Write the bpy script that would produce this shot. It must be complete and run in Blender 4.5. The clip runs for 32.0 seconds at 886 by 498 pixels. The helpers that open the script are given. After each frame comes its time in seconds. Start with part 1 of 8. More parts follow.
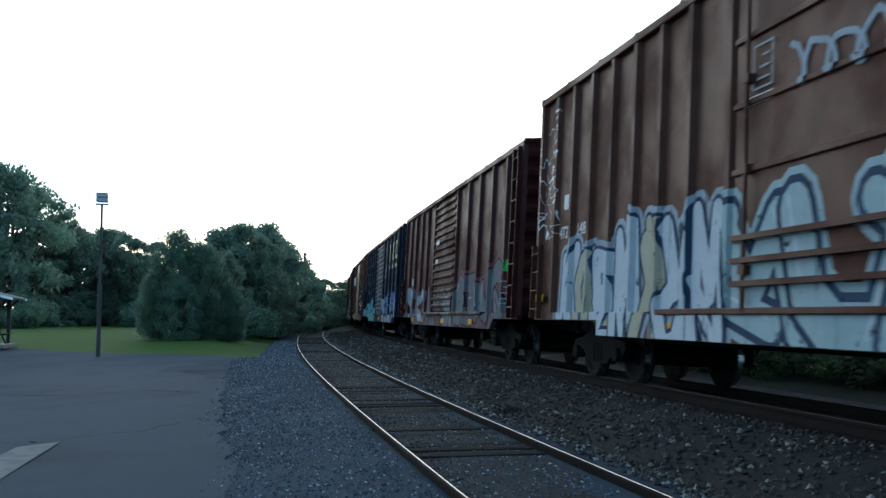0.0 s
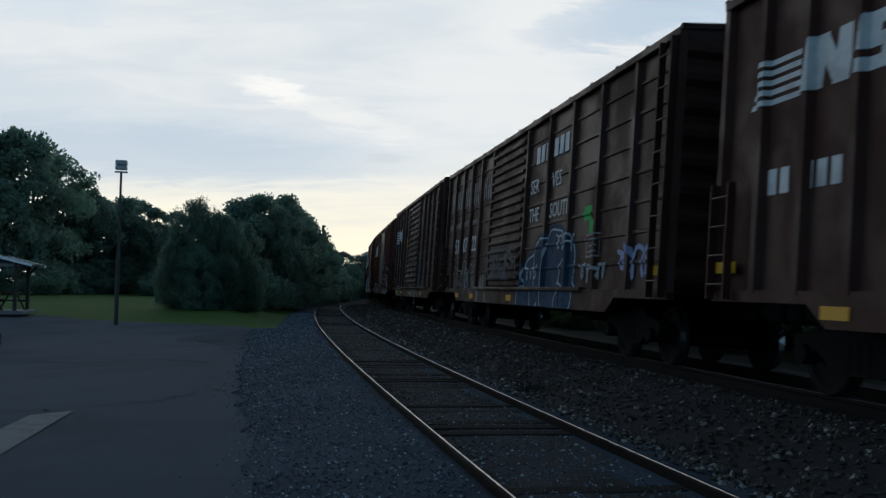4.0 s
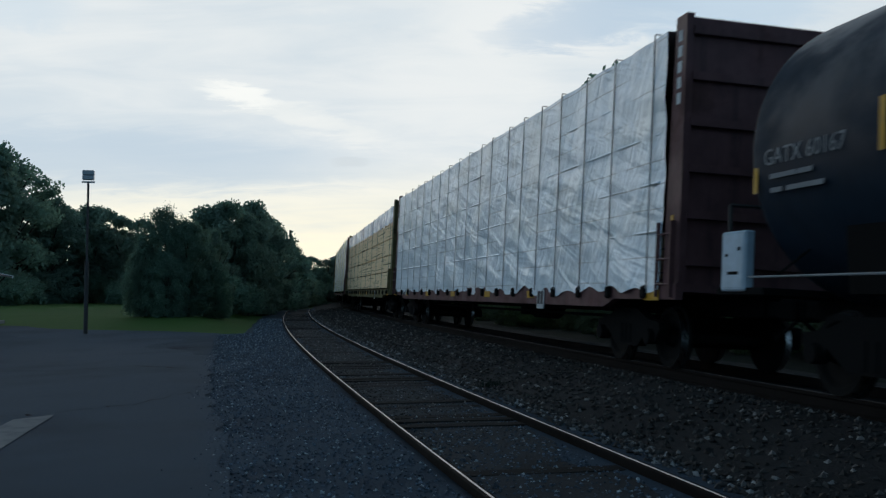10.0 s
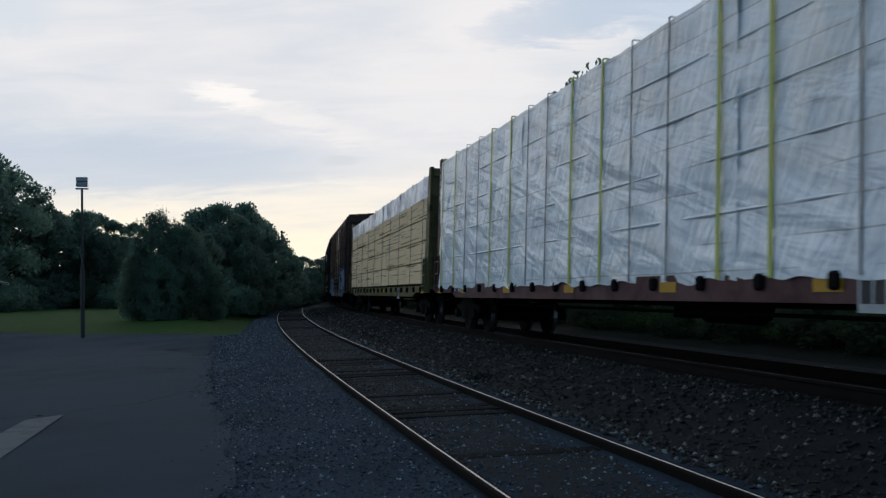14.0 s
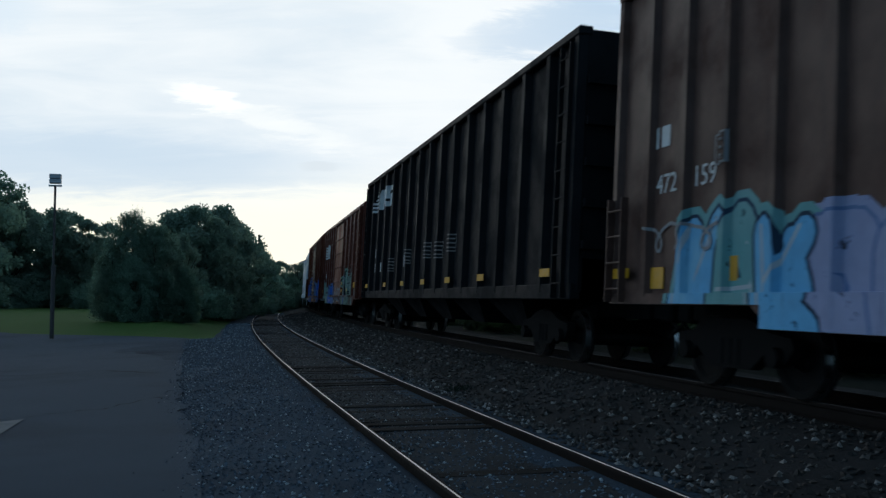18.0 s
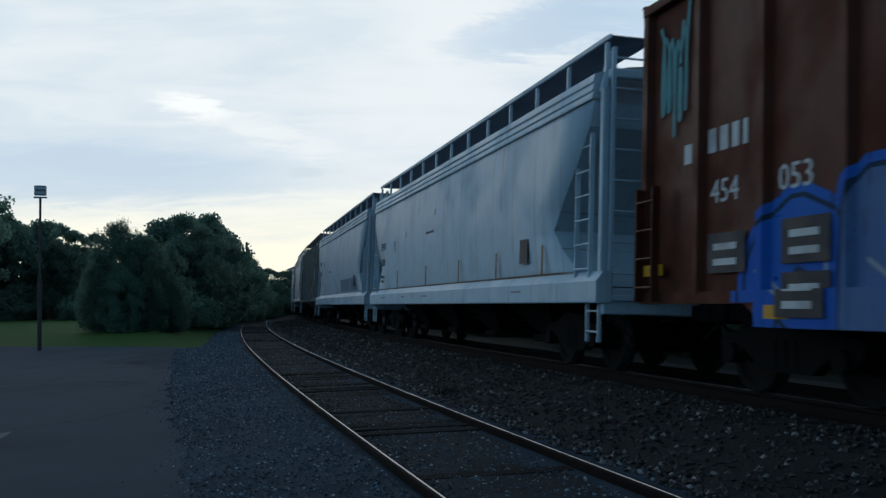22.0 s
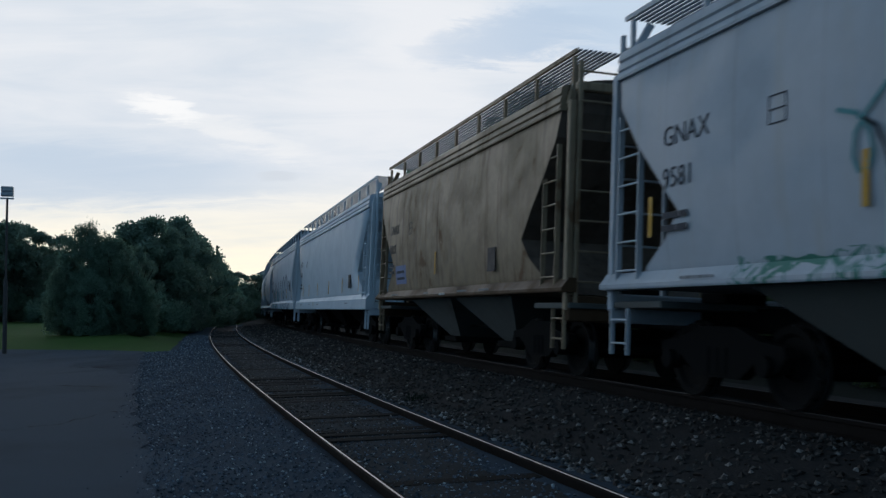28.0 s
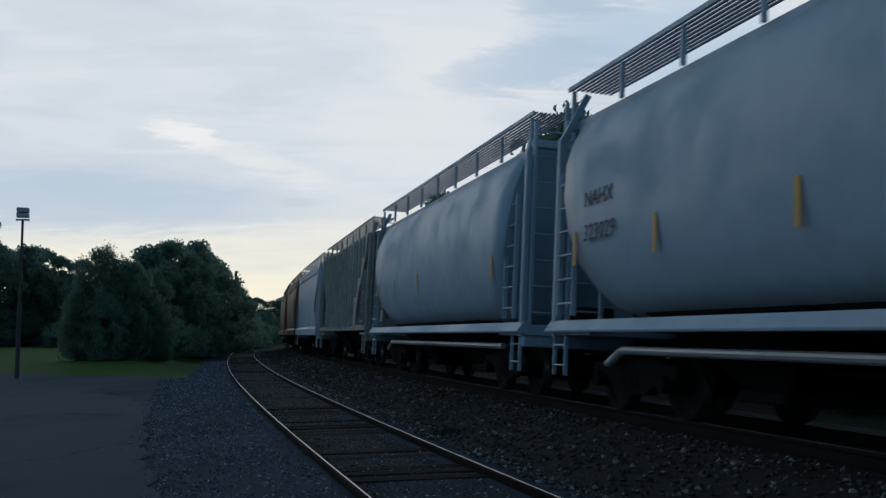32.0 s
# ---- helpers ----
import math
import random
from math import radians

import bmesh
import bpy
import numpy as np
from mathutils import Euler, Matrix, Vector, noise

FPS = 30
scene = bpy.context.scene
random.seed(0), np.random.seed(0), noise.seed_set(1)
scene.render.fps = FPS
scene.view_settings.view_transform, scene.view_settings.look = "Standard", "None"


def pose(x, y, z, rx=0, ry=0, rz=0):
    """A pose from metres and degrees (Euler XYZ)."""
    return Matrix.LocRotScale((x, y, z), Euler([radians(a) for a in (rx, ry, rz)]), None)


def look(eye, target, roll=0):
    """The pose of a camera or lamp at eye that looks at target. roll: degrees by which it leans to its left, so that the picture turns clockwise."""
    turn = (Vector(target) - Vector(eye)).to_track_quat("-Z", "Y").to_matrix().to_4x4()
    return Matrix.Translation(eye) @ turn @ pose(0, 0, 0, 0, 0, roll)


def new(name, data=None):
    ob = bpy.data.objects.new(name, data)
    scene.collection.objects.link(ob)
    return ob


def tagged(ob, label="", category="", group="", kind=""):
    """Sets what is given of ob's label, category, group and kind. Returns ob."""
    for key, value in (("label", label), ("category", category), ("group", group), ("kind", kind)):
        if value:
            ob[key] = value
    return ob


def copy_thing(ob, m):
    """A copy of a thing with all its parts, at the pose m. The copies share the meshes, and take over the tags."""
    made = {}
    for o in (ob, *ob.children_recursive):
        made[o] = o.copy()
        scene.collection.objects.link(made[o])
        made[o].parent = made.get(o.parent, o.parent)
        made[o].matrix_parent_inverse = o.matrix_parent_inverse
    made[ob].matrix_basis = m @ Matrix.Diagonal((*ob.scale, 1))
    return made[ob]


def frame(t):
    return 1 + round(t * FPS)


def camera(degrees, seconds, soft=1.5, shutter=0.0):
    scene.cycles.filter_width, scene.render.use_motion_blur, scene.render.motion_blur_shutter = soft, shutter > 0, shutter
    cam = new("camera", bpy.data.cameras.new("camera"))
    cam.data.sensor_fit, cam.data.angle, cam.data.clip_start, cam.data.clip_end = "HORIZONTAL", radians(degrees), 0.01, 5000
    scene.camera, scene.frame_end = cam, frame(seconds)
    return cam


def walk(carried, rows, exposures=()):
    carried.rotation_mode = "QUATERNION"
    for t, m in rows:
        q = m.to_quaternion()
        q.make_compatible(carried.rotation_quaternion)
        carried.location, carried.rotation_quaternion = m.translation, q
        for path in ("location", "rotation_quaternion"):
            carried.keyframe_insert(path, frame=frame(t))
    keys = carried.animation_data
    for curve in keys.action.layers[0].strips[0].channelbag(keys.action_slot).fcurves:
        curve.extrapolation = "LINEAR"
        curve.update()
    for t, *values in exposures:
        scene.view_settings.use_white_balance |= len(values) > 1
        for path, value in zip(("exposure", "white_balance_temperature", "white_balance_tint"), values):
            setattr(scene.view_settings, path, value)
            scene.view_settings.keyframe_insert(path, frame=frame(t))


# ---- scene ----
# camera: hand-held, standing beside the siding
EYE = 1.36
cam = camera(49.96, 32.0, soft=1.35, shutter=0.15)
ROWS = [
    (0, -0.044, 0.507, -0, 0.81, 3.99, 0.12),
    (0.5, -0.074, 0.777, -0.015, 1.3, 3.47, 0.32),
    (1, -0.062, 0.628, 0.002, -0.09, 3.78, -0.14),
    (1.5, -0.033, 0.574, 0.015, 0.57, 4.01, -0),
    (2, -0.103, 0.867, -0.039, 3.19, 4.32, -0.58),
    (2.5, -0.07, 0.839, -0.026, 6.72, 4.65, -0.04),
    (4.5, -0.141, 0.878, -0.011, 0.36, 2.09, 0.9),
    (5, -0.079, 0.552, -0.007, -0.11, 3.23, -0.02),
    (5.5, -0.081, 0.455, -0.011, -0.96, 4.21, 0.46),
    (6, -0.076, 0.254, 0.006, -1.18, 4.61, 0.54),
    (6.5, -0.035, 0.075, 0.003, -1.23, 4.93, -0.68),
    (7, -0.059, 0.023, -0.01, -1.37, 5.1, 0.05),
    (7.5, -0.058, 0.288, 0.002, -1.64, 4.36, 0.39),
    (8, 0.042, -0.397, 0.009, -0.85, 4.06, -0.28),
    (8.5, 0.035, -0.371, -0.009, -0.3, 3.23, -0.43),
    (9, 0.006, -0.084, -0.004, 0.06, 2.71, -0.15),
    (9.5, -0.019, 0.096, -0.006, -0.04, 2.66, 0.35),
    (10, -0.014, 0.166, -0.01, -0.04, 2.63, 0.1),
    (10.5, 0.067, -0.546, -0.002, -0.9, 3.01, -1.31),
    (11, 0.03, -0.389, 0.007, -2.04, 2.76, -1.02),
    (11.5, -0.034, 0.019, 0.005, -2.57, 1.77, 0.41),
    (12, 0.021, -0.143, -0.006, -1.98, 1.78, -0.6),
    (12.5, 0.002, -0.115, -0.003, -1.6, 1.74, -0.1),
    (13, 0.03, -0.299, 0.001, -1.07, 2.15, 0.39),
    (13.5, 0.075, -0.618, -0.001, -0.09, 2.7, -0.63),
    (14, 0.045, -0.465, -0.002, -0.49, 2.42, -1.23),
    (14.5, 0.048, -0.506, 0, -1.28, 2.01, -1.05),
    (15, 0.008, -0.221, -0.003, -1.2, 1.59, 0.28),
    (15.5, -0.011, -0.078, -0.007, -0.79, 2.55, -0.4),
    (17.5, 0.017, -0.275, -0.007, -1.75, 2.73, -0.87),
    (18, -0.015, -0.016, -0.008, -1.89, 2.94, 0.2),
    (18.5, -0.007, -0.114, -0.005, -2.14, 3.05, 0.32),
    (19, 0.03, -0.405, -0.002, -2.34, 3.08, -0.02),
    (19.5, 0.064, -0.678, 0.007, -2.74, 3.32, -0.22),
    (20, 0.051, -0.512, 0.006, -2.91, 3, 0.67),
    (20.5, 0.028, -0.317, 0.003, -2.51, 2.74, 0.55),
    (21, 0.065, -0.677, -0.008, -2.25, 3.22, -0.8),
    (21.5, 0.004, -0.138, -0.009, -2.29, 3.28, -0.55),
    (22, 0.034, -0.118, -0.005, -2.53, 3.16, -0.97),
    (22.5, 0.059, -0.244, -0.004, -2.89, 3.15, -0.59),
    (23, 0.032, -0.156, -0, -3.8, 4.73, -0.35),
    (23.5, 0.118, -0.736, 0.011, -4.08, 3.82, -0.28),
    (24, 0.106, -0.641, 0.008, -4.29, 3.28, -0.12),
    (24.5, 0.097, -0.52, 0.004, -4.55, 3.61, -0.2),
    (26.5, 0.009, 0.134, 0.001, -4.37, 3.35, -0.22),
    (27, 0.031, -0.044, 0.012, -4.49, 2.79, -0.56),
    (27.5, 0.072, -0.405, 0.008, -4.46, 3.14, -0.97),
    (28, 0.043, -0.143, 0.01, -4.26, 3.46, -0.5),
    (28.5, 0.008, 0.138, 0.004, -4, 3.86, 0.33),
    (29, -0.015, 0.377, -0.003, -3.78, 4.29, 0.19),
    (29.5, 0.006, 0.173, 0.001, -3.4, 5.1, 0.03),
    (30, -0.081, 0.839, -0.019, -3.2, 5.43, -0.28),
    (30.5, 0.025, -0.031, 0.016, -4.22, 5.38, -0.95),
    (31, -0.03, 0.221, 0.01, -5.55, 5.45, -1.23),
    (31.5, -0.037, 0.392, 0.006, -4.35, 5.83, 0.43),
    (32, -0.085, 0.873, -0.008, -3.18, 5.11, -0.09),
]
EXPOSURES = [(0.0, 1.5, 6450, 7), (0.3, 0.7, 6450, 6), (0.6, 0.15, 6400, 5), (1.0, 0.0, 6480, 7), (2.0, 0.0, 6400, 3), (4.5, 0.0, 6550, 9), (6.5, 0.0, 6600, 9), (9.0, 0.0, 6450, 5), (11.0, 0.0, 6550, 10),
             (13.0, 0.0, 6750, 14), (15.5, 0.0, 6500, 10), (18.0, 0.18, 6350, 7), (20.0, 0.06, 6500, 9), (21.0, 0.06, 6420, 6), (24.0, 0.0, 6000, 7), (27.0, 0.0, 6200, 9), (29.0, 0.0, 6450, 12), (30.0, 0.0, 6250, 9), (31.0, -0.08, 6250, 9), (32.0, -0.15, 6280, 9)]
walk(cam, [(t, pose(x, y, EYE + z, 90 + pitch, -roll, yaw)) for t, x, y, z, yaw, pitch, roll in ROWS], EXPOSURES)

# ---- node helpers ----


def nd(tree, kind, **inputs):
    node = tree.nodes.new("ShaderNode" + kind)
    for key, value in inputs.items():
        put(tree, node.inputs[key.replace("_", " ")], value)
    return node


def put(tree, socket, value):
    if isinstance(value, bpy.types.NodeSocket):
        tree.links.new(value, socket)
    else:
        socket.default_value = value


def calc(tree, op, a, b=0.0, c=0.0, clamp=False):
    node = tree.nodes.new("ShaderNodeMath")
    node.operation, node.use_clamp = op, clamp
    put(tree, node.inputs[0], a)
    put(tree, node.inputs[1], b)
    put(tree, node.inputs[2], c)
    return node.outputs[0]


def span(tree, value, lo, hi, a=0.0, b=1.0, smooth=True):
    node = tree.nodes.new("ShaderNodeMapRange")
    node.interpolation_type = "SMOOTHSTEP" if smooth else "LINEAR"
    for i, v in enumerate((value, lo, hi, a, b)):
        put(tree, node.inputs[i], v)
    return node.outputs[0]


def blend(tree, fac, a, b, mode="MIX"):
    node = tree.nodes.new("ShaderNodeMixRGB")
    node.blend_type = mode
    for i, v in enumerate((fac, a, b)):
        if i and isinstance(v, tuple) and len(v) == 3:
            v = (*v, 1)
        put(tree, node.inputs[i], v)
    return node.outputs[0]


def noisy(tree, vector, scale, detail=4.0, rough=0.55, distort=0.0):
    return nd(tree, "TexNoise", Vector=vector, Scale=scale, Detail=detail, Roughness=rough, Distortion=distort).outputs["Fac"]


def stretch(tree, vector, sx, sy, sz):
    return nd(tree, "Mapping", Vector=vector, Scale=(sx, sy, sz)).outputs[0]


# ---- sky: an evening overcast, brightest low down where the sun has gone behind the cloud ----
SUN_AZ, SUN_EL = radians(-7.0), radians(9.0)
world = bpy.data.worlds.new("evening_sky")
scene.world = world
world.use_nodes = True
wt = world.node_tree
wt.nodes.clear()
sky = wt.nodes.new("ShaderNodeTexSky")
sky.sky_type, sky.sun_disc, sky.sun_elevation, sky.sun_rotation = "NISHITA", False, SUN_EL, SUN_AZ
way = nd(wt, "TexCoord").outputs["Generated"]
sun_way = (math.sin(SUN_AZ) * math.cos(SUN_EL), math.cos(SUN_AZ) * math.cos(SUN_EL), math.sin(SUN_EL))
facing = nd(wt, "VectorMath")
facing.operation = "DOT_PRODUCT"
put(wt, facing.inputs[0], way)
facing.inputs[1].default_value = sun_way
facing = facing.outputs["Value"]
parts_ = nd(wt, "SeparateXYZ", Vector=way)
rise = parts_.outputs["Z"]
# cloud sheet seen from below: project the direction on a flat ceiling
px_, py_ = parts_.outputs["X"], parts_.outputs["Y"]
lift = calc(wt, "ADD", calc(wt, "MAXIMUM", rise, 0.0), 0.16)
sheet = nd(wt, "CombineXYZ", X=calc(wt, "DIVIDE", px_, lift), Y=calc(wt, "DIVIDE", py_, lift), Z=0.0).outputs[0]
big = noisy(wt, stretch(wt, sheet, 0.75, 0.55, 1), 1.0, 4.0, 0.5, 0.3)
shred = noisy(wt, stretch(wt, sheet, 2.2, 4.4, 1), 1.6, 8.0, 0.66, 0.6)
fine = noisy(wt, stretch(wt, sheet, 1.1, 2.6, 1), 1.4, 6.0, 0.62, 0.8)
bank = calc(wt, "ADD", calc(wt, "MULTIPLY", big, 0.72), calc(wt, "MULTIPLY", fine, 0.28))
cloud = blend(wt, span(wt, bank, 0.38, 0.60), (0.58, 0.64, 0.70), (0.74, 0.755, 0.77))
# low glow over the woods
ahead = span(wt, facing, 0.86, 0.995)
low = span(wt, rise, 0.035, 0.155, 1.0, 0.0)
cloud = blend(wt, calc(wt, "MULTIPLY", ahead, calc(wt, "MULTIPLY", low, span(wt, bank, 0.3, 0.6, 0.55, 1.0))), cloud, (0.98, 0.89, 0.68))


def streak_of_cloud(az, el, long, thick, slope, rag):
    """A soft-edged cloud at that bearing and height (degrees)."""
    p = calc(wt, "SUBTRACT", calc(wt, "DIVIDE", px_, calc(wt, "MAXIMUM", py_, 0.05)), math.tan(radians(az)))
    q = calc(wt, "SUBTRACT", rise, math.sin(radians(el)))
    q = calc(wt, "SUBTRACT", q, calc(wt, "MULTIPLY", p, slope))
    q = calc(wt, "ADD", q, calc(wt, "MULTIPLY", calc(wt, "SUBTRACT", shred, 0.5), rag))
    d = calc(wt, "ADD", calc(wt, "POWER", calc(wt, "DIVIDE", p, long), 2.0), calc(wt, "POWER", calc(wt, "DIVIDE", q, thick), 2.0))
    return calc(wt, "MULTIPLY", span(wt, d, 0.0, 1.0, 1.0, 0.0), calc(wt, "GREATER_THAN", py_, 0.05))


# single clouds: bearing, height, half length, half thickness, slope, raggedness, weight, colour
for az, el, long, thick, slope, rag, weight, shade in (
        (16.0, 16.8, 0.19, 0.065, 0.0, 0.12, 0.85, (0.46, 0.57, 0.69)),
        (8.8, 15.8, 0.14, 0.034, 0.06, 0.10, 0.7, (0.43, 0.53, 0.65)),
        (11.5, 19.2, 0.09, 0.018, 0.0, 0.08, 0.8, (0.42, 0.52, 0.63)),
        (-19.0, 7.6, 0.36, 0.042, 0.0, 0.05, 0.75, (0.47, 0.56, 0.66)),
        (-6.0, 16.2, 0.11, 0.010, 0.08, 0.05, 0.45, (0.60, 0.66, 0.72)),
        (-25.0, 15.5, 0.10, 0.030, 0.0, 0.08, 0.5, (0.52, 0.62, 0.72)),
        (-5.6, 7.8, 0.026, 0.006, 0.0, 0.02, 0.7, (0.58, 0.62, 0.66)),
        (-9.0, 10.6, 0.13, 0.017, -0.25, 0.06, 0.42, (0.84, 0.83, 0.80)),
        (-12.2, 11.6, 0.055, 0.012, -0.10, 0.06, 0.5, (0.95, 0.93, 0.89))):
    cloud = blend(wt, calc(wt, "MULTIPLY", streak_of_cloud(az, el, long, thick, slope, rag), weight), cloud, shade)
level = calc(wt, "MULTIPLY", span(wt, facing, -0.8, 0.9, 0.55, 1.14), span(wt, rise, 0.33, 0.90, 1.0, 0.17))
cloud = blend(wt, 1.0, cloud, nd(wt, "CombineColor", Red=level, Green=level, Blue=level).outputs[0], "MULTIPLY")
cool = calc(wt, "MAXIMUM", span(wt, facing, -0.2, 0.85, 1.0, 0.0), span(wt, rise, 0.33, 0.65))
cloud = blend(wt, cool, cloud, blend(wt, 1.0, cloud, (0.52, 0.94, 1.40), "MULTIPLY"))
gap = span(wt, bank, 0.60, 0.75, 0.0, 0.2)
clear = blend(wt, 1.0, sky.outputs[0], (0.10, 0.10, 0.10), "MULTIPLY")
back = nd(wt, "Background", Color=blend(wt, gap, cloud, clear), Strength=1.0)
wt.links.new(back.outputs[0], nd(wt, "OutputWorld").inputs[0])
sun = new("sun", bpy.data.lights.new("sun", "SUN"))
sun.data.energy, sun.data.angle, sun.data.color = 0.5, radians(75), (1.0, 0.92, 0.8)
sun.matrix_world = look((0, 0, 60), (-60 * sun_way[0], -60 * sun_way[1], 60 - 60 * sun_way[2]))


# ---- materials ----


def surface(name, color, rough=0.8, metal=0.0, grain=8.0, vary=0.25, bump=0.0, bump_scale=60.0, tint=None, spec=0.3, far=0.6):
    """A plain surface with variation at two scales; tint: a second colour for stains."""
    m = bpy.data.materials.new(name)
    m.use_nodes = True
    t = m.node_tree
    t.nodes.clear()
    co = nd(t, "TexCoord").outputs["Object"]
    a, b = noisy(t, co, grain), noisy(t, co, far, 3.0)
    dark, pale = tuple(c * (1 - vary) for c in color), tuple(min(1, c * (1 + vary)) for c in color)
    base = blend(t, a, dark, pale)
    base = blend(t, span(t, b, 0.45, 0.75, 0.0, 0.7), base, tint or dark)
    sh = nd(t, "BsdfPrincipled", Base_Color=base, Metallic=metal, Roughness=span(t, a, 0.3, 0.7, max(0.05, rough - 0.12), min(1, rough + 0.1)))
    sh.inputs["Specular IOR Level"].default_value = spec
    if bump:
        h = noisy(t, co, bump_scale, 3.0)
        t.links.new(nd(t, "Bump", Height=h, Strength=bump, Distance=0.02).outputs[0], sh.inputs["Normal"])
    t.links.new(sh.outputs[0], nd(t, "OutputMaterial").inputs[0])
    return m


M_ASPHALT = surface("asphalt", (0.042, 0.061, 0.080), 0.92, 0, 90, 0.35, 0.35, 160, (0.024, 0.035, 0.047), spec=0.08, far=0.35)
M_GRAVEL = surface("gravel_fines", (0.040, 0.056, 0.073), 0.95, 0, 45, 0.6, 0.9, 38, (0.016, 0.023, 0.032), spec=0.05, far=0.5)
M_BALLAST = surface("ballast_bed", (0.030, 0.028, 0.027), 0.95, 0, 30, 0.6, 1.0, 26, (0.015, 0.014, 0.013), spec=0.05, far=0.8)
# verge ground: the shade behind the train is in this colour
M_SHADED_VERGE = surface("shaded_verge_ground", (0.011, 0.013, 0.009), 0.95, 0, 14, 0.5, 0.9, 20, (0.010, 0.016, 0.007), spec=0.05)
M_GRASS = surface("grass", (0.058, 0.104, 0.025), 0.95, 0, 6, 0.4, 0.6, 30, (0.052, 0.082, 0.026), spec=0.05, far=0.12)
M_TRACK_DIRT = surface("track_dirt", (0.042, 0.043, 0.045), 0.95, 0, 40, 0.6, 0.9, 34, (0.026, 0.023, 0.020), spec=0.05, far=0.7)
M_RAIL_SIDE = surface("rusty_rail", (0.016, 0.012, 0.010), 0.9, 0.0, 20, 0.4, spec=0.04)
M_RAIL_TOP = surface("worn_rail_head", (0.46, 0.42, 0.40), 0.45, 1.0, 12, 0.25, far=0.9)
# main line heads: the train's shade is put into a darker rail colour
M_RAIL_SHADED = surface("shaded_rail_head", (0.10, 0.09, 0.085), 0.6, 0.6, 12, 0.25, far=0.9)
M_TIE = surface("weathered_tie", (0.020, 0.017, 0.015), 0.95, 0, 14, 0.5, 0.6, 30, (0.028, 0.025, 0.023), spec=0.05)
M_STONE = surface("ballast_stone", (0.16, 0.155, 0.155), 0.95, 0, 5, 0.45, tint=(0.09, 0.082, 0.078), far=1.4)
M_WEED = surface("dark_weeds", (0.012, 0.020, 0.011), 0.9, 0, 20, 0.4)
M_BARK = surface("bark", (0.045, 0.034, 0.026), 0.95, 0, 12, 0.4, 0.6, 30)
M_GALV = surface("galvanised_steel", (0.30, 0.31, 0.32), 0.5, 0.7, 12, 0.2)
M_POLE = surface("dark_pole", (0.05, 0.045, 0.042), 0.8, 0.0, 12, 0.3)
M_LINE = surface("worn_white_paint", (0.092, 0.104, 0.110), 0.85, 0, 20, 0.4, tint=(0.040, 0.055, 0.070), far=4.5)


def leaf_material(name, color):
    m = bpy.data.materials.new(name)
    m.use_nodes = True
    t = m.node_tree
    t.nodes.clear()
    r = nd(t, "NewGeometry").outputs["Random Per Island"]
    base = blend(t, r, tuple(c * 0.75 for c in color), tuple(c * 1.18 for c in color))
    base = blend(t, span(t, nd(t, "ObjectInfo").outputs["Random"], 0, 1, 0, 0.35), base, (color[0] * 1.3, color[1] * 0.9, color[2]))
    sh = nd(t, "BsdfPrincipled", Base_Color=base, Roughness=0.75)
    tr = nd(t, "BsdfTranslucent", Color=blend(t, 1.0, base, (1.5, 1.5, 1.4), "MULTIPLY"))
    mx = nd(t, "MixShader", Fac=0.5)
    t.links.new(sh.outputs[0], mx.inputs[1])
    t.links.new(tr.outputs[0], mx.inputs[2])
    t.links.new(mx.outputs[0], nd(t, "OutputMaterial").inputs[0])
    return m


M_LEAF = leaf_material("broad_leaves", (0.120, 0.200, 0.145))
# same shrub leaves, darkened for the shade behind the train
M_SHADED_BRUSH = leaf_material("shaded_brush_leaves", (0.046, 0.078, 0.030))
M_DENSE = leaf_material("dense_foliage", (0.102, 0.172, 0.122))


# ---- mesh helpers ----


def mesh_of(name, verts, faces, material=None):
    me = bpy.data.meshes.new(name)
    me.from_pydata(verts, [], faces)
    if material:
        me.materials.append(material)
    return me


def part(name, bm, material, parent, label=""):
    """Links a bmesh as one mesh object under a thing or a part."""
    me = bpy.data.meshes.new(name)
    bm.normal_update()
    bm.to_mesh(me)
    bm.free()
    if material:
        me.materials.append(material)
    ob = new(name, me)
    ob.parent = parent
    return tagged(ob, label)


def share(name, me, parent, m, label=""):
    """One more part on a mesh that exists."""
    ob = new(name, me)
    ob.parent = parent
    ob.matrix_basis = m
    return tagged(ob, label)


def box(bm, x0, x1, y0, y1, z0, z1, bevel=0.0):
    v = [bm.verts.new((x, y, z)) for x in (x0, x1) for y in (y0, y1) for z in (z0, z1)]
    fs = [bm.faces.new([v[i] for i in q]) for q in ((0, 1, 3, 2), (4, 6, 7, 5), (0, 4, 5, 1), (2, 3, 7, 6), (0, 2, 6, 4), (1, 5, 7, 3))]
    if bevel:
        es = list({e for q in fs for e in q.edges})
        bmesh.ops.bevel(bm, geom=es, offset=bevel, segments=1, affect="EDGES")
    return bm


def rod(bm, a, b, r, n=8):
    a, b = Vector(a), Vector(b)
    q = (b - a).to_track_quat("Z", "Y")
    rings = [[bm.verts.new(p + q @ Vector((r * math.cos(2 * math.pi * i / n), r * math.sin(2 * math.pi * i / n), 0))) for i in range(n)] for p in (a, b)]
    for i in range(n):
        bm.faces.new((rings[0][i], rings[0][(i + 1) % n], rings[1][(i + 1) % n], rings[1][i]))
    bm.faces.new(rings[0][::-1])
    bm.faces.new(rings[1])
    return bm


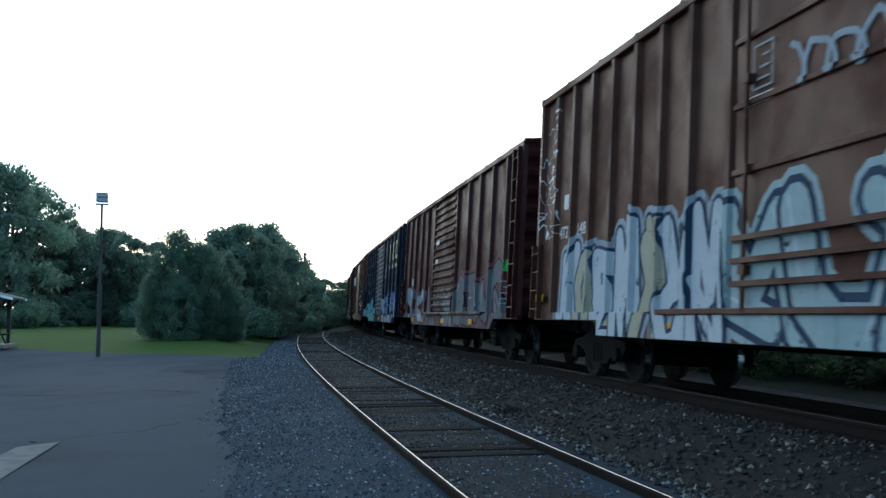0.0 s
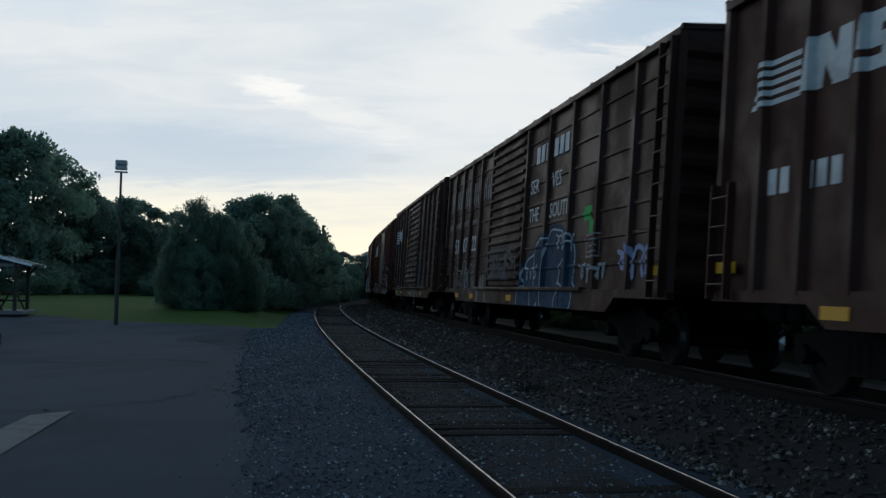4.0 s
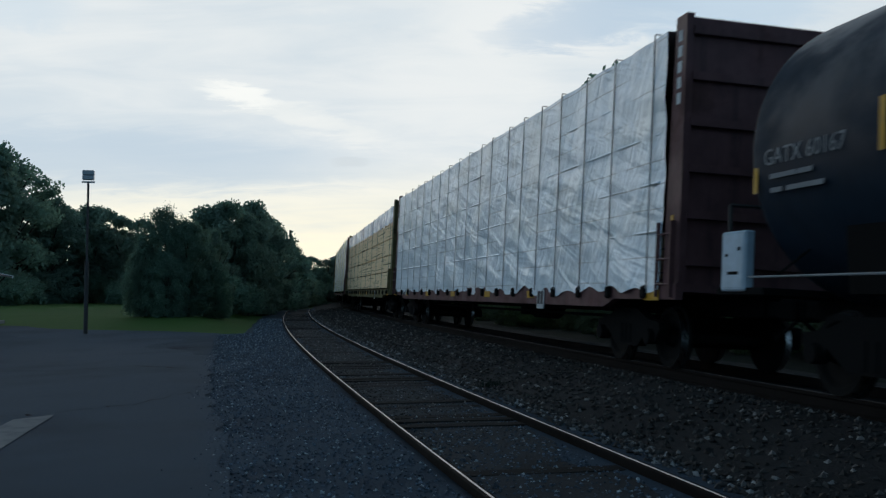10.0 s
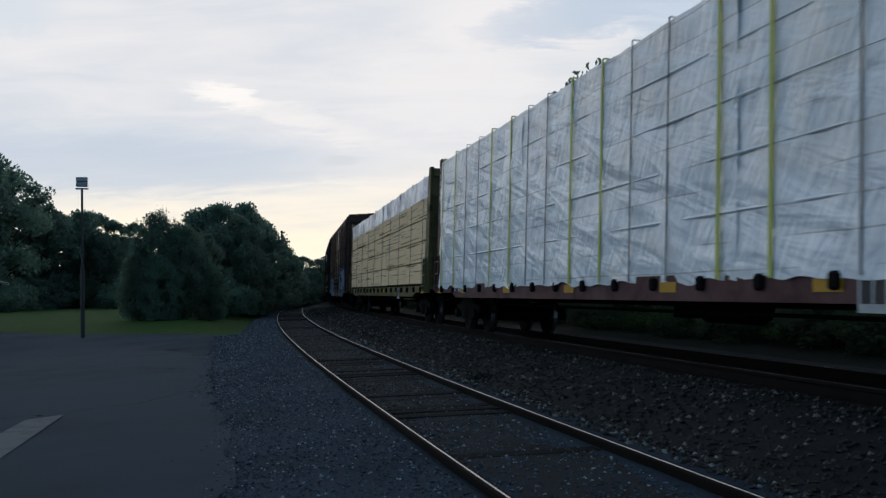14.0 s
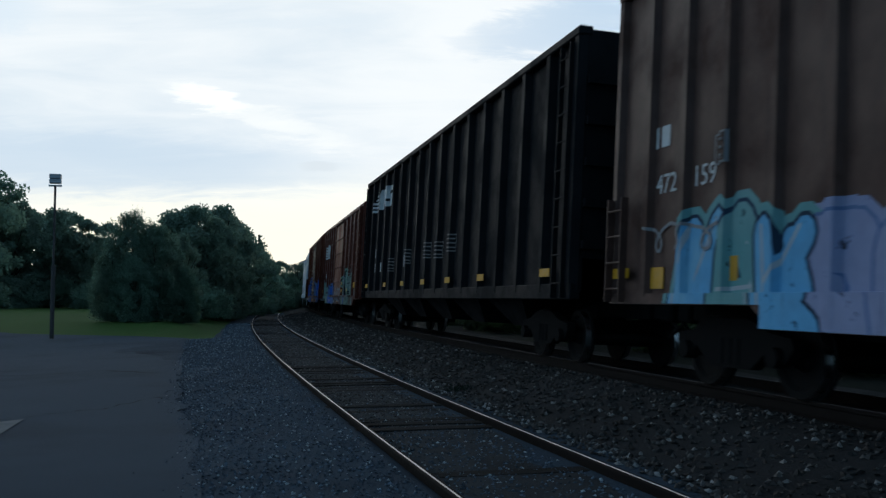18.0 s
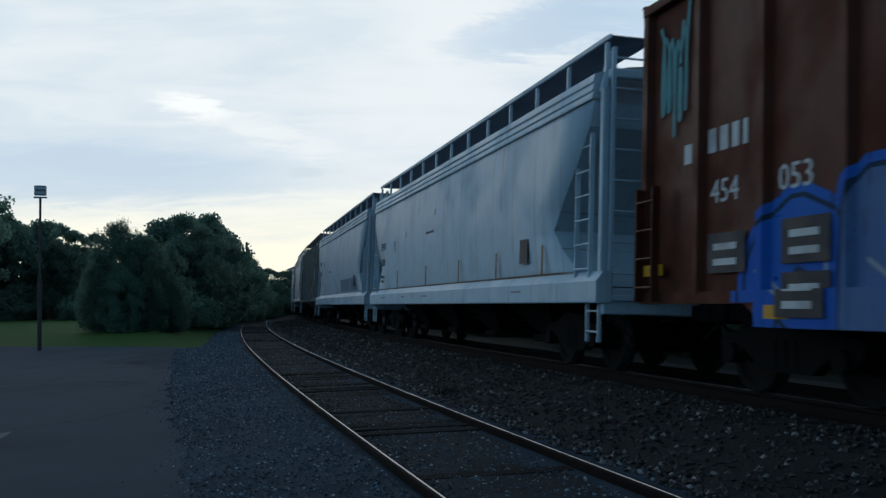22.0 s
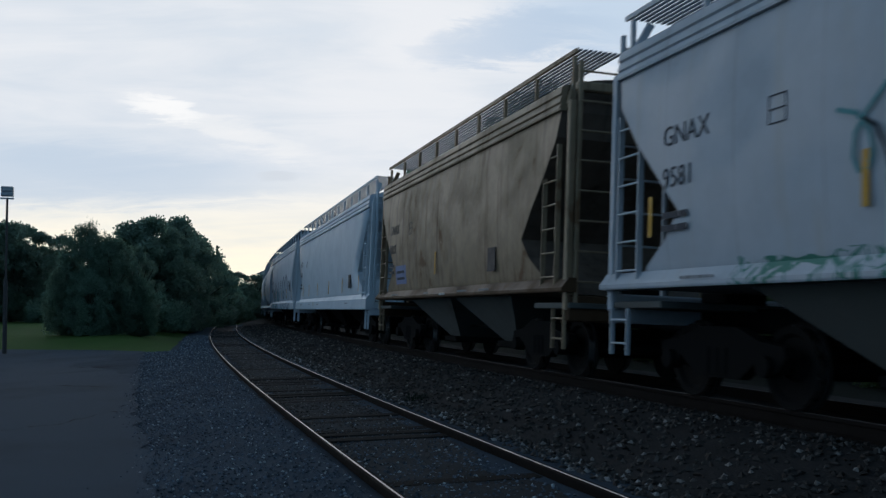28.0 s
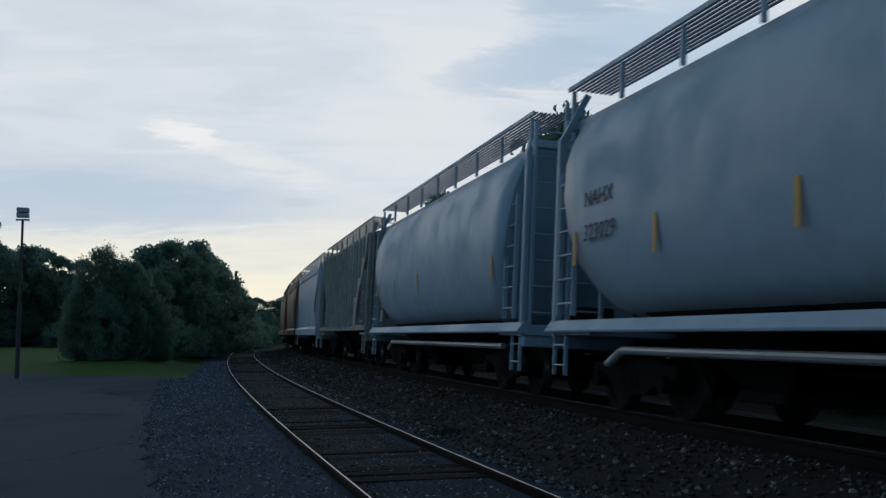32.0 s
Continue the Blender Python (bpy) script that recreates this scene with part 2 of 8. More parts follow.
def prism(bm, outline, axis, lo, hi):
    """Pushes a closed outline of (a, b) pairs along an axis: x takes (y, z), y takes (x, z), z takes (x, y)."""
    def at(p, c):
        return (c, p[0], p[1]) if axis == "x" else (p[0], c, p[1]) if axis == "y" else (p[0], p[1], c)
    r = [[bm.verts.new(at(p, c)) for p in outline] for c in (lo, hi)]
    n = len(outline)
    for i in range(n):
        bm.faces.new((r[0][i], r[0][(i + 1) % n], r[1][(i + 1) % n], r[1][i]))
    bm.faces.new(r[0][::-1])
    bm.faces.new(r[1])
    bmesh.ops.recalc_face_normals(bm, faces=bm.faces[:])
    return bm


# ---- the two tracks: arcs that bend to the right as they go away ----
MAIN = (3.623, -0.210, 843.0)
SIDING = (-0.825, -0.2162, 675.0)
MAIN_TOP, CANT = 0.32, 0.05


def along(track, s, off=0.0):
    """Ground point of a track at s metres past its point abreast y = 15, off metres to its right; and its heading."""
    x0, a, r = track
    th = a + s / r
    return x0 + r * (math.cos(a) - math.cos(th)) + off * math.cos(th), 15 + r * (math.sin(th) - math.sin(a)) - off * math.sin(th), th


def sweep(name, track, profile, s0, s1, step, material, closed=False, wobble=0.0, seed=3):
    """A strip with the profile (offset, height) laid along a track."""
    rnd = random.Random(seed)
    n = max(2, int((s1 - s0) / step) + 1)
    verts, faces, k = [], [], len(profile)
    for i in range(n):
        s = s0 + (s1 - s0) * i / (n - 1)
        for o, z in profile:
            o += rnd.uniform(-wobble, wobble)
            x, y, _ = along(track, s, o)
            verts.append((x, y, z + rnd.uniform(-wobble, wobble) * 0.25))
    for i in range(n - 1):
        for j in range(k if closed else k - 1):
            a, b = i * k + j, i * k + (j + 1) % k
            faces.append((a, b, b + k, a + k))
    if closed:
        faces += [tuple(range(k))[::-1], tuple(range((n - 1) * k, n * k))]
    return new(name, mesh_of(name, verts, faces, material))


def fall(x, y):
    """How far the lot drops towards its west side."""
    k = min(1.0, max(0.0, (38.0 - y) / 11.0))
    d = max(0.0, -3.5 - x)
    d = 0.0048 * d * d if d < 8 else 0.307 + 0.07 * (min(d, 16) - 8)
    return d * k * k * (3 - 2 * k)


def rise_of(x, y):
    """Height of the grass: a low bank beyond the lot, falling off behind the main line."""
    z = -0.20 - fall(x, y) * 1.1
    edge = float(np.interp(-x, [8.04, 10.63, 13.06, 15.84, 18.63, 24, 60], [35.2, 36.8, 37.5, 38.8, 42.2, 44, 46]))
    if y > edge - 1:
        clear = min(1, max(0, (along(SIDING, y - 15)[0] - 2.2 - x) / 2.5))
        z += 0.42 * min(1, (y - edge + 1) / 6) * min(1, max(0, (-6.0 - x) / 4)) * clear
    return z


def ground_sheet():
    xs = sorted({*range(-60, 61, 3), *range(-400, 401, 40), -3000, -1500, 1500, 3000, *[i * 1.0 for i in range(-30, 6)]})
    ys = sorted({*range(-60, 160, 3), *range(-600, 900, 50), -3000, -1500, 1500, 3000, *[28 + i for i in range(16)]})
    verts = [(x, y, rise_of(x, y) + (0.05 * noise.noise((x * 0.2, y * 0.2, 0)) if abs(x) < 100 and y > 30 and x < -8 else -0.02)) for y in ys for x in xs]
    n = len(xs)
    faces = [(j * n + i, j * n + i + 1, (j + 1) * n + i + 1, (j + 1) * n + i) for j in range(len(ys) - 1) for i in range(n - 1)]
    ob = new("ground", mesh_of("ground", verts, faces, M_GRASS))
    return tagged(ob, "mown green grass field reaching to the dark woods", "ground", kind="structure")


ground_sheet()

LOT_EDGE = [(-0.4, -30), (-0.55, -5), (-0.9, 3), (-1.66, 7.35), (-2.01, 8.92), (-2.6, 11.36), (-3.39, 13.89), (-4.77, 20.05), (-5.83, 25.12), (-8.04, 35.2)]
LOT_END = [(-10.63, 36.8), (-13.06, 37.5), (-15.84, 38.8), (-18.63, 42.2), (-24, 44), (-60, 46)]


def lot_x(y):
    for (xa, ya), (xb, yb) in zip(LOT_EDGE, LOT_EDGE[1:]):
        if ya <= y <= yb:
            return xa + (xb - xa) * (y - ya) / (yb - ya)
    for (xa, ya), (xb, yb) in zip([LOT_EDGE[-1]] + LOT_END, LOT_END):
        if ya <= y <= yb:
            return xa + (xb - xa) * (y - ya) / (yb - ya)
    return LOT_END[-1][0]


def parking_lot():
    rnd = random.Random(4)
    rim = []
    y = -30.0
    while y < 46:
        rim.append((lot_x(y) + rnd.uniform(-0.07, 0.07) * (1 + y / 30 if y > 0 else 1), y))
        y += 0.35 if y > 3 else 3
    bm = bmesh.new()
    cols = [0, 0.6, 1.5, 2.5, 3.5, 4.5, 5.5, 6.5, 7.5, 8.5, 9.5, 11, 13, 16, 20, 30, 50]
    prev = None
    for x, y in rim:
        row = [bm.verts.new((x - c, y, -0.136 - fall(x - c, y))) for c in cols]
        if prev:
            for i in range(len(cols) - 1):
                bm.faces.new((prev[i], row[i], row[i + 1], prev[i + 1]))
        prev = row
    bmesh.ops.recalc_face_normals(bm, faces=bm.faces[:])
    for f in bm.faces:
        f.smooth = True
    ob = part("parking_lot", bm, M_ASPHALT, None)
    tagged(ob, "worn dark asphalt parking lot with a ragged edge", "pavement", kind="structure")
    bm = bmesh.new()
    v = [bm.verts.new((x, y, -0.131)) for x, y in ((-4.70, 11.75), (-4.02, 8.4), (-3.9, 7.2), (-4.40, 7.2), (-4.68, 9.5), (-5.0, 11.3))]
    bm.faces.new(v[::-1])
    bmesh.ops.recalc_face_normals(bm, faces=bm.faces[:])
    tagged(part("painted_marking", bm, M_LINE, None), "worn pale painted marking on the asphalt", "road marking", kind="structure")


parking_lot()


def crack(points, wide, seed):
    """A meandering open crack, filled with dirt, in the asphalt."""
    rnd = random.Random(seed)
    mid = []
    for (xa, ya), (xb, yb) in zip(points, points[1:]):
        n = 9
        mid += [(xa + (xb - xa) * i / n + rnd.gauss(0, 0.035), ya + (yb - ya) * i / n + rnd.gauss(0, 0.05)) for i in range(n)]
    verts, faces = [], []
    for i, (x, y) in enumerate(mid):
        w = wide * rnd.uniform(0.35, 1.2) * min(1, (i + 1) / 4, (len(mid) - i) / 4)
        verts += [(x - w * 0.5, y - w, -0.132 - fall(x, y)), (x + w * 0.5, y + w, -0.132 - fall(x, y))]
        if i:
            k = 2 * i
            faces.append((k - 2, k - 1, k + 1, k))
    ob = new("pavement_crack", mesh_of("pavement_crack", verts, faces, M_CRACK))
    tagged(ob, "dark dirt-filled crack in the asphalt", "crack", kind="structure")


M_CRACK = surface("crack_dirt", (0.013, 0.015, 0.019), 0.95, 0, 30, 0.4, spec=0.03)
crack([(-5.6, 11.6), (-4.8, 11.98), (-4.11, 12.86), (-3.75, 14.2), (-3.52, 15.0)], 0.033, 2)
crack([(-9.5, 20.0), (-7.6, 19.2), (-6.4, 19.9), (-4.9, 19.0)], 0.044, 3)
crack([(-8.5, 27.5), (-7.2, 26.4), (-6.0, 26.8)], 0.055, 4)
# beds
GRAVEL_SHAPE = [(-5.0, -0.26), (-3.3, -0.165), (-2.6, -0.152), (-1.6, -0.082), (-0.9, -0.066), (-0.70, -0.100), (0, -0.112), (0.70, -0.100), (0.9, -0.066), (1.3, -0.066), (2.2, -0.08), (3.2, -0.05)]
bed = sweep("gravel_ground", SIDING, GRAVEL_SHAPE, -60, 20.5, 1.0, M_GRAVEL, wobble=0.02)
far_bed = sweep("far_gravel", SIDING, [(-2.5, -0.26), (-2.1, -0.15)] + GRAVEL_SHAPE[3:], 20.5, 72, 1.0, M_GRAVEL, wobble=0.02)
tagged(far_bed, "narrow blue-grey gravel bed of the siding beside the grass", "gravel", kind="structure")
tagged(bed, "blue-grey crushed gravel beside and between the rails", "gravel", kind="structure")
bank_ = sweep("ballast_bank", MAIN, [(-3.4, -0.12), (-2.7, 0.0), (-1.75, 0.15), (-1.3, 0.19), (-0.6, 0.14), (0.6, 0.11), (1.3, 0.13), (1.8, 0.09), (3.6, -0.10)], -500, 520, 1.5, M_BALLAST, wobble=0.03)
tagged(bank_, "dark ballast bank of the main line", "ballast", kind="structure")


# added dark strip over the grass, for the shade seen under the cars
soil = sweep("verge", MAIN, [(3.4, -0.10), (5.0, -0.02), (8.0, 0.1), (16.0, 0.2)], -40, 120, 1.5, M_SHADED_VERGE, wobble=0.08)
tagged(soil, "ground under the brush behind the line, coloured for shade", "soil", kind="structure")


def rail_profile(off, top, w=0.036):
    return [(off - 0.07, top - 0.17), (off - 0.07, top - 0.155), (off - 0.012, top - 0.135), (off - 0.012, top - 0.045), (off - w, top - 0.035), (off - w, top - 0.008),
            (off - w + 0.01, top), (off + w - 0.01, top), (off + w, top - 0.008), (off + w, top - 0.035), (off + 0.012, top - 0.045), (off + 0.012, top - 0.135), (off + 0.07, top - 0.155), (off + 0.07, top - 0.17)]


def railway(name, track, s0, s1, top, cant, label):
    for side, o in (("near", -0.7535), ("far", 0.7535)):
        z = top - cant * (o + 0.7535)
        ob = sweep("rail", track, rail_profile(o, z), s0, s1, 2.0, M_RAIL_SIDE, closed=True)
        tagged(ob, label, "rail", "rails of the " + name, "structure")
        head = sweep("running_surface", track, [(o - 0.012, z - 0.001), (o - 0.009, z + 0.003), (o + 0.003, z + 0.003), (o + 0.006, z - 0.001)], s0, s1, 2.0, M_RAIL_TOP if cant == 0 else M_RAIL_SHADED)
        head.parent = ob


railway("siding", SIDING, -45, 66, 0.0, 0.0, "rusty rail of the disused siding with a shiny head")
railway("main line", MAIN, -500, 520, MAIN_TOP, CANT, "worn main line rail on the ballast bank")


# ---- ties ----

def tie_mesh(half_long):
    bm = bmesh.new()
    box(bm, -half_long, half_long, -0.115, 0.115, -0.17, 0.0, 0.012)
    me = bpy.data.meshes.new("railroad_tie")
    bm.to_mesh(me)
    bm.free()
    me.materials.append(M_TIE)
    return me


def lay_ties(track, bed_, s0, s1, top, cant, seed, sink):
    rnd = random.Random(seed)
    me = tie_mesh(1.30)
    s = s0
    while s < s1:
        x, y, th = along(track, s)
        ob = new("railroad_tie", me)
        ob.parent = bed_
        lean = -math.degrees(math.atan(cant))
        ob.matrix_basis = pose(x, y, top - 0.165 + rnd.uniform(-sink, 0.010), rnd.uniform(-0.6, 0.6), -lean, math.degrees(-th) + rnd.uniform(-1.6, 1.6))
        if sink > 0.02:
            # the siding's ties: mostly buried near the lot, bare further on, grown over beyond
            bare = rnd.random() < (0.25 if y < 10.8 else 0.95 if y < 24 else 0.4)
            ob.matrix_basis.translation.z += 0.002 if bare else -0.06
        s += (0.54 if sink < 0.02 or y > 24 or y < 10 else 0.46) + rnd.uniform(-0.08, 0.05)


track_dirt = sweep("track_bed", SIDING, [(-0.67, -0.104), (-0.3, -0.099), (0.3, -0.099), (0.67, -0.104)], -40, 66, 0.8, M_TRACK_DIRT, wobble=0.012, seed=9)
tagged(track_dirt, "brown cinder and dirt between the siding rails", "track bed", kind="structure")
lay_ties(SIDING, bed, -40, 65, 0.074, 0.0, 6, 0.030)
lay_ties(MAIN, bank_, -45, 110, MAIN_TOP - CANT * 0.75, CANT, 7, 0.01)

# ---- loose stones ----


def stone_material(name, color, warm, pale=0.97):
    m = bpy.data.materials.new(name)
    m.use_nodes = True
    t = m.node_tree
    t.nodes.clear()
    r = nd(t, "NewGeometry").outputs["Random Per Island"]
    base = blend(t, calc(t, "POWER", r, 2.2), tuple(c * 0.35 for c in color), tuple(c * 1.7 for c in color))
    base = blend(t, span(t, calc(t, "FRACT", calc(t, "MULTIPLY", r, 17.3)), 0.6, 0.9, 0.0, 0.6), base, warm)
    base = blend(t, calc(t, "GREATER_THAN", calc(t, "FRACT", calc(t, "MULTIPLY", r, 41.7)), pale), base, tuple(min(0.45, c * 3.6) for c in color))
    grain = noisy(t, nd(t, "TexCoord").outputs["Object"], 60.0)
    base = blend(t, span(t, grain, 0.3, 0.7, 0.0, 0.35), base, tuple(c * 0.4 for c in color))
    sh = nd(t, "BsdfPrincipled", Base_Color=base, Roughness=0.9)
    sh.inputs["Specular IOR Level"].default_value = 0.2
    t.links.new(sh.outputs[0], nd(t, "OutputMaterial").inputs[0])
    return m


M_BALLAST_STONE = stone_material("ballast_stones", (0.090, 0.082, 0.076), (0.085, 0.058, 0.044), 0.90)
M_GRAVEL_STONE = stone_material("gravel_stones", (0.115, 0.147, 0.182), (0.078, 0.088, 0.100), 0.90)
# ballast stones again, darkened for the shade beside the train
M_SHADED_STONE = stone_material("bank_stones", (0.062, 0.054, 0.048), (0.058, 0.038, 0.028), 0.92)
M_PALE_STONE = stone_material("pale_chippings", (0.13, 0.135, 0.14), (0.11, 0.11, 0.105))


def scatter(name, spots, material, label, seed):
    """Many small angular stones in one mesh; spots: rows of x, y, z, size."""
    rng = np.random.default_rng(seed)
    spots = np.array(spots)
    n = len(spots)
    base = np.array([(1, 0, 0), (-1, 0, 0), (0, 1, 0), (0, -1, 0), (0, 0, 0.8), (0, 0, -0.5)], float)
    tri = np.array([(0, 2, 4), (2, 1, 4), (1, 3, 4), (3, 0, 4), (2, 0, 5), (1, 2, 5), (3, 1, 5), (0, 3, 5)])
    v = base[None] * rng.uniform(0.65, 1.25, (n, 6, 1)) + rng.uniform(-0.22, 0.22, (n, 6, 3))
    a = rng.uniform(0, 6.283, n)
    c, s = np.cos(a)[:, None], np.sin(a)[:, None]
    v = np.stack([v[..., 0] * c - v[..., 1] * s, v[..., 0] * s + v[..., 1] * c, v[..., 2]], -1)
    tilt = rng.uniform(-0.6, 0.6, n)
    c, s = np.cos(tilt)[:, None], np.sin(tilt)[:, None]
    v = np.stack([v[..., 0], v[..., 1] * c - v[..., 2] * s, v[..., 1] * s + v[..., 2] * c], -1)
    v = v * spots[:, None, 3:4] + spots[:, None, :3]
    f = (tri[None] + 6 * np.arange(n)[:, None, None]).reshape(-1, 3)
    ob = new(name, mesh_of(name, v.reshape(-1, 3).tolist(), f.tolist(), material))
    return tagged(ob, label, "gravel", kind="stuff")


def heights(track_off):
    """Height of the gravel across the siding."""
    return float(np.interp(track_off, [a for a, _ in GRAVEL_SHAPE], [b for _, b in GRAVEL_SHAPE]))


def ballast_height(off):
    return float(np.interp(off, [-3.4, -2.7, -1.75, -1.3, -0.6], [-0.12, 0.0, 0.15, 0.19, 0.14]))


def lay_stones():
    rnd = random.Random(8)
    ballast, bank_side, gravel, pale, cinders = [], [], [], [], []
    for _ in range(36000):
        s = -22 + 81 * rnd.random() ** 1.5
        o = rnd.uniform(1.0, 3.4)
        x, y, _t = along(SIDING, s, o)
        ballast.append((x, y, heights(o) + 0.008, rnd.uniform(0.016, 0.042) * (1 + max(0, s) / 50)))
    for _ in range(18000):
        s = -22 + 81 * rnd.random() ** 1.5
        o = rnd.uniform(-3.5, -0.95)
        x, y, _t = along(MAIN, s, o)
        bank_side.append((x, y, ballast_height(o) + 0.008, rnd.uniform(0.016, 0.042) * (1 + max(0, s) / 50)))
    for _ in range(62000):
        s = -20 + 58 * rnd.random() ** 1.5
        o = -0.85 - 4.0 * rnd.random()
        x, y, _t = along(SIDING, s, o)
        if s > 20.5 and o < -2.0:
            continue
        if x > lot_x(y) - 0.03 + 0.3 * (rnd.random() - 0.8):
            gravel.append((x, y, heights(o) + 0.004, rnd.uniform(0.007, 0.019) * (1 + max(0, s) / 40)))
    for _ in range(20000):
        s = -20 + 68 * rnd.random() ** 1.5
        o = rnd.uniform(-0.66, 0.66)
        x, y, _t = along(SIDING, s, o)
        (gravel if y < 11 + rnd.gauss(0, 1.5) else cinders).append((x, y, -0.099, rnd.uniform(0.008, 0.02)))
    for cx, cy, rx, ry, n in ((-0.60, 9.9, 0.55, 0.20, 620), (-3.72, 31.2, 0.55, 0.7, 420), (-0.2, 8.2, 0.5, 0.5, 160)):
        for _ in range(n):
            pale.append((rnd.gauss(cx, rx * 0.55), rnd.gauss(cy, ry * 0.6), -0.12, rnd.uniform(0.008, 0.022)))
    scatter("ballast_stones", ballast, M_BALLAST_STONE, "loose brown-grey ballast stones between the tracks", 1)
    scatter("bank_stones", bank_side, M_SHADED_STONE, "brown stones on the main line's shoulder, darkened for shade", 5)
    scatter("gravel_stones", gravel, M_GRAVEL_STONE, "small dark gravel stones beside the siding", 2)
    scatter("cinders", cinders, M_BALLAST_STONE, "small brown cinders between the siding rails", 6)
    scatter("pale_chippings", pale, M_PALE_STONE, "patches of pale stone chippings near the rail", 3)
    # crumbs along the broken edge of the asphalt
    crumbs = []
    for _ in range(700):
        y = 4 + 28 * rnd.random() ** 1.5
        crumbs.append((lot_x(y) + rnd.gauss(0, 0.12), y, -0.135, rnd.uniform(0.006, 0.016)))
    scatter("asphalt_crumbs", crumbs, M_GRAVEL_STONE, "crumbs of asphalt along the lot's broken edge", 4)


lay_stones()

# ---- dark weed clump by the siding ----


def weeds(x, y, z, r, n, seed, label):
    rnd = random.Random(seed)
    verts, faces = [], []
    for _ in range(n):
        a, q = rnd.uniform(0, 6.283), r * math.sqrt(rnd.random())
        bx, by = x + q * math.cos(a) * 1.6, y + q * math.sin(a)
        h, dx, dy = rnd.uniform(0.04, 0.16), rnd.gauss(0, 0.05), rnd.gauss(0, 0.05)
        k = len(verts)
        verts += [(bx - 0.008, by, z), (bx + 0.008, by, z), (bx + dx, by + dy, z + h)]
        faces.append((k, k + 1, k + 2))
    ob = new("weed_clump", mesh_of("weed_clump", verts, faces, M_WEED))
    tagged(ob, label, "weeds", "weeds by the track")


weeds(0.74, 14.45, -0.085, 0.13, 150, 51, "small dark clump of weeds beside the siding rail")

# ---- floodlight pole ----


def floodlight_pole():
    root = new("floodlight_pole")
    bm = bmesh.new()
    rod(bm, (0, 0, -0.3), (0, 0, 2.3), 0.075, 10)
    part("lower_pole", bm, M_POLE, root)
    bm = bmesh.new()
    rod(bm, (0, 0, 2.3), (0, 0, 5.15), 0.040, 8)
    part("upper_pole", bm, M_POLE, root)
    bm = bmesh.new()
    box(bm, -0.22, 0.22, -0.03, 0.03, 5.12, 5.18)
    part("crossarm", bm, M_GALV, root)
    glass = surface("lamp_glass", (0.30, 0.32, 0.33), 0.25, 0, 5, 0.1)
    for z in (5.31, 5.485):
        bm = bmesh.new()
        box(bm, -0.20, 0.20, -0.10, 0.12, z - 0.085, z + 0.085, 0.02)
        lamp = part("floodlight", bm, M_GALV, root, "square floodlight head, unlit")
        bm = bmesh.new()
        box(bm, -0.17, 0.17, -0.112, -0.102, z - 0.065, z + 0.065)
        part("lens", bm, glass, lamp)
    root.matrix_basis = pose(-12.78, 34.3, 0.16, 0, 0, 12)
    tagged(root, "tall slim floodlight pole at the edge of the grass", "light pole")


floodlight_pole()

# ---- picnic shelter ----
M_FASCIA = surface("white_fascia", (0.78, 0.80, 0.80), 0.6, 0, 6, 0.15)
M_SHINGLE = surface("dark_roof", (0.05, 0.052, 0.056), 0.9, 0, 20, 0.4)
M_TIMBER = surface("dark_timber", (0.045, 0.035, 0.028), 0.85, 0, 8, 0.35)


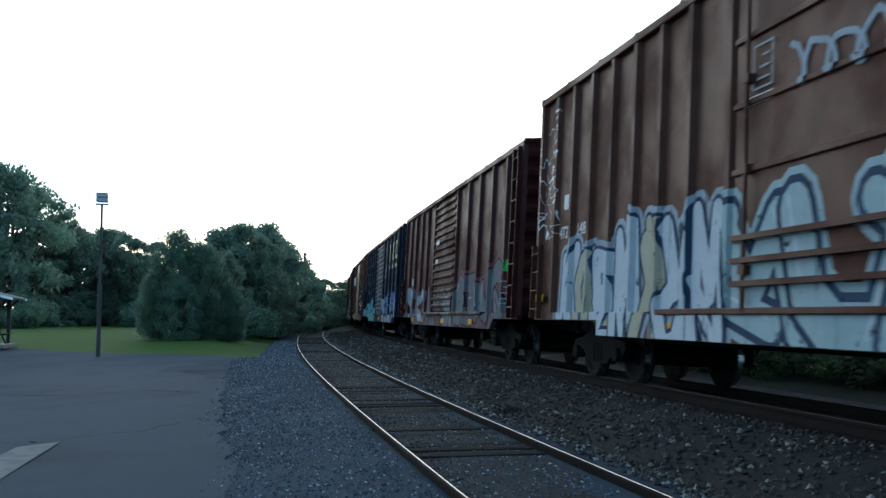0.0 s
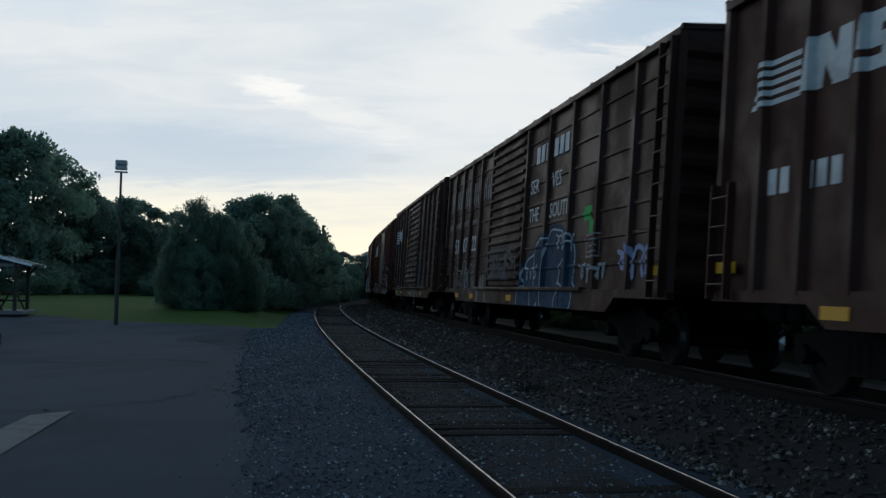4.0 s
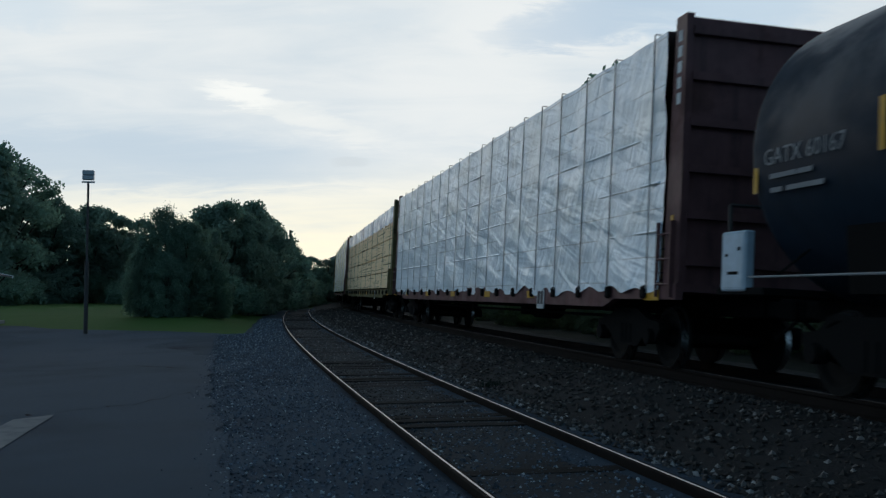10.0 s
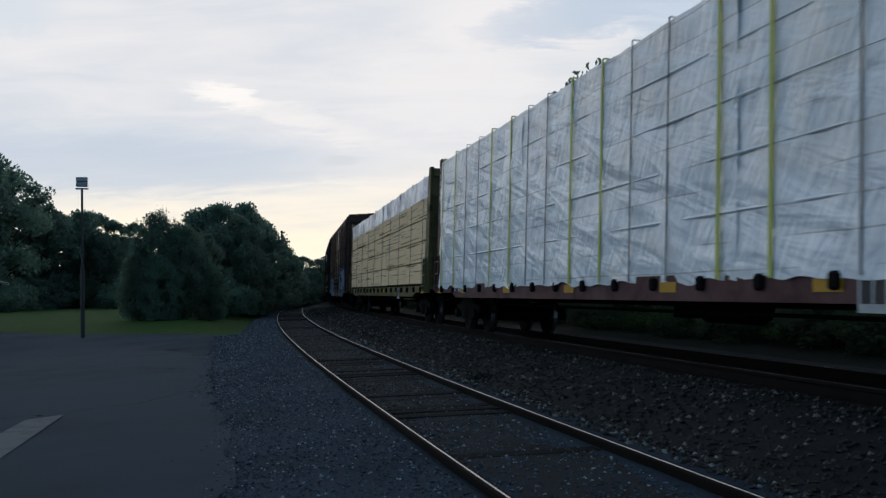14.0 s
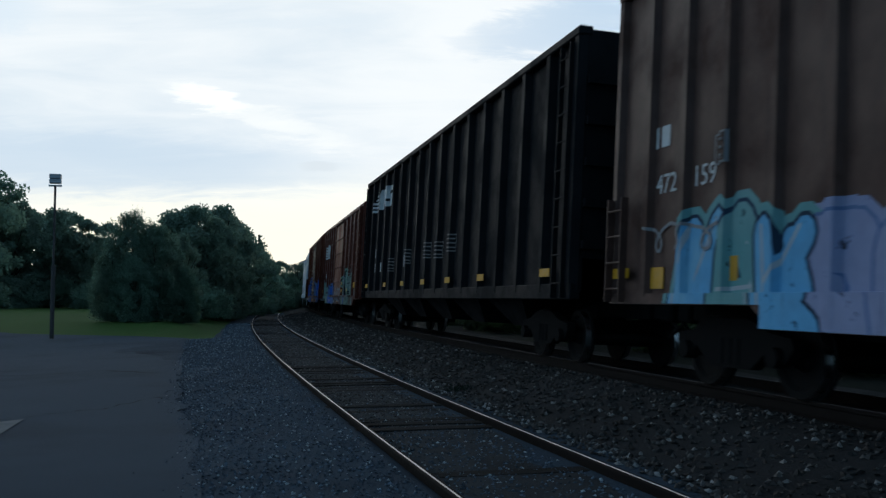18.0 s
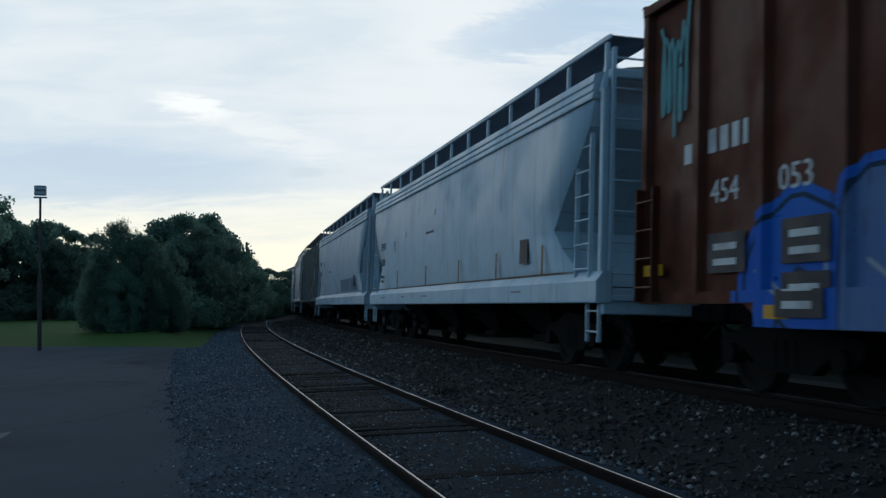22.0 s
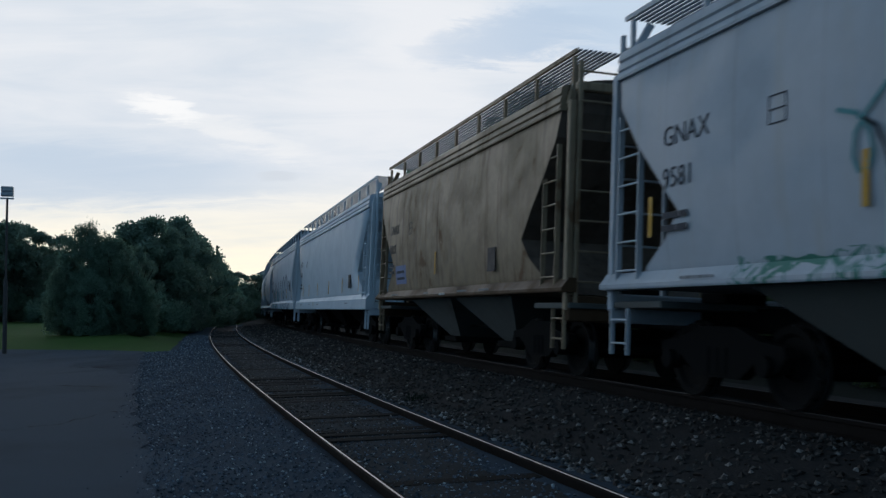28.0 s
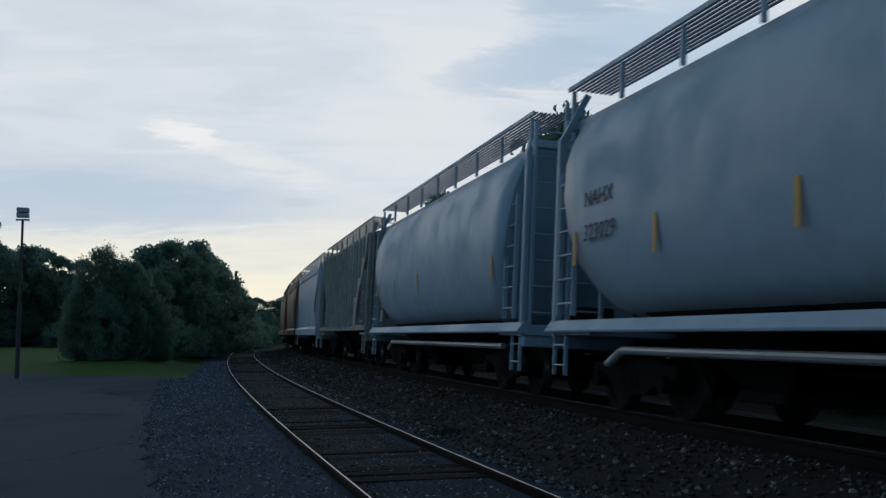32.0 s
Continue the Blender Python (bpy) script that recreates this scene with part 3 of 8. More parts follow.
def shelter():
    root = new("picnic_shelter")
    w, d, e, p = 1.50, 1.45, 1.92, 2.27
    for s in (-1, 1):
        bm = bmesh.new()
        prism(bm, [(0, p), (s * w, e), (s * w, e + 0.06), (0, p + 0.07)], "y", -d, d)
        part("roof_slope", bm, M_SHINGLE, root)
        for y in (-d - 0.02, d + 0.02):
            bm = bmesh.new()
            prism(bm, [(0, p - 0.03), (s * (w + 0.04), e - 0.05), (s * (w + 0.04), e + 0.06), (0, p + 0.085)], "y", y - 0.02, y + 0.02)
            part("fascia", bm, M_FASCIA, root, "white fascia board")
        for y in (-d + 0.25, d - 0.25):
            bm = bmesh.new()
            box(bm, s * 0.88 - 0.07, s * 0.88 + 0.07, y - 0.07, y + 0.07, -0.2, e + 0.12, 0.01)
            part("post", bm, M_TIMBER, root)
            bm = bmesh.new()
            rod(bm, (s * 0.88, y, 1.55), (s * 1.25, y, e), 0.04, 6)
            part("brace", bm, M_TIMBER, root)
    for y in (-d + 0.25, d - 0.25):
        bm = bmesh.new()
        box(bm, -1.0, 1.0, y - 0.05, y + 0.05, e - 0.08, e + 0.06, 0.01)
        part("tie_beam", bm, surface("pale_beam", (0.20, 0.19, 0.17), 0.8), root)
    bm = bmesh.new()
    prism(bm, [(-1.3, e + 0.03), (1.3, e + 0.03), (0, p - 0.03)], "y", -d + 0.22, -d + 0.26)
    part("gable_panel", bm, M_SHINGLE, root)
    bm = bmesh.new()
    box(bm, -1.25, 1.25, -1.4, 1.4, -0.12, 0.03, 0.02)
    part("slab", bm, surface("concrete_slab", (0.17, 0.17, 0.165), 0.9, 0, 12, 0.2), root)
    root.matrix_basis = pose(-20.2, 40.6, 0.08, 0, 0, 14)
    tagged(root, "small open picnic shelter with white fascia boards", "shelter")
    table = new("picnic_table")
    bm = bmesh.new()
    box(bm, -0.8, 0.8, -0.36, 0.36, 0.71, 0.75, 0.01)
    part("tabletop", bm, M_TIMBER, table)
    for s in (-1, 1):
        bm = bmesh.new()
        box(bm, -0.8, 0.8, s * 0.72 - 0.13, s * 0.72 + 0.13, 0.41, 0.45, 0.01)
        part("bench", bm, M_TIMBER, table)
        bm = bmesh.new()
        rod(bm, (s * 0.6, -0.70, 0.0), (s * 0.6, -0.2, 0.72), 0.04, 6)
        rod(bm, (s * 0.6, 0.70, 0.0), (s * 0.6, 0.2, 0.72), 0.04, 6)
        box(bm, s * 0.6 - 0.03, s * 0.6 + 0.03, -0.8, 0.8, 0.36, 0.41)
        part("leg_frame", bm, M_TIMBER, table)
    table.matrix_basis = pose(-20.1, 40.6, 0.11, 0, 0, 70)
    tagged(table, "dark wooden picnic table under the shelter", "table")


shelter()

# ---- parked cars ----


def loft(bm, stations):
    """Closed rings of equal length joined in order."""
    rings = [[bm.verts.new(p) for p in ring] for ring in stations]
    n = len(rings[0])
    for a, b in zip(rings, rings[1:]):
        for i in range(n):
            bm.faces.new((a[i], a[(i + 1) % n], b[(i + 1) % n], b[i]))
    bm.faces.new(rings[0][::-1])
    bm.faces.new(rings[-1])
    bmesh.ops.recalc_face_normals(bm, faces=bm.faces[:])
    return bm


def suv(coat, label, m):
    car = new("suv")
    # x from the tail (0) to the nose (4.6)
    def ring(x, w, z0, z1):
        return [(x, -w * 0.94, z0), (x, -w, z0 + 0.18), (x, -w, z1 - 0.22), (x, -w * 0.93, z1 - 0.03), (x, -w * 0.6, z1), (x, w * 0.6, z1), (x, w * 0.93, z1 - 0.03), (x, w, z1 - 0.22), (x, w, z0 + 0.18), (x, w * 0.94, z0)]
    bm = loft(bmesh.new(), [ring(0.0, 0.80, 0.45, 0.98), ring(0.06, 0.88, 0.36, 1.06), ring(0.5, 0.92, 0.26, 1.07), ring(1.6, 0.93, 0.24, 1.03), ring(3.0, 0.93, 0.24, 1.0), ring(3.7, 0.92, 0.26, 0.97), ring(4.3, 0.87, 0.30, 0.86), ring(4.55, 0.72, 0.40, 0.72)])
    for f in bm.faces:
        f.smooth = True
    part("body", bm, coat, car)
    bm = loft(bmesh.new(), [[(x, -a, 1.0), (x + k, -b, z), (x + k, b, z), (x, a, 1.0)] for x, k, a, b, z in ((0.12, 0.38, 0.84, 0.62, 1.50), (0.5, 0.25, 0.87, 0.68, 1.60), (1.4, 0.1, 0.88, 0.70, 1.64), (2.3, 0.0, 0.88, 0.70, 1.62), (3.35, -0.85, 0.86, 0.66, 1.52))])
    for f in bm.faces:
        f.smooth = True
    part("cabin", bm, coat, car)
    glass = M_GLASS
    for s in (-1, 1):
        for x0, x1, t0, t1 in ((0.62, 1.12, 0.72, 1.12), (1.22, 2.05, 1.20, 2.00), (2.15, 3.10, 2.10, 2.55)):
            bm = bmesh.new()
            v = [bm.verts.new(p) for p in ((x0, s * 0.893, 1.06), (x1, s * 0.893, 1.06), (t1, s * 0.745, 1.50), (t0, s * 0.745, 1.50))]
            v2 = [bm.verts.new((a.co.x, a.co.y - s * 0.02, a.co.z)) for a in v]
            bm.faces.new(v)
            bm.faces.new(v2[::-1])
            for i in range(4):
                bm.faces.new((v[i], v[(i + 1) % 4], v2[(i + 1) % 4], v2[i]))
            bmesh.ops.recalc_face_normals(bm, faces=bm.faces[:])
            part("side_window", bm, glass, car)
        bm = bmesh.new()
        box(bm, 0.02, 0.30, min(s * 0.70, s * 0.905), max(s * 0.70, s * 0.905), 0.80, 0.98, 0.03)
        part("tail_light", bm, M_REDLENS, car, "red tail light")
        bm = bmesh.new()
        box(bm, 2.95, 3.15, min(s * 0.90, s * 1.08), max(s * 0.90, s * 1.08), 0.98, 1.12, 0.03)
        part("mirror", bm, coat, car)
        bm = bmesh.new()
        box(bm, 0.9, 2.9, s * 0.62 - 0.02, s * 0.62 + 0.02, 1.64, 1.69, 0.01)
        part("roof_rail", bm, M_TYRE, car)
        for x in (0.92, 3.62):
            bm = bmesh.new()
            rod(bm, (x, s * 0.72, 0.34), (x, s * 0.95, 0.34), 0.34, 22)
            w = part("wheel", bm, M_TYRE, car)
            bm = bmesh.new()
            for k in range(5):
                q = 6.2832 * k / 5 + 0.4
                rod(bm, (x, s * 0.955, 0.34), (x + 0.21 * math.cos(q), s * 0.955, 0.34 + 0.21 * math.sin(q)), 0.026, 6)
            for k in range(20):
                q, p = 6.2832 * k / 20, 6.2832 * (k + 1) / 20
                rod(bm, (x + 0.215 * math.cos(q), s * 0.952, 0.34 + 0.215 * math.sin(q)), (x + 0.215 * math.cos(p), s * 0.952, 0.34 + 0.215 * math.sin(p)), 0.015, 5)
            rod(bm, (x, s * 0.94, 0.34), (x, s * 0.97, 0.34), 0.05, 10)
            part("rim", bm, M_GALV, w)
            bm = bmesh.new()
            n = 14
            o = [(x + 0.42 * math.cos(math.pi * i / n), 0.34 + 0.42 * math.sin(math.pi * i / n)) for i in range(n + 1)] + [(x - 0.35 * math.cos(math.pi * i / n), 0.34 + 0.35 * math.sin(math.pi * i / n)) for i in range(n + 1)]
            prism(bm, o, "y", min(s * 0.86, s * 0.945), max(s * 0.86, s * 0.945))
            part("wheel_arch", bm, M_TYRE, car)
    bm = bmesh.new()
    v = [bm.verts.new(p) for p in ((0.10, -0.72, 1.06), (0.10, 0.72, 1.06), (0.44, 0.58, 1.47), (0.44, -0.58, 1.47))]
    v2 = [bm.verts.new((a.co.x - 0.03, a.co.y, a.co.z + 0.01)) for a in v]
    bm.faces.new(v)
    bm.faces.new(v2[::-1])
    for i in range(4):
        bm.faces.new((v[i], v[(i + 1) % 4], v2[(i + 1) % 4], v2[i]))
    bmesh.ops.recalc_face_normals(bm, faces=bm.faces[:])
    part("rear_window", bm, glass, car)
    bm = bmesh.new()
    box(bm, -0.06, 0.14, -0.86, 0.86, 0.32, 0.55, 0.05)
    part("bumper", bm, M_TYRE, car)
    car.matrix_basis = m
    return tagged(car, label, "car", "cars on the lot")


M_GLASS = surface("tinted_glass", (0.010, 0.012, 0.016), 0.35, 0, 3, 0.1, spec=0.03)
M_REDLENS = surface("red_lens", (0.22, 0.012, 0.016), 0.3, 0, 6, 0.15)
M_TYRE = surface("rubber", (0.014, 0.014, 0.015), 0.85, 0, 12, 0.2)
M_CARWHITE = surface("white_car_paint", (0.62, 0.66, 0.70), 0.3, 0, 1.5, 0.05, spec=0.5)
FRONT = suv(M_CARWHITE, "white sport utility vehicle parked on the lot", pose(-11.15, 22.3, -0.142 - fall(-12.6, 22.0), 0, 3, 191))
suv(surface("pale_grey_car_paint", (0.36, 0.37, 0.40), 0.35, 0, 1.5, 0.05), "pale grey sport utility vehicle parked behind the white one", pose(-13.65, 27.2, -0.142 - fall(-15, 27.0), 0, 3, 188))
copy_thing(FRONT, pose(-19.0, 26.5, -0.136 - fall(-20, 26.5), 0, 0, 177))

# ---- far things ----


def utility_pole():
    root = new("utility_pole")
    bm = bmesh.new()
    rod(bm, (0, 0, -0.5), (0, 0, 9.2), 0.14, 8)
    part("pole", bm, M_TIMBER, root)
    bm = bmesh.new()
    box(bm, -1.1, 1.1, -0.06, 0.06, 7.7, 7.85)
    part("crossarm", bm, M_TIMBER, root)
    for x in (-1.0, -0.4, 0.4, 1.0):
        bm = bmesh.new()
        rod(bm, (x, 0, 7.85), (x, 0, 8.05), 0.05, 6)
        part("insulator", bm, M_GALV, root)
    root.matrix_basis = pose(-19.2, 120, 0, 0, 0, 25)
    tagged(root, "wooden utility pole standing out of the woods", "utility pole")


utility_pole()


def far_building():
    root = new("white_building")
    wall = surface("white_siding", (0.60, 0.60, 0.57), 0.7, 0, 3, 0.1)
    bm = bmesh.new()
    box(bm, -4, 4, -5, 5, -0.5, 8.6)
    part("wall", bm, wall, root)
    for s in (-1, 1):
        bm = bmesh.new()
        prism(bm, [(0, 10.2), (s * 4.5, 8.4), (s * 4.5, 8.6), (0, 10.45)], "y", -5.4, 5.4)
        part("roof_slope", bm, M_GALV, root)
    bm = bmesh.new()
    prism(bm, [(-4, 8.6), (4, 8.6), (0, 10.2)], "y", -5.0, -4.9)
    part("gable", bm, wall, root)
    for x in (-2.2, 2.2):
        bm = bmesh.new()
        box(bm, x - 0.5, x + 0.5, -5.06, -5.0, 4.5, 6.2)
        part("window", bm, M_GLASS, root)
    root.matrix_basis = pose(-19.2, 205, 0, 0, 0, 0)
    tagged(root, "white gabled building far down the line", "building")


far_building()


# ---- paint of the freight cars ----


def paint(name, color, rough=0.55, wear=(0.050, 0.022, 0.013), worn=0.35, streak=(0.020, 0.014, 0.011), streaks=0.4, tags=(), seed=0.0, spec=None, seams=0.0, seam=0.12):
    """Weathered paint in car space. tags: sprayed graffiti as (style, x0, x1, z0, z1, fill, second fill, outline, size)."""
    m = bpy.data.materials.new(name)
    m.use_nodes = True
    t = m.node_tree
    t.nodes.clear()
    co = nd(t, "TexCoord").outputs["Object"]
    co2 = nd(t, "Mapping", Vector=co, Location=(seed * 7.3, 0, seed * 3.1)).outputs[0]
    a = noisy(t, co2, 3.0, 5.0, 0.6)
    base = blend(t, span(t, a, 0.3, 0.7), tuple(c * (0.82 if max(color) < 0.3 else 0.95) for c in color), tuple(min(1, c * (1.12 if max(color) < 0.3 else 1.03)) for c in color))
    run = noisy(t, stretch(t, co2, 5.0, 5.0, 0.35), 1.0, 5.0, 0.65)
    base = blend(t, span(t, run, 0.50, 0.72, 0.0, streaks), base, streak)
    spot = noisy(t, co2, 1.1, 6.0, 0.62, 0.3)
    base = blend(t, span(t, spot, 0.58, 0.66, 0.0, worn), base, wear)
    xyz = nd(t, "SeparateXYZ", Vector=co)
    x, y, z = xyz.outputs[0], xyz.outputs[1], xyz.outputs[2]
    if seams:
        # weld lines between the side sheets, with rust that has run from some of them
        at = calc(t, "ABSOLUTE", calc(t, "SUBTRACT", calc(t, "FRACT", calc(t, "DIVIDE", calc(t, "MULTIPLY_ADD", a, 0.02, x), seams)), 0.5))
        base = blend(t, calc(t, "MULTIPLY", span(t, at, 0.006, 0.016, 1.0, 0.0), span(t, spot, 0.35, 0.6, seam * 0.4, seam)), base, wear)
    near = calc(t, "GREATER_THAN", y, 1.15)
    for i, (style, x0, x1, z0, z1, fill, second, line, size) in enumerate(tags):
        off = nd(t, "Mapping", Vector=co, Location=(seed + i * 5.7, 0, i * 2.3)).outputs[0]
        n1 = calc(t, "SUBTRACT", noisy(t, off, 1.6, 2.0), 0.5)
        n2 = calc(t, "SUBTRACT", noisy(t, stretch(t, off, 1.9, 1, 0.3), 1.3, 1.0), 0.5)
        xd = calc(t, "MULTIPLY_ADD", n1, 0.55, x)
        zd = calc(t, "MULTIPLY_ADD", n2, 1.3 * (z1 - z0) / 1.6, z)
        area = calc(t, "MULTIPLY", calc(t, "GREATER_THAN", xd, x0), calc(t, "LESS_THAN", xd, x1))
        area = calc(t, "MULTIPLY", area, calc(t, "GREATER_THAN", z, z0))
        area = calc(t, "MULTIPLY", area, calc(t, "LESS_THAN", zd, z1))
        area = calc(t, "MULTIPLY", area, near)
        warp = calc(t, "MULTIPLY_ADD", n1, 0.9, x)
        vec = nd(t, "CombineXYZ", X=calc(t, "DIVIDE", warp, size), Y=calc(t, "DIVIDE", calc(t, "MULTIPLY_ADD", x, 0.25, z), size * (3.2 if style == "letters" else 1.2)), Z=0.0).outputs[0]
        v1, v2 = nd(t, "TexVoronoi", Vector=vec, Scale=1.0), nd(t, "TexVoronoi", Vector=vec, Scale=1.0)
        v1.voronoi_dimensions = v2.voronoi_dimensions = "2D"
        v2.feature = "DISTANCE_TO_EDGE"
        pick = nd(t, "SeparateColor", Color=v1.outputs["Color"]).outputs[0]
        edge = calc(t, "LESS_THAN", v2.outputs["Distance"], 0.085)
        if style == "outline":
            wild = noisy(t, stretch(t, off, 1.3, 1.0, 0.7), 0.9 / size, 2.0, 0.45, 2.2)
            stroke = calc(t, "LESS_THAN", calc(t, "ABSOLUTE", calc(t, "SUBTRACT", wild, 0.5)), 0.030)
            base = blend(t, calc(t, "MULTIPLY", calc(t, "MAXIMUM", stroke, calc(t, "MULTIPLY", edge, calc(t, "GREATER_THAN", pick, 0.5))), area), base, line)
            continue
        if style == "tag":
            stroke = calc(t, "MULTIPLY", calc(t, "LESS_THAN", calc(t, "ABSOLUTE", calc(t, "SUBTRACT", noisy(t, off, 1.0 / size, 1.0, 0.5, 1.2), 0.5)), 0.013), area)
            base = blend(t, stroke, base, fill)
            continue
        paint_ = blend(t, calc(t, "GREATER_THAN", pick, 0.62), fill, second)
        paint_ = blend(t, calc(t, "GREATER_THAN", pick, 0.86), paint_, line)
        paint_ = blend(t, edge, paint_, line)
        thin = span(t, noisy(t, off, 6.0, 4.0), 0.30, 0.45, 0.55, 1.0)
        base = blend(t, calc(t, "MULTIPLY", area, thin), base, paint_)
    rg = span(t, spot, 0.4, 0.7, rough - 0.08, min(1.0, rough + 0.25))
    sh = nd(t, "BsdfPrincipled", Base_Color=base, Roughness=rg)
    sh.inputs["Specular IOR Level"].default_value = (0.26 if max(color) > 0.25 else 0.12) if spec is None else spec
    dent = noisy(t, stretch(t, co2, 0.9, 0.9, 0.7), 1.0, 2.0)
    bump = nd(t, "Bump", Height=calc(t, "ADD", dent, calc(t, "MULTIPLY", a, 0.12)), Strength=0.12 if max(color) < 0.25 else 0.05, Distance=0.03)
    t.links.new(bump.outputs[0], sh.inputs["Normal"])
    t.links.new(sh.outputs[0], nd(t, "OutputMaterial").inputs[0])
    return m


WHITE, TEAL = (0.55, 0.57, 0.58), (0.06, 0.22, 0.24)
# one near-black for running gear, floors, most outlets and small fittings
M_UNDER = surface("underframe_near_black", (0.009, 0.0085, 0.008), 0.95, 0.0, 9, 0.4, spec=0.04)
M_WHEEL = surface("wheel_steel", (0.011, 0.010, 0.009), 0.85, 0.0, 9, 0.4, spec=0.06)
M_TREAD = surface("polished_tread", (0.35, 0.33, 0.31), 0.35, 1.0, 9, 0.2)
M_STENCIL = surface("faded_stencil_paint", (0.20, 0.20, 0.20), 0.7, 0, 10, 0.3)
M_YELLOW = surface("yellow_reflector", (0.50, 0.24, 0.006), 0.5, 0, 10, 0.2, tint=(0.35, 0.20, 0.02))
M_LETTER = surface("white_lettering", (0.50, 0.50, 0.48), 0.7, 0, 10, 0.25, tint=(0.22, 0.2, 0.19), far=2.0)
M_FAINT = surface("faded_lettering", (0.22, 0.20, 0.185), 0.8, 0, 10, 0.35, tint=(0.10, 0.08, 0.07), far=2.0)
M_INK = surface("dark_lettering", (0.035, 0.040, 0.05), 0.7, 0, 10, 0.2)
M_PLATE = surface("stencil_panel", (0.02, 0.022, 0.026), 0.6, 0, 6, 0.3)
M_BRIGHT = surface("bare_pipe", (0.34, 0.34, 0.33), 0.45, 0.5, 8, 0.2)


def lumber_material():
    m = bpy.data.materials.new("fresh_sawn_lumber")
    m.use_nodes = True
    t = m.node_tree
    t.nodes.clear()
    co = nd(t, "TexCoord").outputs["Object"]
    shift = calc(t, "MULTIPLY", nd(t, "ObjectInfo").outputs["Random"], 40.0)
    co = nd(t, "VectorMath", Vector=co)
    co.operation = "ADD"
    put(t, co.inputs[1], nd(t, "CombineXYZ", X=shift, Y=0.0, Z=shift).outputs[0])
    co = co.outputs[0]
    base = blend(t, noisy(t, co, 2.2, 4.0), (0.88, 0.585, 0.315), (0.97, 0.705, 0.42))
    board = noisy(t, stretch(t, co, 0.35, 1.0, 24.0), 1.0, 1.0)
    base = blend(t, span(t, board, 0.55, 0.75, 0.0, 0.55), base, (0.66, 0.46, 0.26))
    gap = noisy(t, stretch(t, co, 0.22, 1.0, 30.0), 1.0, 2.0, 0.4)
    base = blend(t, span(t, gap, 0.635, 0.66), base, (0.07, 0.045, 0.022))
    knot = noisy(t, stretch(t, co, 3.0, 1.0, 9.0), 1.0, 3.0)
    base = blend(t, span(t, knot, 0.70, 0.74, 0.0, 0.7), base, (0.30, 0.16, 0.07))
    sh = nd(t, "BsdfPrincipled", Base_Color=base, Roughness=0.85)
    sh.inputs["Specular IOR Level"].default_value = 0.15
    t.links.new(sh.outputs[0], nd(t, "OutputMaterial").inputs[0])
    return m


M_LUMBER = lumber_material()
M_LUMBER_ENDS = surface("lumber_stickers", (0.16, 0.10, 0.05), 0.9, 0, 6, 0.3)
M_STRAP = surface("dark_strap", (0.17, 0.165, 0.155), 0.6, 0, 6, 0.2)
M_STRAP_Y = surface("yellow_strap", (0.55, 0.55, 0.10), 0.6, 0, 6, 0.2)


def wrap_material(name, color, tint, tight=1.0):
    m = bpy.data.materials.new(name)
    m.use_nodes = True
    t = m.node_tree
    t.nodes.clear()
    co = nd(t, "TexCoord").outputs["Object"]
    xyz = nd(t, "SeparateXYZ", Vector=co)
    slant = nd(t, "CombineXYZ", X=calc(t, "MULTIPLY_ADD", xyz.outputs[2], 0.55, xyz.outputs[0]), Y=xyz.outputs[1], Z=calc(t, "MULTIPLY_ADD", xyz.outputs[0], -0.35, xyz.outputs[2])).outputs[0]
    broad = noisy(t, stretch(t, slant, 0.55, 1.0, 2.2), 1.0, 3.0, 0.5, 0.6)
    pull = noisy(t, stretch(t, slant, 3.2, 1.0, 0.55), 1.5, 4.0, 0.6, 0.8)
    fold = calc(t, "MULTIPLY_ADD", pull, 0.45, broad)
    crease = calc(t, "ABSOLUTE", calc(t, "SUBTRACT", pull, 0.5))
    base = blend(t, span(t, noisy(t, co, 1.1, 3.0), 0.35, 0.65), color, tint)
    # glints on the creases, painted as near-white streaks
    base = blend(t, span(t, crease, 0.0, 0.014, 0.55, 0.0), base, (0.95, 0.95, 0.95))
    # the packs beneath show through where the film lies tight
    tier = calc(t, "ABSOLUTE", calc(t, "SUBTRACT", calc(t, "FRACT", calc(t, "DIVIDE", calc(t, "SUBTRACT", calc(t, "MULTIPLY_ADD", broad, 0.05, xyz.outputs[2]), 1.17), 0.3175)), 0.5))
    base = blend(t, calc(t, "MULTIPLY", span(t, tier, 0.455, 0.49), span(t, noisy(t, stretch(t, co, 0.5, 1.0, 3.0), 1.3), 0.42, 0.55, 0.0, 0.65 * tight)), base, (0.34, 0.29, 0.23))
    base = blend(t, span(t, noisy(t, stretch(t, co, 0.4, 1.0, 1.2), 1.0, 3.0), 0.5, 0.7, 0.0, 0.35 * tight), base, (0.72, 0.64, 0.52))
    sh = nd(t, "BsdfPrincipled", Base_Color=base, Roughness=0.30)
    sh.inputs["Specular IOR Level"].default_value = 0.5
    t.links.new(nd(t, "Bump", Height=fold, Strength=0.62, Distance=0.16).outputs[0], sh.inputs["Normal"])
    t.links.new(sh.outputs[0], nd(t, "OutputMaterial").inputs[0])
    return m


M_WRAP = wrap_material("white_plastic_wrap", (0.88, 0.88, 0.87), (0.78, 0.79, 0.79))
# silvery sheen put into the colour as dark blue and near-white blotches
M_WRAP_TOP = wrap_material("painted_sheen_wrap", (0.16, 0.24, 0.40), (0.90, 0.92, 0.94), 0.0)

# ---- pieces that all cars share ----


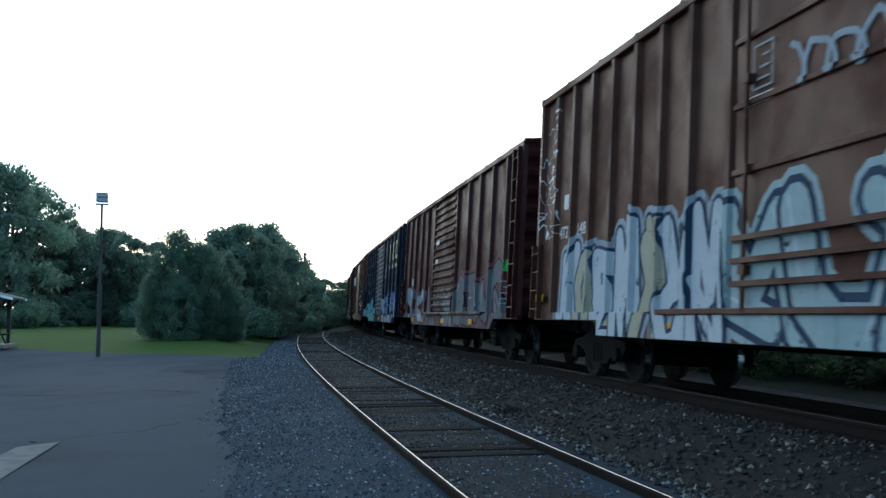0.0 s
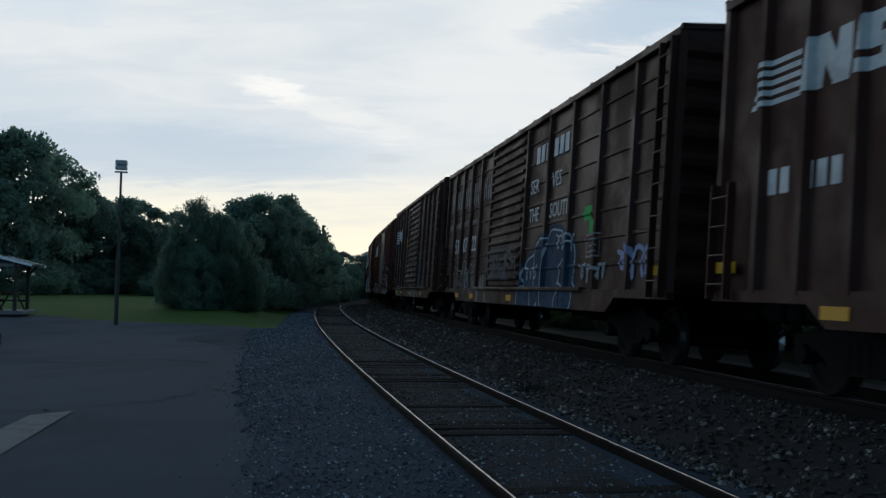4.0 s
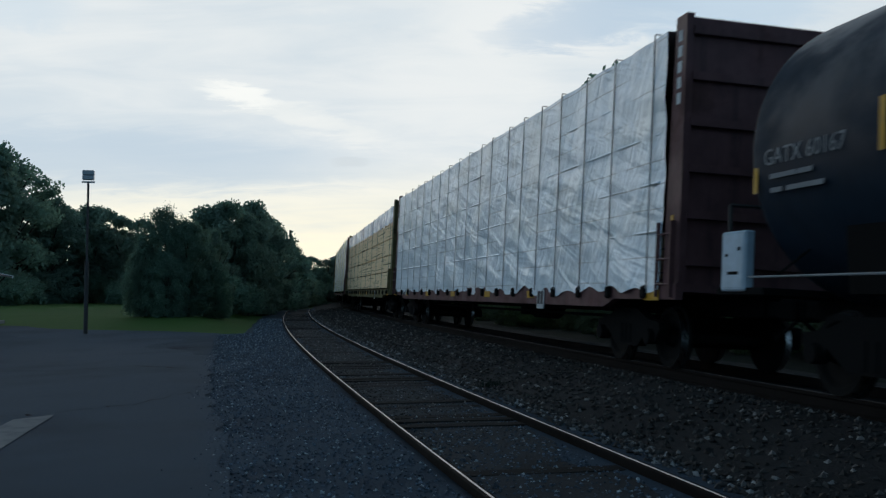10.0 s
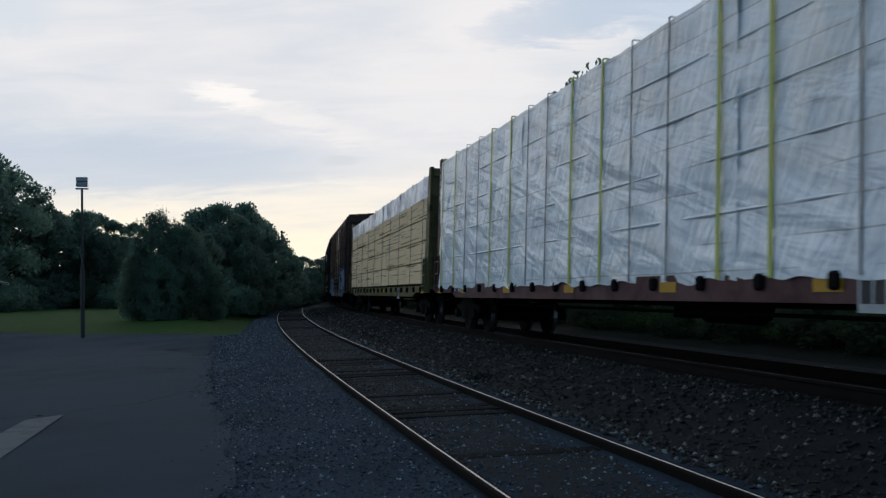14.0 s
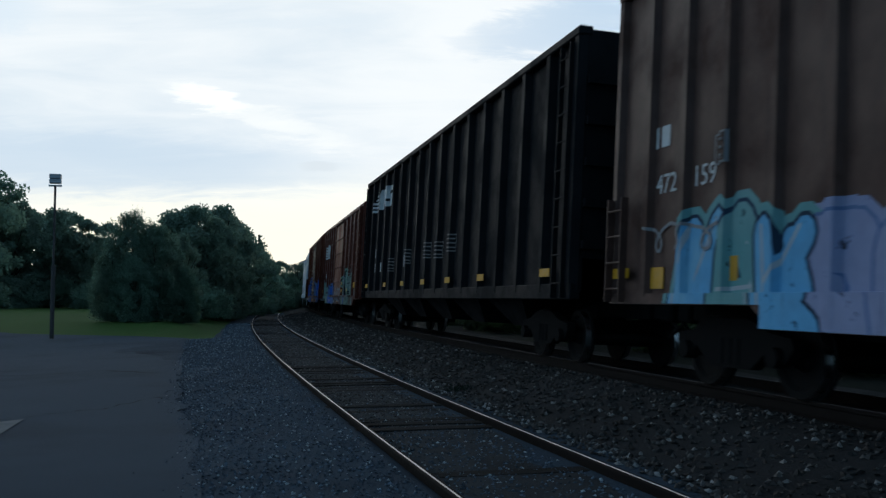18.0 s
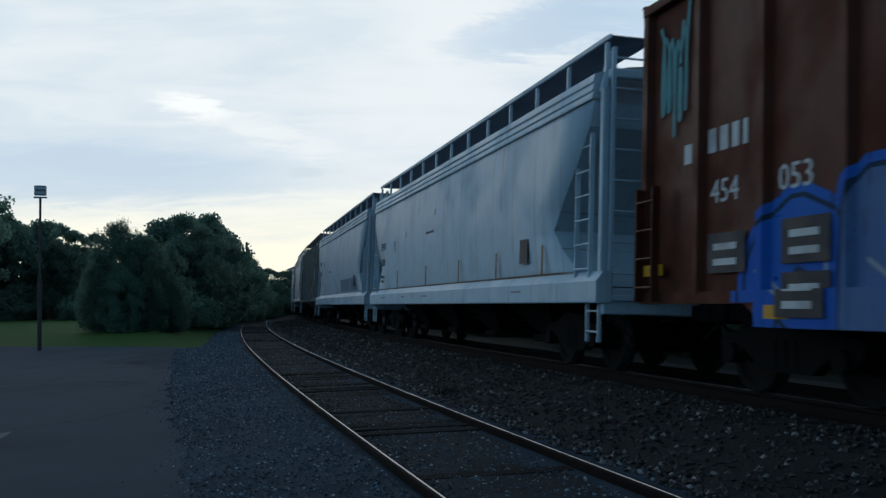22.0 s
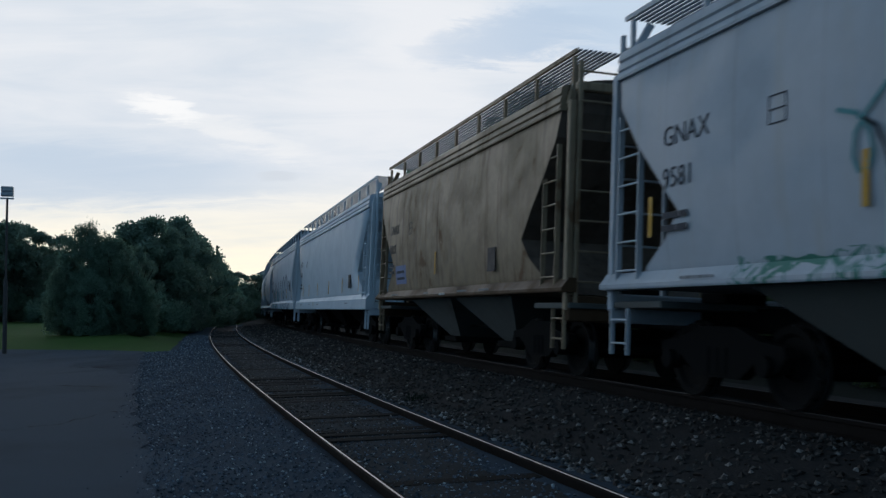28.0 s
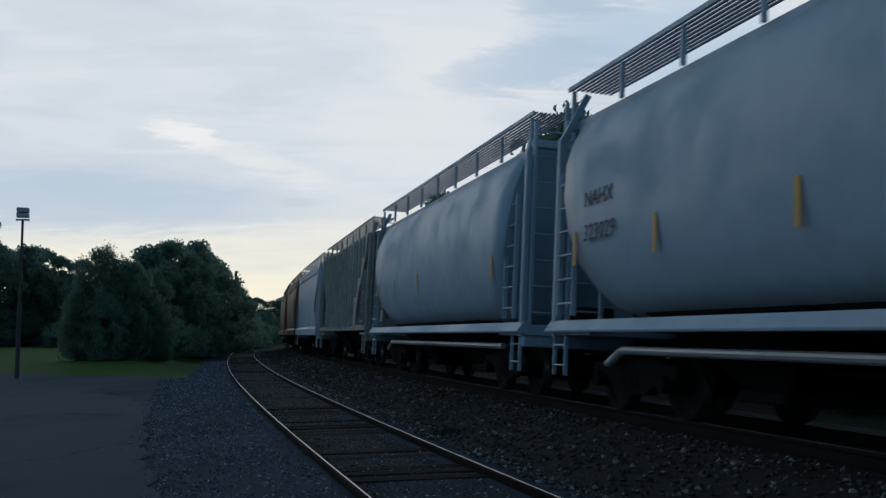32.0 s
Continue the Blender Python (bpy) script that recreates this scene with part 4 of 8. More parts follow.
def wheelset_mesh():
    bm = bmesh.new()
    rod(bm, (0, -1.05, 0), (0, 1.05, 0), 0.075, 10)
    for s in (-1, 1):
        rings = [(s * 0.66, 0.10), (s * 0.66, 0.445), (s * 0.70, 0.455), (s * 0.72, 0.42), (s * 0.81, 0.412), (s * 0.81, 0.34), (s * 0.76, 0.30), (s * 0.75, 0.14), (s * 0.84, 0.10)]
        n = 28
        vs = [[bm.verts.new((r * math.cos(2 * math.pi * i / n), y, r * math.sin(2 * math.pi * i / n))) for i in range(n)] for y, r in rings]
        for k in range(len(vs) - 1):
            for i in range(n):
                f = bm.faces.new((vs[k][i], vs[k][(i + 1) % n], vs[k + 1][(i + 1) % n], vs[k + 1][i]))
                f.material_index = 1 if k == 3 else 0
    bmesh.ops.recalc_face_normals(bm, faces=bm.faces[:])
    me = bpy.data.meshes.new("wheelset")
    bm.to_mesh(me)
    bm.free()
    me.materials.append(M_WHEEL)
    me.materials.append(M_TREAD)
    return me


def mesh_from(bm, name, material):
    me = bpy.data.meshes.new(name)
    bm.normal_update()
    bm.to_mesh(me)
    bm.free()
    me.materials.append(material)
    return me


def side_frame_mesh():
    bm = bmesh.new()
    out = [(-1.15, 0.52), (-1.12, 0.62), (-0.75, 0.66), (-0.35, 0.80), (0.35, 0.80), (0.75, 0.66), (1.12, 0.62), (1.15, 0.52), (1.02, 0.36), (0.80, 0.36), (0.72, 0.48), (0.40, 0.26), (-0.40, 0.26), (-0.72, 0.48), (-0.80, 0.36), (-1.02, 0.36)]
    prism(bm, out, "y", -0.07, 0.07)
    for x in (-0.16, 0, 0.16):
        rod(bm, (x, 0.04, 0.30), (x, 0.04, 0.58), 0.055, 8)
    for x in (-0.89, 0.89):
        rod(bm, (x, -0.02, 0.42), (x, 0.15, 0.42), 0.11, 10)
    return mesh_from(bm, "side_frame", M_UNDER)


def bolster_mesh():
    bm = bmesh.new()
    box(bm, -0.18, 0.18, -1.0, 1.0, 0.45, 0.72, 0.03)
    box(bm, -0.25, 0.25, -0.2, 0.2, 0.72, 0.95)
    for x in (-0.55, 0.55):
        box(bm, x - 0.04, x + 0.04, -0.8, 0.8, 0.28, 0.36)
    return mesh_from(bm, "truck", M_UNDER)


def coupler_mesh():
    bm = bmesh.new()
    box(bm, -0.55, 0.28, -0.09, 0.09, 0.76, 0.96, 0.02)
    box(bm, 0.25, 0.60, -0.17, 0.15, 0.72, 1.0, 0.04)
    rod(bm, (0.15, 0.28, 0.72), (0.52, 0.30, 0.50), 0.025, 6)
    return mesh_from(bm, "coupler", M_UNDER)


def bar_mesh(name, length, r, material):
    return mesh_from(rod(bmesh.new(), (-length / 2, 0, 0), (length / 2, 0, 0), r, 6), name, material)


def plate_mesh(name, w, h, material):
    return mesh_from(box(bmesh.new(), -w / 2, w / 2, 0, 0.008, -h / 2, h / 2), name, material)


WHEELSET, SIDE_FRAME, BOLSTER, COUPLER = wheelset_mesh(), side_frame_mesh(), bolster_mesh(), coupler_mesh()
REFLECTOR, TALL_REFLECTOR = plate_mesh("reflector", 0.46, 0.13, M_YELLOW), plate_mesh("reflector", 0.075, 0.46, M_YELLOW)
SPINNERS = []


def running_gear(car, half, inset=2.3, first=None):
    """Two trucks with their wheelsets, the couplers, centre sill and brake rigging."""
    for sx in (-1, 1):
        truck = share("truck", BOLSTER, car, pose(sx * (half - inset), 0, 0))
        for sy in (-1, 1):
            share("side_frame", SIDE_FRAME, truck, pose(0, sy * 1.0, 0, 0, 0, 0 if sy > 0 else 180))
        for dx in (-0.89, 0.89):
            SPINNERS.append((share("wheelset", WHEELSET, truck, pose(dx, 0, 0.419)), car, dx))
        share("coupler", COUPLER, car, pose(sx * half, 0, 0, 0, 0, 0 if sx > 0 else 180))
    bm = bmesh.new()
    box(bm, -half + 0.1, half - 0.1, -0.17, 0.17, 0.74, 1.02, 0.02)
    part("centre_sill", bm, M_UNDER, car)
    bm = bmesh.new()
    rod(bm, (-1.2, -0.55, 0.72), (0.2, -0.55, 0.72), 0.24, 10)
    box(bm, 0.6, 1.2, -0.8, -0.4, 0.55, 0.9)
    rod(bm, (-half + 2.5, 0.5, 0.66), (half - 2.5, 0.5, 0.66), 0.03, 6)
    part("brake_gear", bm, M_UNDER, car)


def ladder(car, x, y, z0, z1, n, material, width=0.42, depth=0.07):
    """A side ladder standing off the car's side; its rungs are parts of it."""
    s = 1 if y > 0 else -1
    lad = None
    for dx in (-width / 2, width / 2):
        bm = bmesh.new()
        box(bm, x + dx - 0.014, x + dx + 0.014, min(y, y + s * depth), max(y, y + s * depth), z0, z1)
        if lad:
            part("stile", bm, material, lad)
        else:
            lad = part("ladder", bm, material, car)
    me = bar_mesh("rung", width, 0.014, material)
    for i in range(n):
        share("rung", me, lad, pose(x, y + s * (depth - 0.01), z0 + (i + 0.5) * (z1 - z0) / n))
    return lad


FACE = Matrix(((-1, 0, 0), (0, 0, 1), (0, 1, 0))).to_4x4()


def lettering(car, words, x, y, z, size, material, label=""):
    """Painted writing on the near side: x is where the line begins, z its foot."""
    data = bpy.data.curves.new("lettering", "FONT")
    data.body, data.size, data.extrude, data.resolution_u = words, size, 0.002, 2
    tmp = new("lettering", data)
    me = bpy.data.meshes.new_from_object(tmp.evaluated_get(bpy.context.evaluated_depsgraph_get()))
    bpy.data.objects.remove(tmp)
    bpy.data.curves.remove(data)
    me.materials.clear()
    me.materials.append(material)
    ob = new("lettering", me)
    ob.parent = car
    ob.matrix_basis = Matrix.Translation((x, y, z)) @ FACE
    return tagged(ob, label or "painted lettering")


def stencil(car, x, y, z, size, marks, material, gap=0.28):
    """A line of small plain bars where the stencilled data cannot be read."""
    large = size >= 0.14
    bm = bmesh.new()
    for i, w in enumerate(marks):
        if w > 0:
            box(bm, x - w * size, x, y, y + 0.004, z, z + size)
            if large:
                part("stencil", bm, material, car)
                bm = bmesh.new()
        x -= (abs(w) + gap) * size
    if large:
        bm.free()
    else:
        part("stencil", bm, material, car, "stencilled data panel")


# ---- sprayed paint and emblems: thin skins that follow the posts, seams and sills of a car's side ----
SKIN = {}


def smooth_skin(levels, low, low_y, foot):
    """The side of a hopper: levels of (z, y), with a sill below."""
    zs, ys = [a for a, _ in levels], [b for _, b in levels]

    def face(x, z):
        y = float(np.interp(z, zs, ys))
        return max(y, low_y) if z < low else y
    return face, [], [low - 0.003, low + 0.003] + [z for z in zs[1:-1] if low < z < 3.6], foot, 99.0, foot


def post_skin(side, posts, sill_top, sill_y, seams=(), door=None, door_y=0.0, ribs=(), rib_y=0.0, wide=(0.055, 0.10), proud=0.085, foot=0.71, ends=99.0, end_foot=0.94):
    """The side of a boxcar or gondola: upright posts, level seams, a sill and a door."""
    a, b = wide

    def face(x, z):
        d = min(abs(x - p) for p in posts)
        y = side + (proud if d <= a else proud * (b - d) / (b - a) if d < b else 0.0)
        if any(abs(z - q) < 0.021 for q in seams):
            y = max(y, side + 0.028)
        if z < sill_top:
            y = max(y, sill_y)
        if door and door[0] < x < door[1] and z > sill_top:
            y = max(y, rib_y if any(abs(z - q) < 0.036 for q in ribs) else door_y)
        return y
    xs = [p + d for p in posts for d in (-b, -a, a, b)]
    if door:
        xs += [door[0] - 0.004, door[0] + 0.004, door[1] - 0.004, door[1] + 0.004]
    zs = [sill_top - 0.003, sill_top + 0.003]
    for q in seams:
        zs += [q - 0.035, q - 0.02, q + 0.02, q + 0.035]
    for q in ribs:
        zs += [q - 0.039, q - 0.035, q + 0.035, q + 0.039]
    return face, xs, zs, foot, ends, end_foot


def skin(name, car, polys, material, layer, parent=None, label=""):
    """Lays convex outlines of (x, z) on the near side of a car as one thin painted part."""
    face, xs, zs, floor_, ends_, end_floor = SKIN[car.name]
    bm = bmesh.new()
    lay = bm.verts.layers.float.new("order")
    for k, poly in enumerate(polys):
        vs = [bm.verts.new((x, 0, z)) for x, z in poly]
        for v in vs:
            v[lay] = k * 0.00006
        bm.faces.new(vs)
    bmesh.ops.bisect_plane(bm, geom=bm.verts[:] + bm.edges[:] + bm.faces[:], dist=1e-5, plane_co=(0, 0, floor_), plane_no=(0, 0, 1), clear_inner=True)
    x0, x1 = min(v.co.x for v in bm.verts), max(v.co.x for v in bm.verts)
    if x1 > ends_ or x0 < -ends_:
        for co, no in (((ends_, 0, 0), (1, 0, 0)), ((-ends_, 0, 0), (1, 0, 0)), ((0, 0, end_floor), (0, 0, 1))):
            bmesh.ops.bisect_plane(bm, geom=bm.verts[:] + bm.edges[:] + bm.faces[:], dist=1e-5, plane_co=co, plane_no=no)
        low = [f for f in bm.faces if f.calc_center_median().z < end_floor and abs(f.calc_center_median().x) > ends_]
        bmesh.ops.delete(bm, geom=low, context="FACES")
    z0, z1 = min(v.co.z for v in bm.verts), max(v.co.z for v in bm.verts)
    for axis, cuts, lo, hi in (((1, 0, 0), xs, x0, x1), ((0, 0, 1), zs, z0, z1)):
        for c in cuts:
            if lo < c < hi:
                bmesh.ops.bisect_plane(bm, geom=bm.verts[:] + bm.edges[:] + bm.faces[:], dist=1e-5, plane_co=tuple(q * c for q in axis), plane_no=axis)
    for v in bm.verts:
        v.co.y = face(v.co.x, v.co.z) + 0.003 + 0.004 * layer + v[lay]
    for f in bm.faces:
        f.normal_update()
        if f.normal.y < 0:
            f.normal_flip()
    return part(name, bm, material, parent or car, label)


def stroke(points, r, n=9):
    """A round-ended sprayed stroke along points, as quads and discs."""
    out = []
    for (xa, za), (xb, zb) in zip(points, points[1:]):
        d = math.hypot(xb - xa, zb - za) or 1e-6
        ox, oz = -(zb - za) / d * r, (xb - xa) / d * r
        out.append([(xa + ox, za + oz), (xb + ox, zb + oz), (xb - ox, zb - oz), (xa - ox, za - oz)])
    for x, z in points:
        out.append([(x + r * math.cos(6.2832 * i / n), z + r * math.sin(6.2832 * i / n)) for i in range(n)])
    return out


STROKES = [
    [[(0, 0), (0.05, 0.75), (0.45, 1), (0.9, 0.75), (1, 0)], [(0.1, 0.42), (0.9, 0.38)]],
    [[(1, 0.95), (0.1, 1), (0, 0.5), (0.1, 0), (1, 0.05)], [(0.05, 0.52), (0.75, 0.5)]],
    [[(0.95, 0.85), (0.5, 1), (0.05, 0.8), (0.2, 0.55), (0.8, 0.45), (0.98, 0.18), (0.5, 0), (0.05, 0.12)]],
    [[(0.5, 1), (0.08, 0.8), (0, 0.4), (0.25, 0.03), (0.75, 0.03), (1, 0.4), (0.9, 0.82), (0.5, 1)]],
    [[(0, 0), (0, 1), (0.95, 0.05), (1, 1)]],
    [[(0, 1), (0.03, 0.25), (0.4, 0), (0.85, 0.1), (1, 0.4), (1, 1)]],
    [[(0, 0), (0.04, 1)], [(1, 1), (0.1, 0.48), (1, 0)]],
    [[(0, 0), (0, 1), (0.7, 1), (0.95, 0.75), (0.6, 0.52), (0.05, 0.5)], [(0.45, 0.5), (1, 0)]],
    [[(0.5, 0), (0.48, 0.9)], [(0, 0.92), (1, 1)]],
    [[(0, 0), (0.1, 0.95), (0.5, 0.3), (0.9, 1), (1, 0)]],
]

ARCHES = [[[(0, 0), (0.05, 0.7), (0.3, 1), (0.55, 0.7), (0.6, 0)], [(0.6, 0), (0.7, 0.5), (0.85, 0.6), (1, 0.1)]], [[(0.1, 0), (0.1, 0.75), (0.5, 1), (0.9, 0.75), (0.9, 0)]],
          [[(0.5, 1), (0.1, 0.75), (0.05, 0.25), (0.5, 0), (0.95, 0.3), (0.85, 0.8), (0.5, 1)]], [[(0.1, 0), (0.3, 0.95), (0.5, 0.2), (0.7, 0.9), (0.95, 0)]]]


def graffiti(car, h, u0, u1, z0, z1, n, fill, second, line, seed, thick=0.16, edge=0.05, cloud=None, shine=None, label="sprayed graffiti", lean=0.08, kinds=None):
    """A row of abstract fat shapes with outlines, from u0 to u1 metres off the car's rear end; each shape is a part."""
    rnd = random.Random(seed)
    w = (u1 - u0) / n
    for i in range(n):
        kind = [list(p) for p in rnd.choice(kinds or STROKES)]
        # a slash or a hook of its own breaks up the shape
        if not kinds:
            kind.append([(rnd.random(), rnd.choice((0, 1))), (rnd.random(), 0.5 + rnd.uniform(-0.2, 0.2)), (rnd.random() * 1.2 - 0.1, rnd.choice((0, 1, 1.1)))])
        flip, drop = rnd.random() < 0.5, rnd.random() < 0.4 and not kinds
        a, b = u0 + (i - 0.10) * w + thick, u0 + (i + 1.12) * w - thick
        lo, hi = z0 + thick * 0.8 - rnd.uniform(0, 0.12), z1 - thick - rnd.uniform(0, 0.26) * (z1 - z0)
        tilt = rnd.uniform(-lean, lean) * 2.5
        edges, fills, glints, halo = [], [], [], []
        for k, pts in enumerate(kind):
            r = thick * rnd.uniform(0.7, 1.2) * (0.6 if k == len(kind) - 1 and not kinds else 1)
            line_pts = []
            for px, pz in pts:
                px = (1 - px if flip else px) + rnd.uniform(-0.13, 0.13)
                pz = (1 - pz if drop else pz) + rnd.uniform(-0.10, 0.10)
                line_pts.append((h - (a + (b - a) * px) - tilt * (pz - 0.5), lo + (hi - lo) * min(1.12, max(-0.05, pz))))
            edges += stroke(line_pts, r + edge, 10)
            fills += stroke(line_pts, r, 10)
            halo += stroke(line_pts, r + edge + 0.09, 10)
            if shine and k < 2:
                p = [(x + r * 0.45, z + r * 0.45) for x, z in line_pts]
                glints += stroke(p[:2], 0.022, 6)
        base = 1.0 + 0.7 * i
        top = skin("graffiti_shape", car, edges, line, base, None, label)
        paint_ = second if i % 3 == 1 else fill
        if paint_:
            skin("graffiti_fill", car, fills, paint_, base + 0.4, top)
        if glints:
            skin("graffiti_highlight", car, glints, shine, base + 0.55, top)
        if cloud:
            skin("graffiti_halo", car, halo, cloud, 0.1 * i, top)


def scribble(car, h, u0, u1, z0, z1, loops, material, seed, r=0.018, label="thin sprayed scribble"):
    """One looping handwritten stroke."""
    rnd = random.Random(seed)
    pts, m, tall = [], 9, (z1 - z0) / 2
    amp, off, drop = 1.0, 0.0, 0.0
    for i in range(loops * m + 1):
        if i % m == 0:
            amp, off, drop = rnd.uniform(0.45, 1.0), rnd.uniform(0.3, 1.0), rnd.uniform(-0.3, 0.3)
        q = 6.2832 * i / m
        u = u0 + (u1 - u0) * (i / (loops * m)) + off * (u1 - u0) / loops * 0.55 * math.sin(q)
        z = (z0 + z1) / 2 + tall * (amp * math.cos(q) * 0.85 + drop * 0.5)
        pts.append((h - u, z))
    skin("graffiti_tag", car, stroke(pts, r, 6), material, 5, None, label)


def patch(car, h, u0, u1, z0, z1, material, name="painted_patch", label="", lean=0.0, layer=1):
    return skin(name, car, [[(h - u0 - lean, z1), (h - u0, z0), (h - u1, z0), (h - u1 - lean, z1)]], material, layer, None, label)


def framed(car, h, u0, u1, z0, z1, material):
    """An unreadable data panel: a thin white frame with bars in it."""
    t = 0.025
    x0, x1 = h - u1, h - u0
    polys = [[(x0, z0), (x1, z0), (x1, z0 + t), (x0, z0 + t)], [(x0, z1 - t), (x1, z1 - t), (x1, z1), (x0, z1)], [(x0, z0), (x0 + t, z0), (x0 + t, z1), (x0, z1)], [(x1 - t, z0), (x1, z0), (x1, z1), (x1 - t, z1)]]
    for k in range(3):
        z = z0 + (z1 - z0) * (0.2 + 0.25 * k)
        polys.append([(x0 + 0.08, z), (x1 - 0.08 - 0.05 * k, z), (x1 - 0.08 - 0.05 * k, z + 0.028), (x0 + 0.08, z + 0.028)])
    skin("data_panel", car, polys, material, 5, None, "white-framed stencilled data panel")


def spray(name, color, second, rough=0.75):
    """Sprayed paint, uneven in tone and worn through in specks and runs."""
    m = surface(name, color, rough, 0, 5.0, 0.22, tint=second, spec=0.08, far=0.9)
    t = m.node_tree
    out = next(q for q in t.nodes if q.type == "OUTPUT_MATERIAL")
    sh = next(q for q in t.nodes if q.type == "BSDF_PRINCIPLED")
    co = nd(t, "TexCoord").outputs["Object"]
    fleck = span(t, noisy(t, co, 5.0, 6.0, 0.7), 0.60, 0.70)
    runs = span(t, noisy(t, stretch(t, co, 9.0, 1.0, 0.8), 1.0, 4.0, 0.6), 0.60, 0.74, 0.0, 0.7)
    mx = nd(t, "MixShader", Fac=calc(t, "MAXIMUM", fleck, runs))
    t.links.new(sh.outputs[0], mx.inputs[1])
    t.links.new(nd(t, "BsdfTransparent").outputs[0], mx.inputs[2])
    t.links.new(mx.outputs[0], out.inputs[0])
    return m


M_SPRAY_WHITE = spray("white_spray", (0.37, 0.39, 0.40), (0.28, 0.31, 0.35))
M_SPRAY_CREAM = spray("cream_spray", (0.31, 0.28, 0.20), (0.34, 0.33, 0.29))
M_SPRAY_AQUA = spray("aqua_spray", (0.25, 0.31, 0.31), (0.18, 0.25, 0.27))
M_SPRAY_NAVY = spray("navy_spray", (0.020, 0.038, 0.062), (0.035, 0.060, 0.10))
M_SPRAY_GREY = spray("grey_spray", (0.095, 0.10, 0.105), (0.06, 0.055, 0.06))
M_SPRAY_PALE = spray("pale_grey_spray", (0.26, 0.29, 0.31), (0.15, 0.17, 0.19))
M_SPRAY_RUST = spray("rust_stain", (0.30, 0.30, 0.28), (0.20, 0.17, 0.13))
M_SPRAY_SKY = spray("light_blue_spray", (0.12, 0.33, 0.52), (0.24, 0.44, 0.54))
M_SPRAY_LILAC = spray("lilac_spray", (0.24, 0.26, 0.38), (0.19, 0.21, 0.33))
M_SPRAY_BLUE = spray("blue_spray", (0.028, 0.10, 0.38), (0.05, 0.18, 0.46))
M_SPRAY_GREEN = spray("sage_spray", (0.15, 0.22, 0.18), (0.10, 0.15, 0.13))
M_SPRAY_DULLBLUE = spray("dull_blue_spray", (0.09, 0.14, 0.27), (0.13, 0.19, 0.29))
M_SPRAY_PINK = spray("dull_pink_spray", (0.14, 0.045, 0.055), (0.09, 0.025, 0.03))
M_SPRAY_FAINT_TEAL = spray("faint_teal_spray", (0.060, 0.115, 0.115), (0.045, 0.065, 0.065))
M_SPRAY_FAINT_BLUE = spray("faint_blue_spray", (0.028, 0.055, 0.095), (0.035, 0.045, 0.06))
M_SPRAY_TEAL = spray("teal_spray", (0.12, 0.27, 0.27), (0.20, 0.33, 0.32))
M_SPRAY_BLACK = spray("black_spray", (0.010, 0.012, 0.016), (0.018, 0.02, 0.026))
M_HOPPER_GHOST = spray("thin_white_spray", (0.36, 0.39, 0.42), (0.30, 0.33, 0.37))
M_SPRAY_LIME = spray("green_spray", (0.05, 0.34, 0.08), (0.08, 0.36, 0.10))



def striped_emblem(car, x, z, w, h, material):
    """Five slanting stripes that run into two slanted blocks."""
    n = 5
    stripes = []
    for i in range(n):
        a, b = z + h * i / n, z + h * (i + 0.56) / n
        stripes.append([(x - 0.05 * i, a), (x - w * 0.40, a), (x - w * 0.40 - 0.03, b), (x - 0.05 * i - 0.03, b)])
    skin("emblem_stripes", car, stripes, material, 1, None, "five white slanting emblem stripes")
    k = w * 0.105
    first_ = []
    for a in (0.43, 0.60):
        q = x - w * a
        first_.append([(q, z), (q - k, z), (q - k - 0.10, z + h), (q - 0.10, z + h)])
    first_.append([(x - w * 0.43 - 0.10, z + h), (x - w * 0.43 - k * 0.9 - 0.10, z + h), (x - w * 0.60 - k, z), (x - w * 0.60 - k * 0.1, z)])
    skin("emblem_block", car, first_, material, 1, None, "white slanted emblem block")
    q = x - w * 0.77
    t = h * 0.24
    skin("emblem_block", car, [[(q - 0.01, z), (q - w * 0.20, z), (q - w * 0.20 - 0.03, z + t), (q - 0.03, z + t)], [(q - w * 0.11 - 0.02, z + t), (q - w * 0.20 - 0.03, z + t), (q - w * 0.20 - 0.06, z + h * 0.62), (q - w * 0.11 - 0.05, z + h * 0.62)],
                               [(q - 0.04, z + h * 0.38), (q - w * 0.11 - 0.03, z + h * 0.38), (q - w * 0.11 - 0.05, z + h * 0.62), (q - 0.06, z + h * 0.62)], [(q - 0.05, z + h * 0.62), (q - w * 0.09 - 0.06, z + h * 0.62), (q - w * 0.09 - 0.08, z + h - t), (q - 0.08, z + h - t)],
                               [(q - 0.07, z + h - t), (q - w * 0.20 - 0.08, z + h - t), (q - w * 0.20 - 0.10, z + h), (q - 0.10, z + h)]], material, 1, None, "white slanted emblem block")


# ---- boxcars: x runs to the car's rear, y to the side that faces the lot, z up from the rails ----
GROUP = "freight cars of the train"


def finish(car, label, category="freight car"):
    return tagged(car, label, category, GROUP)


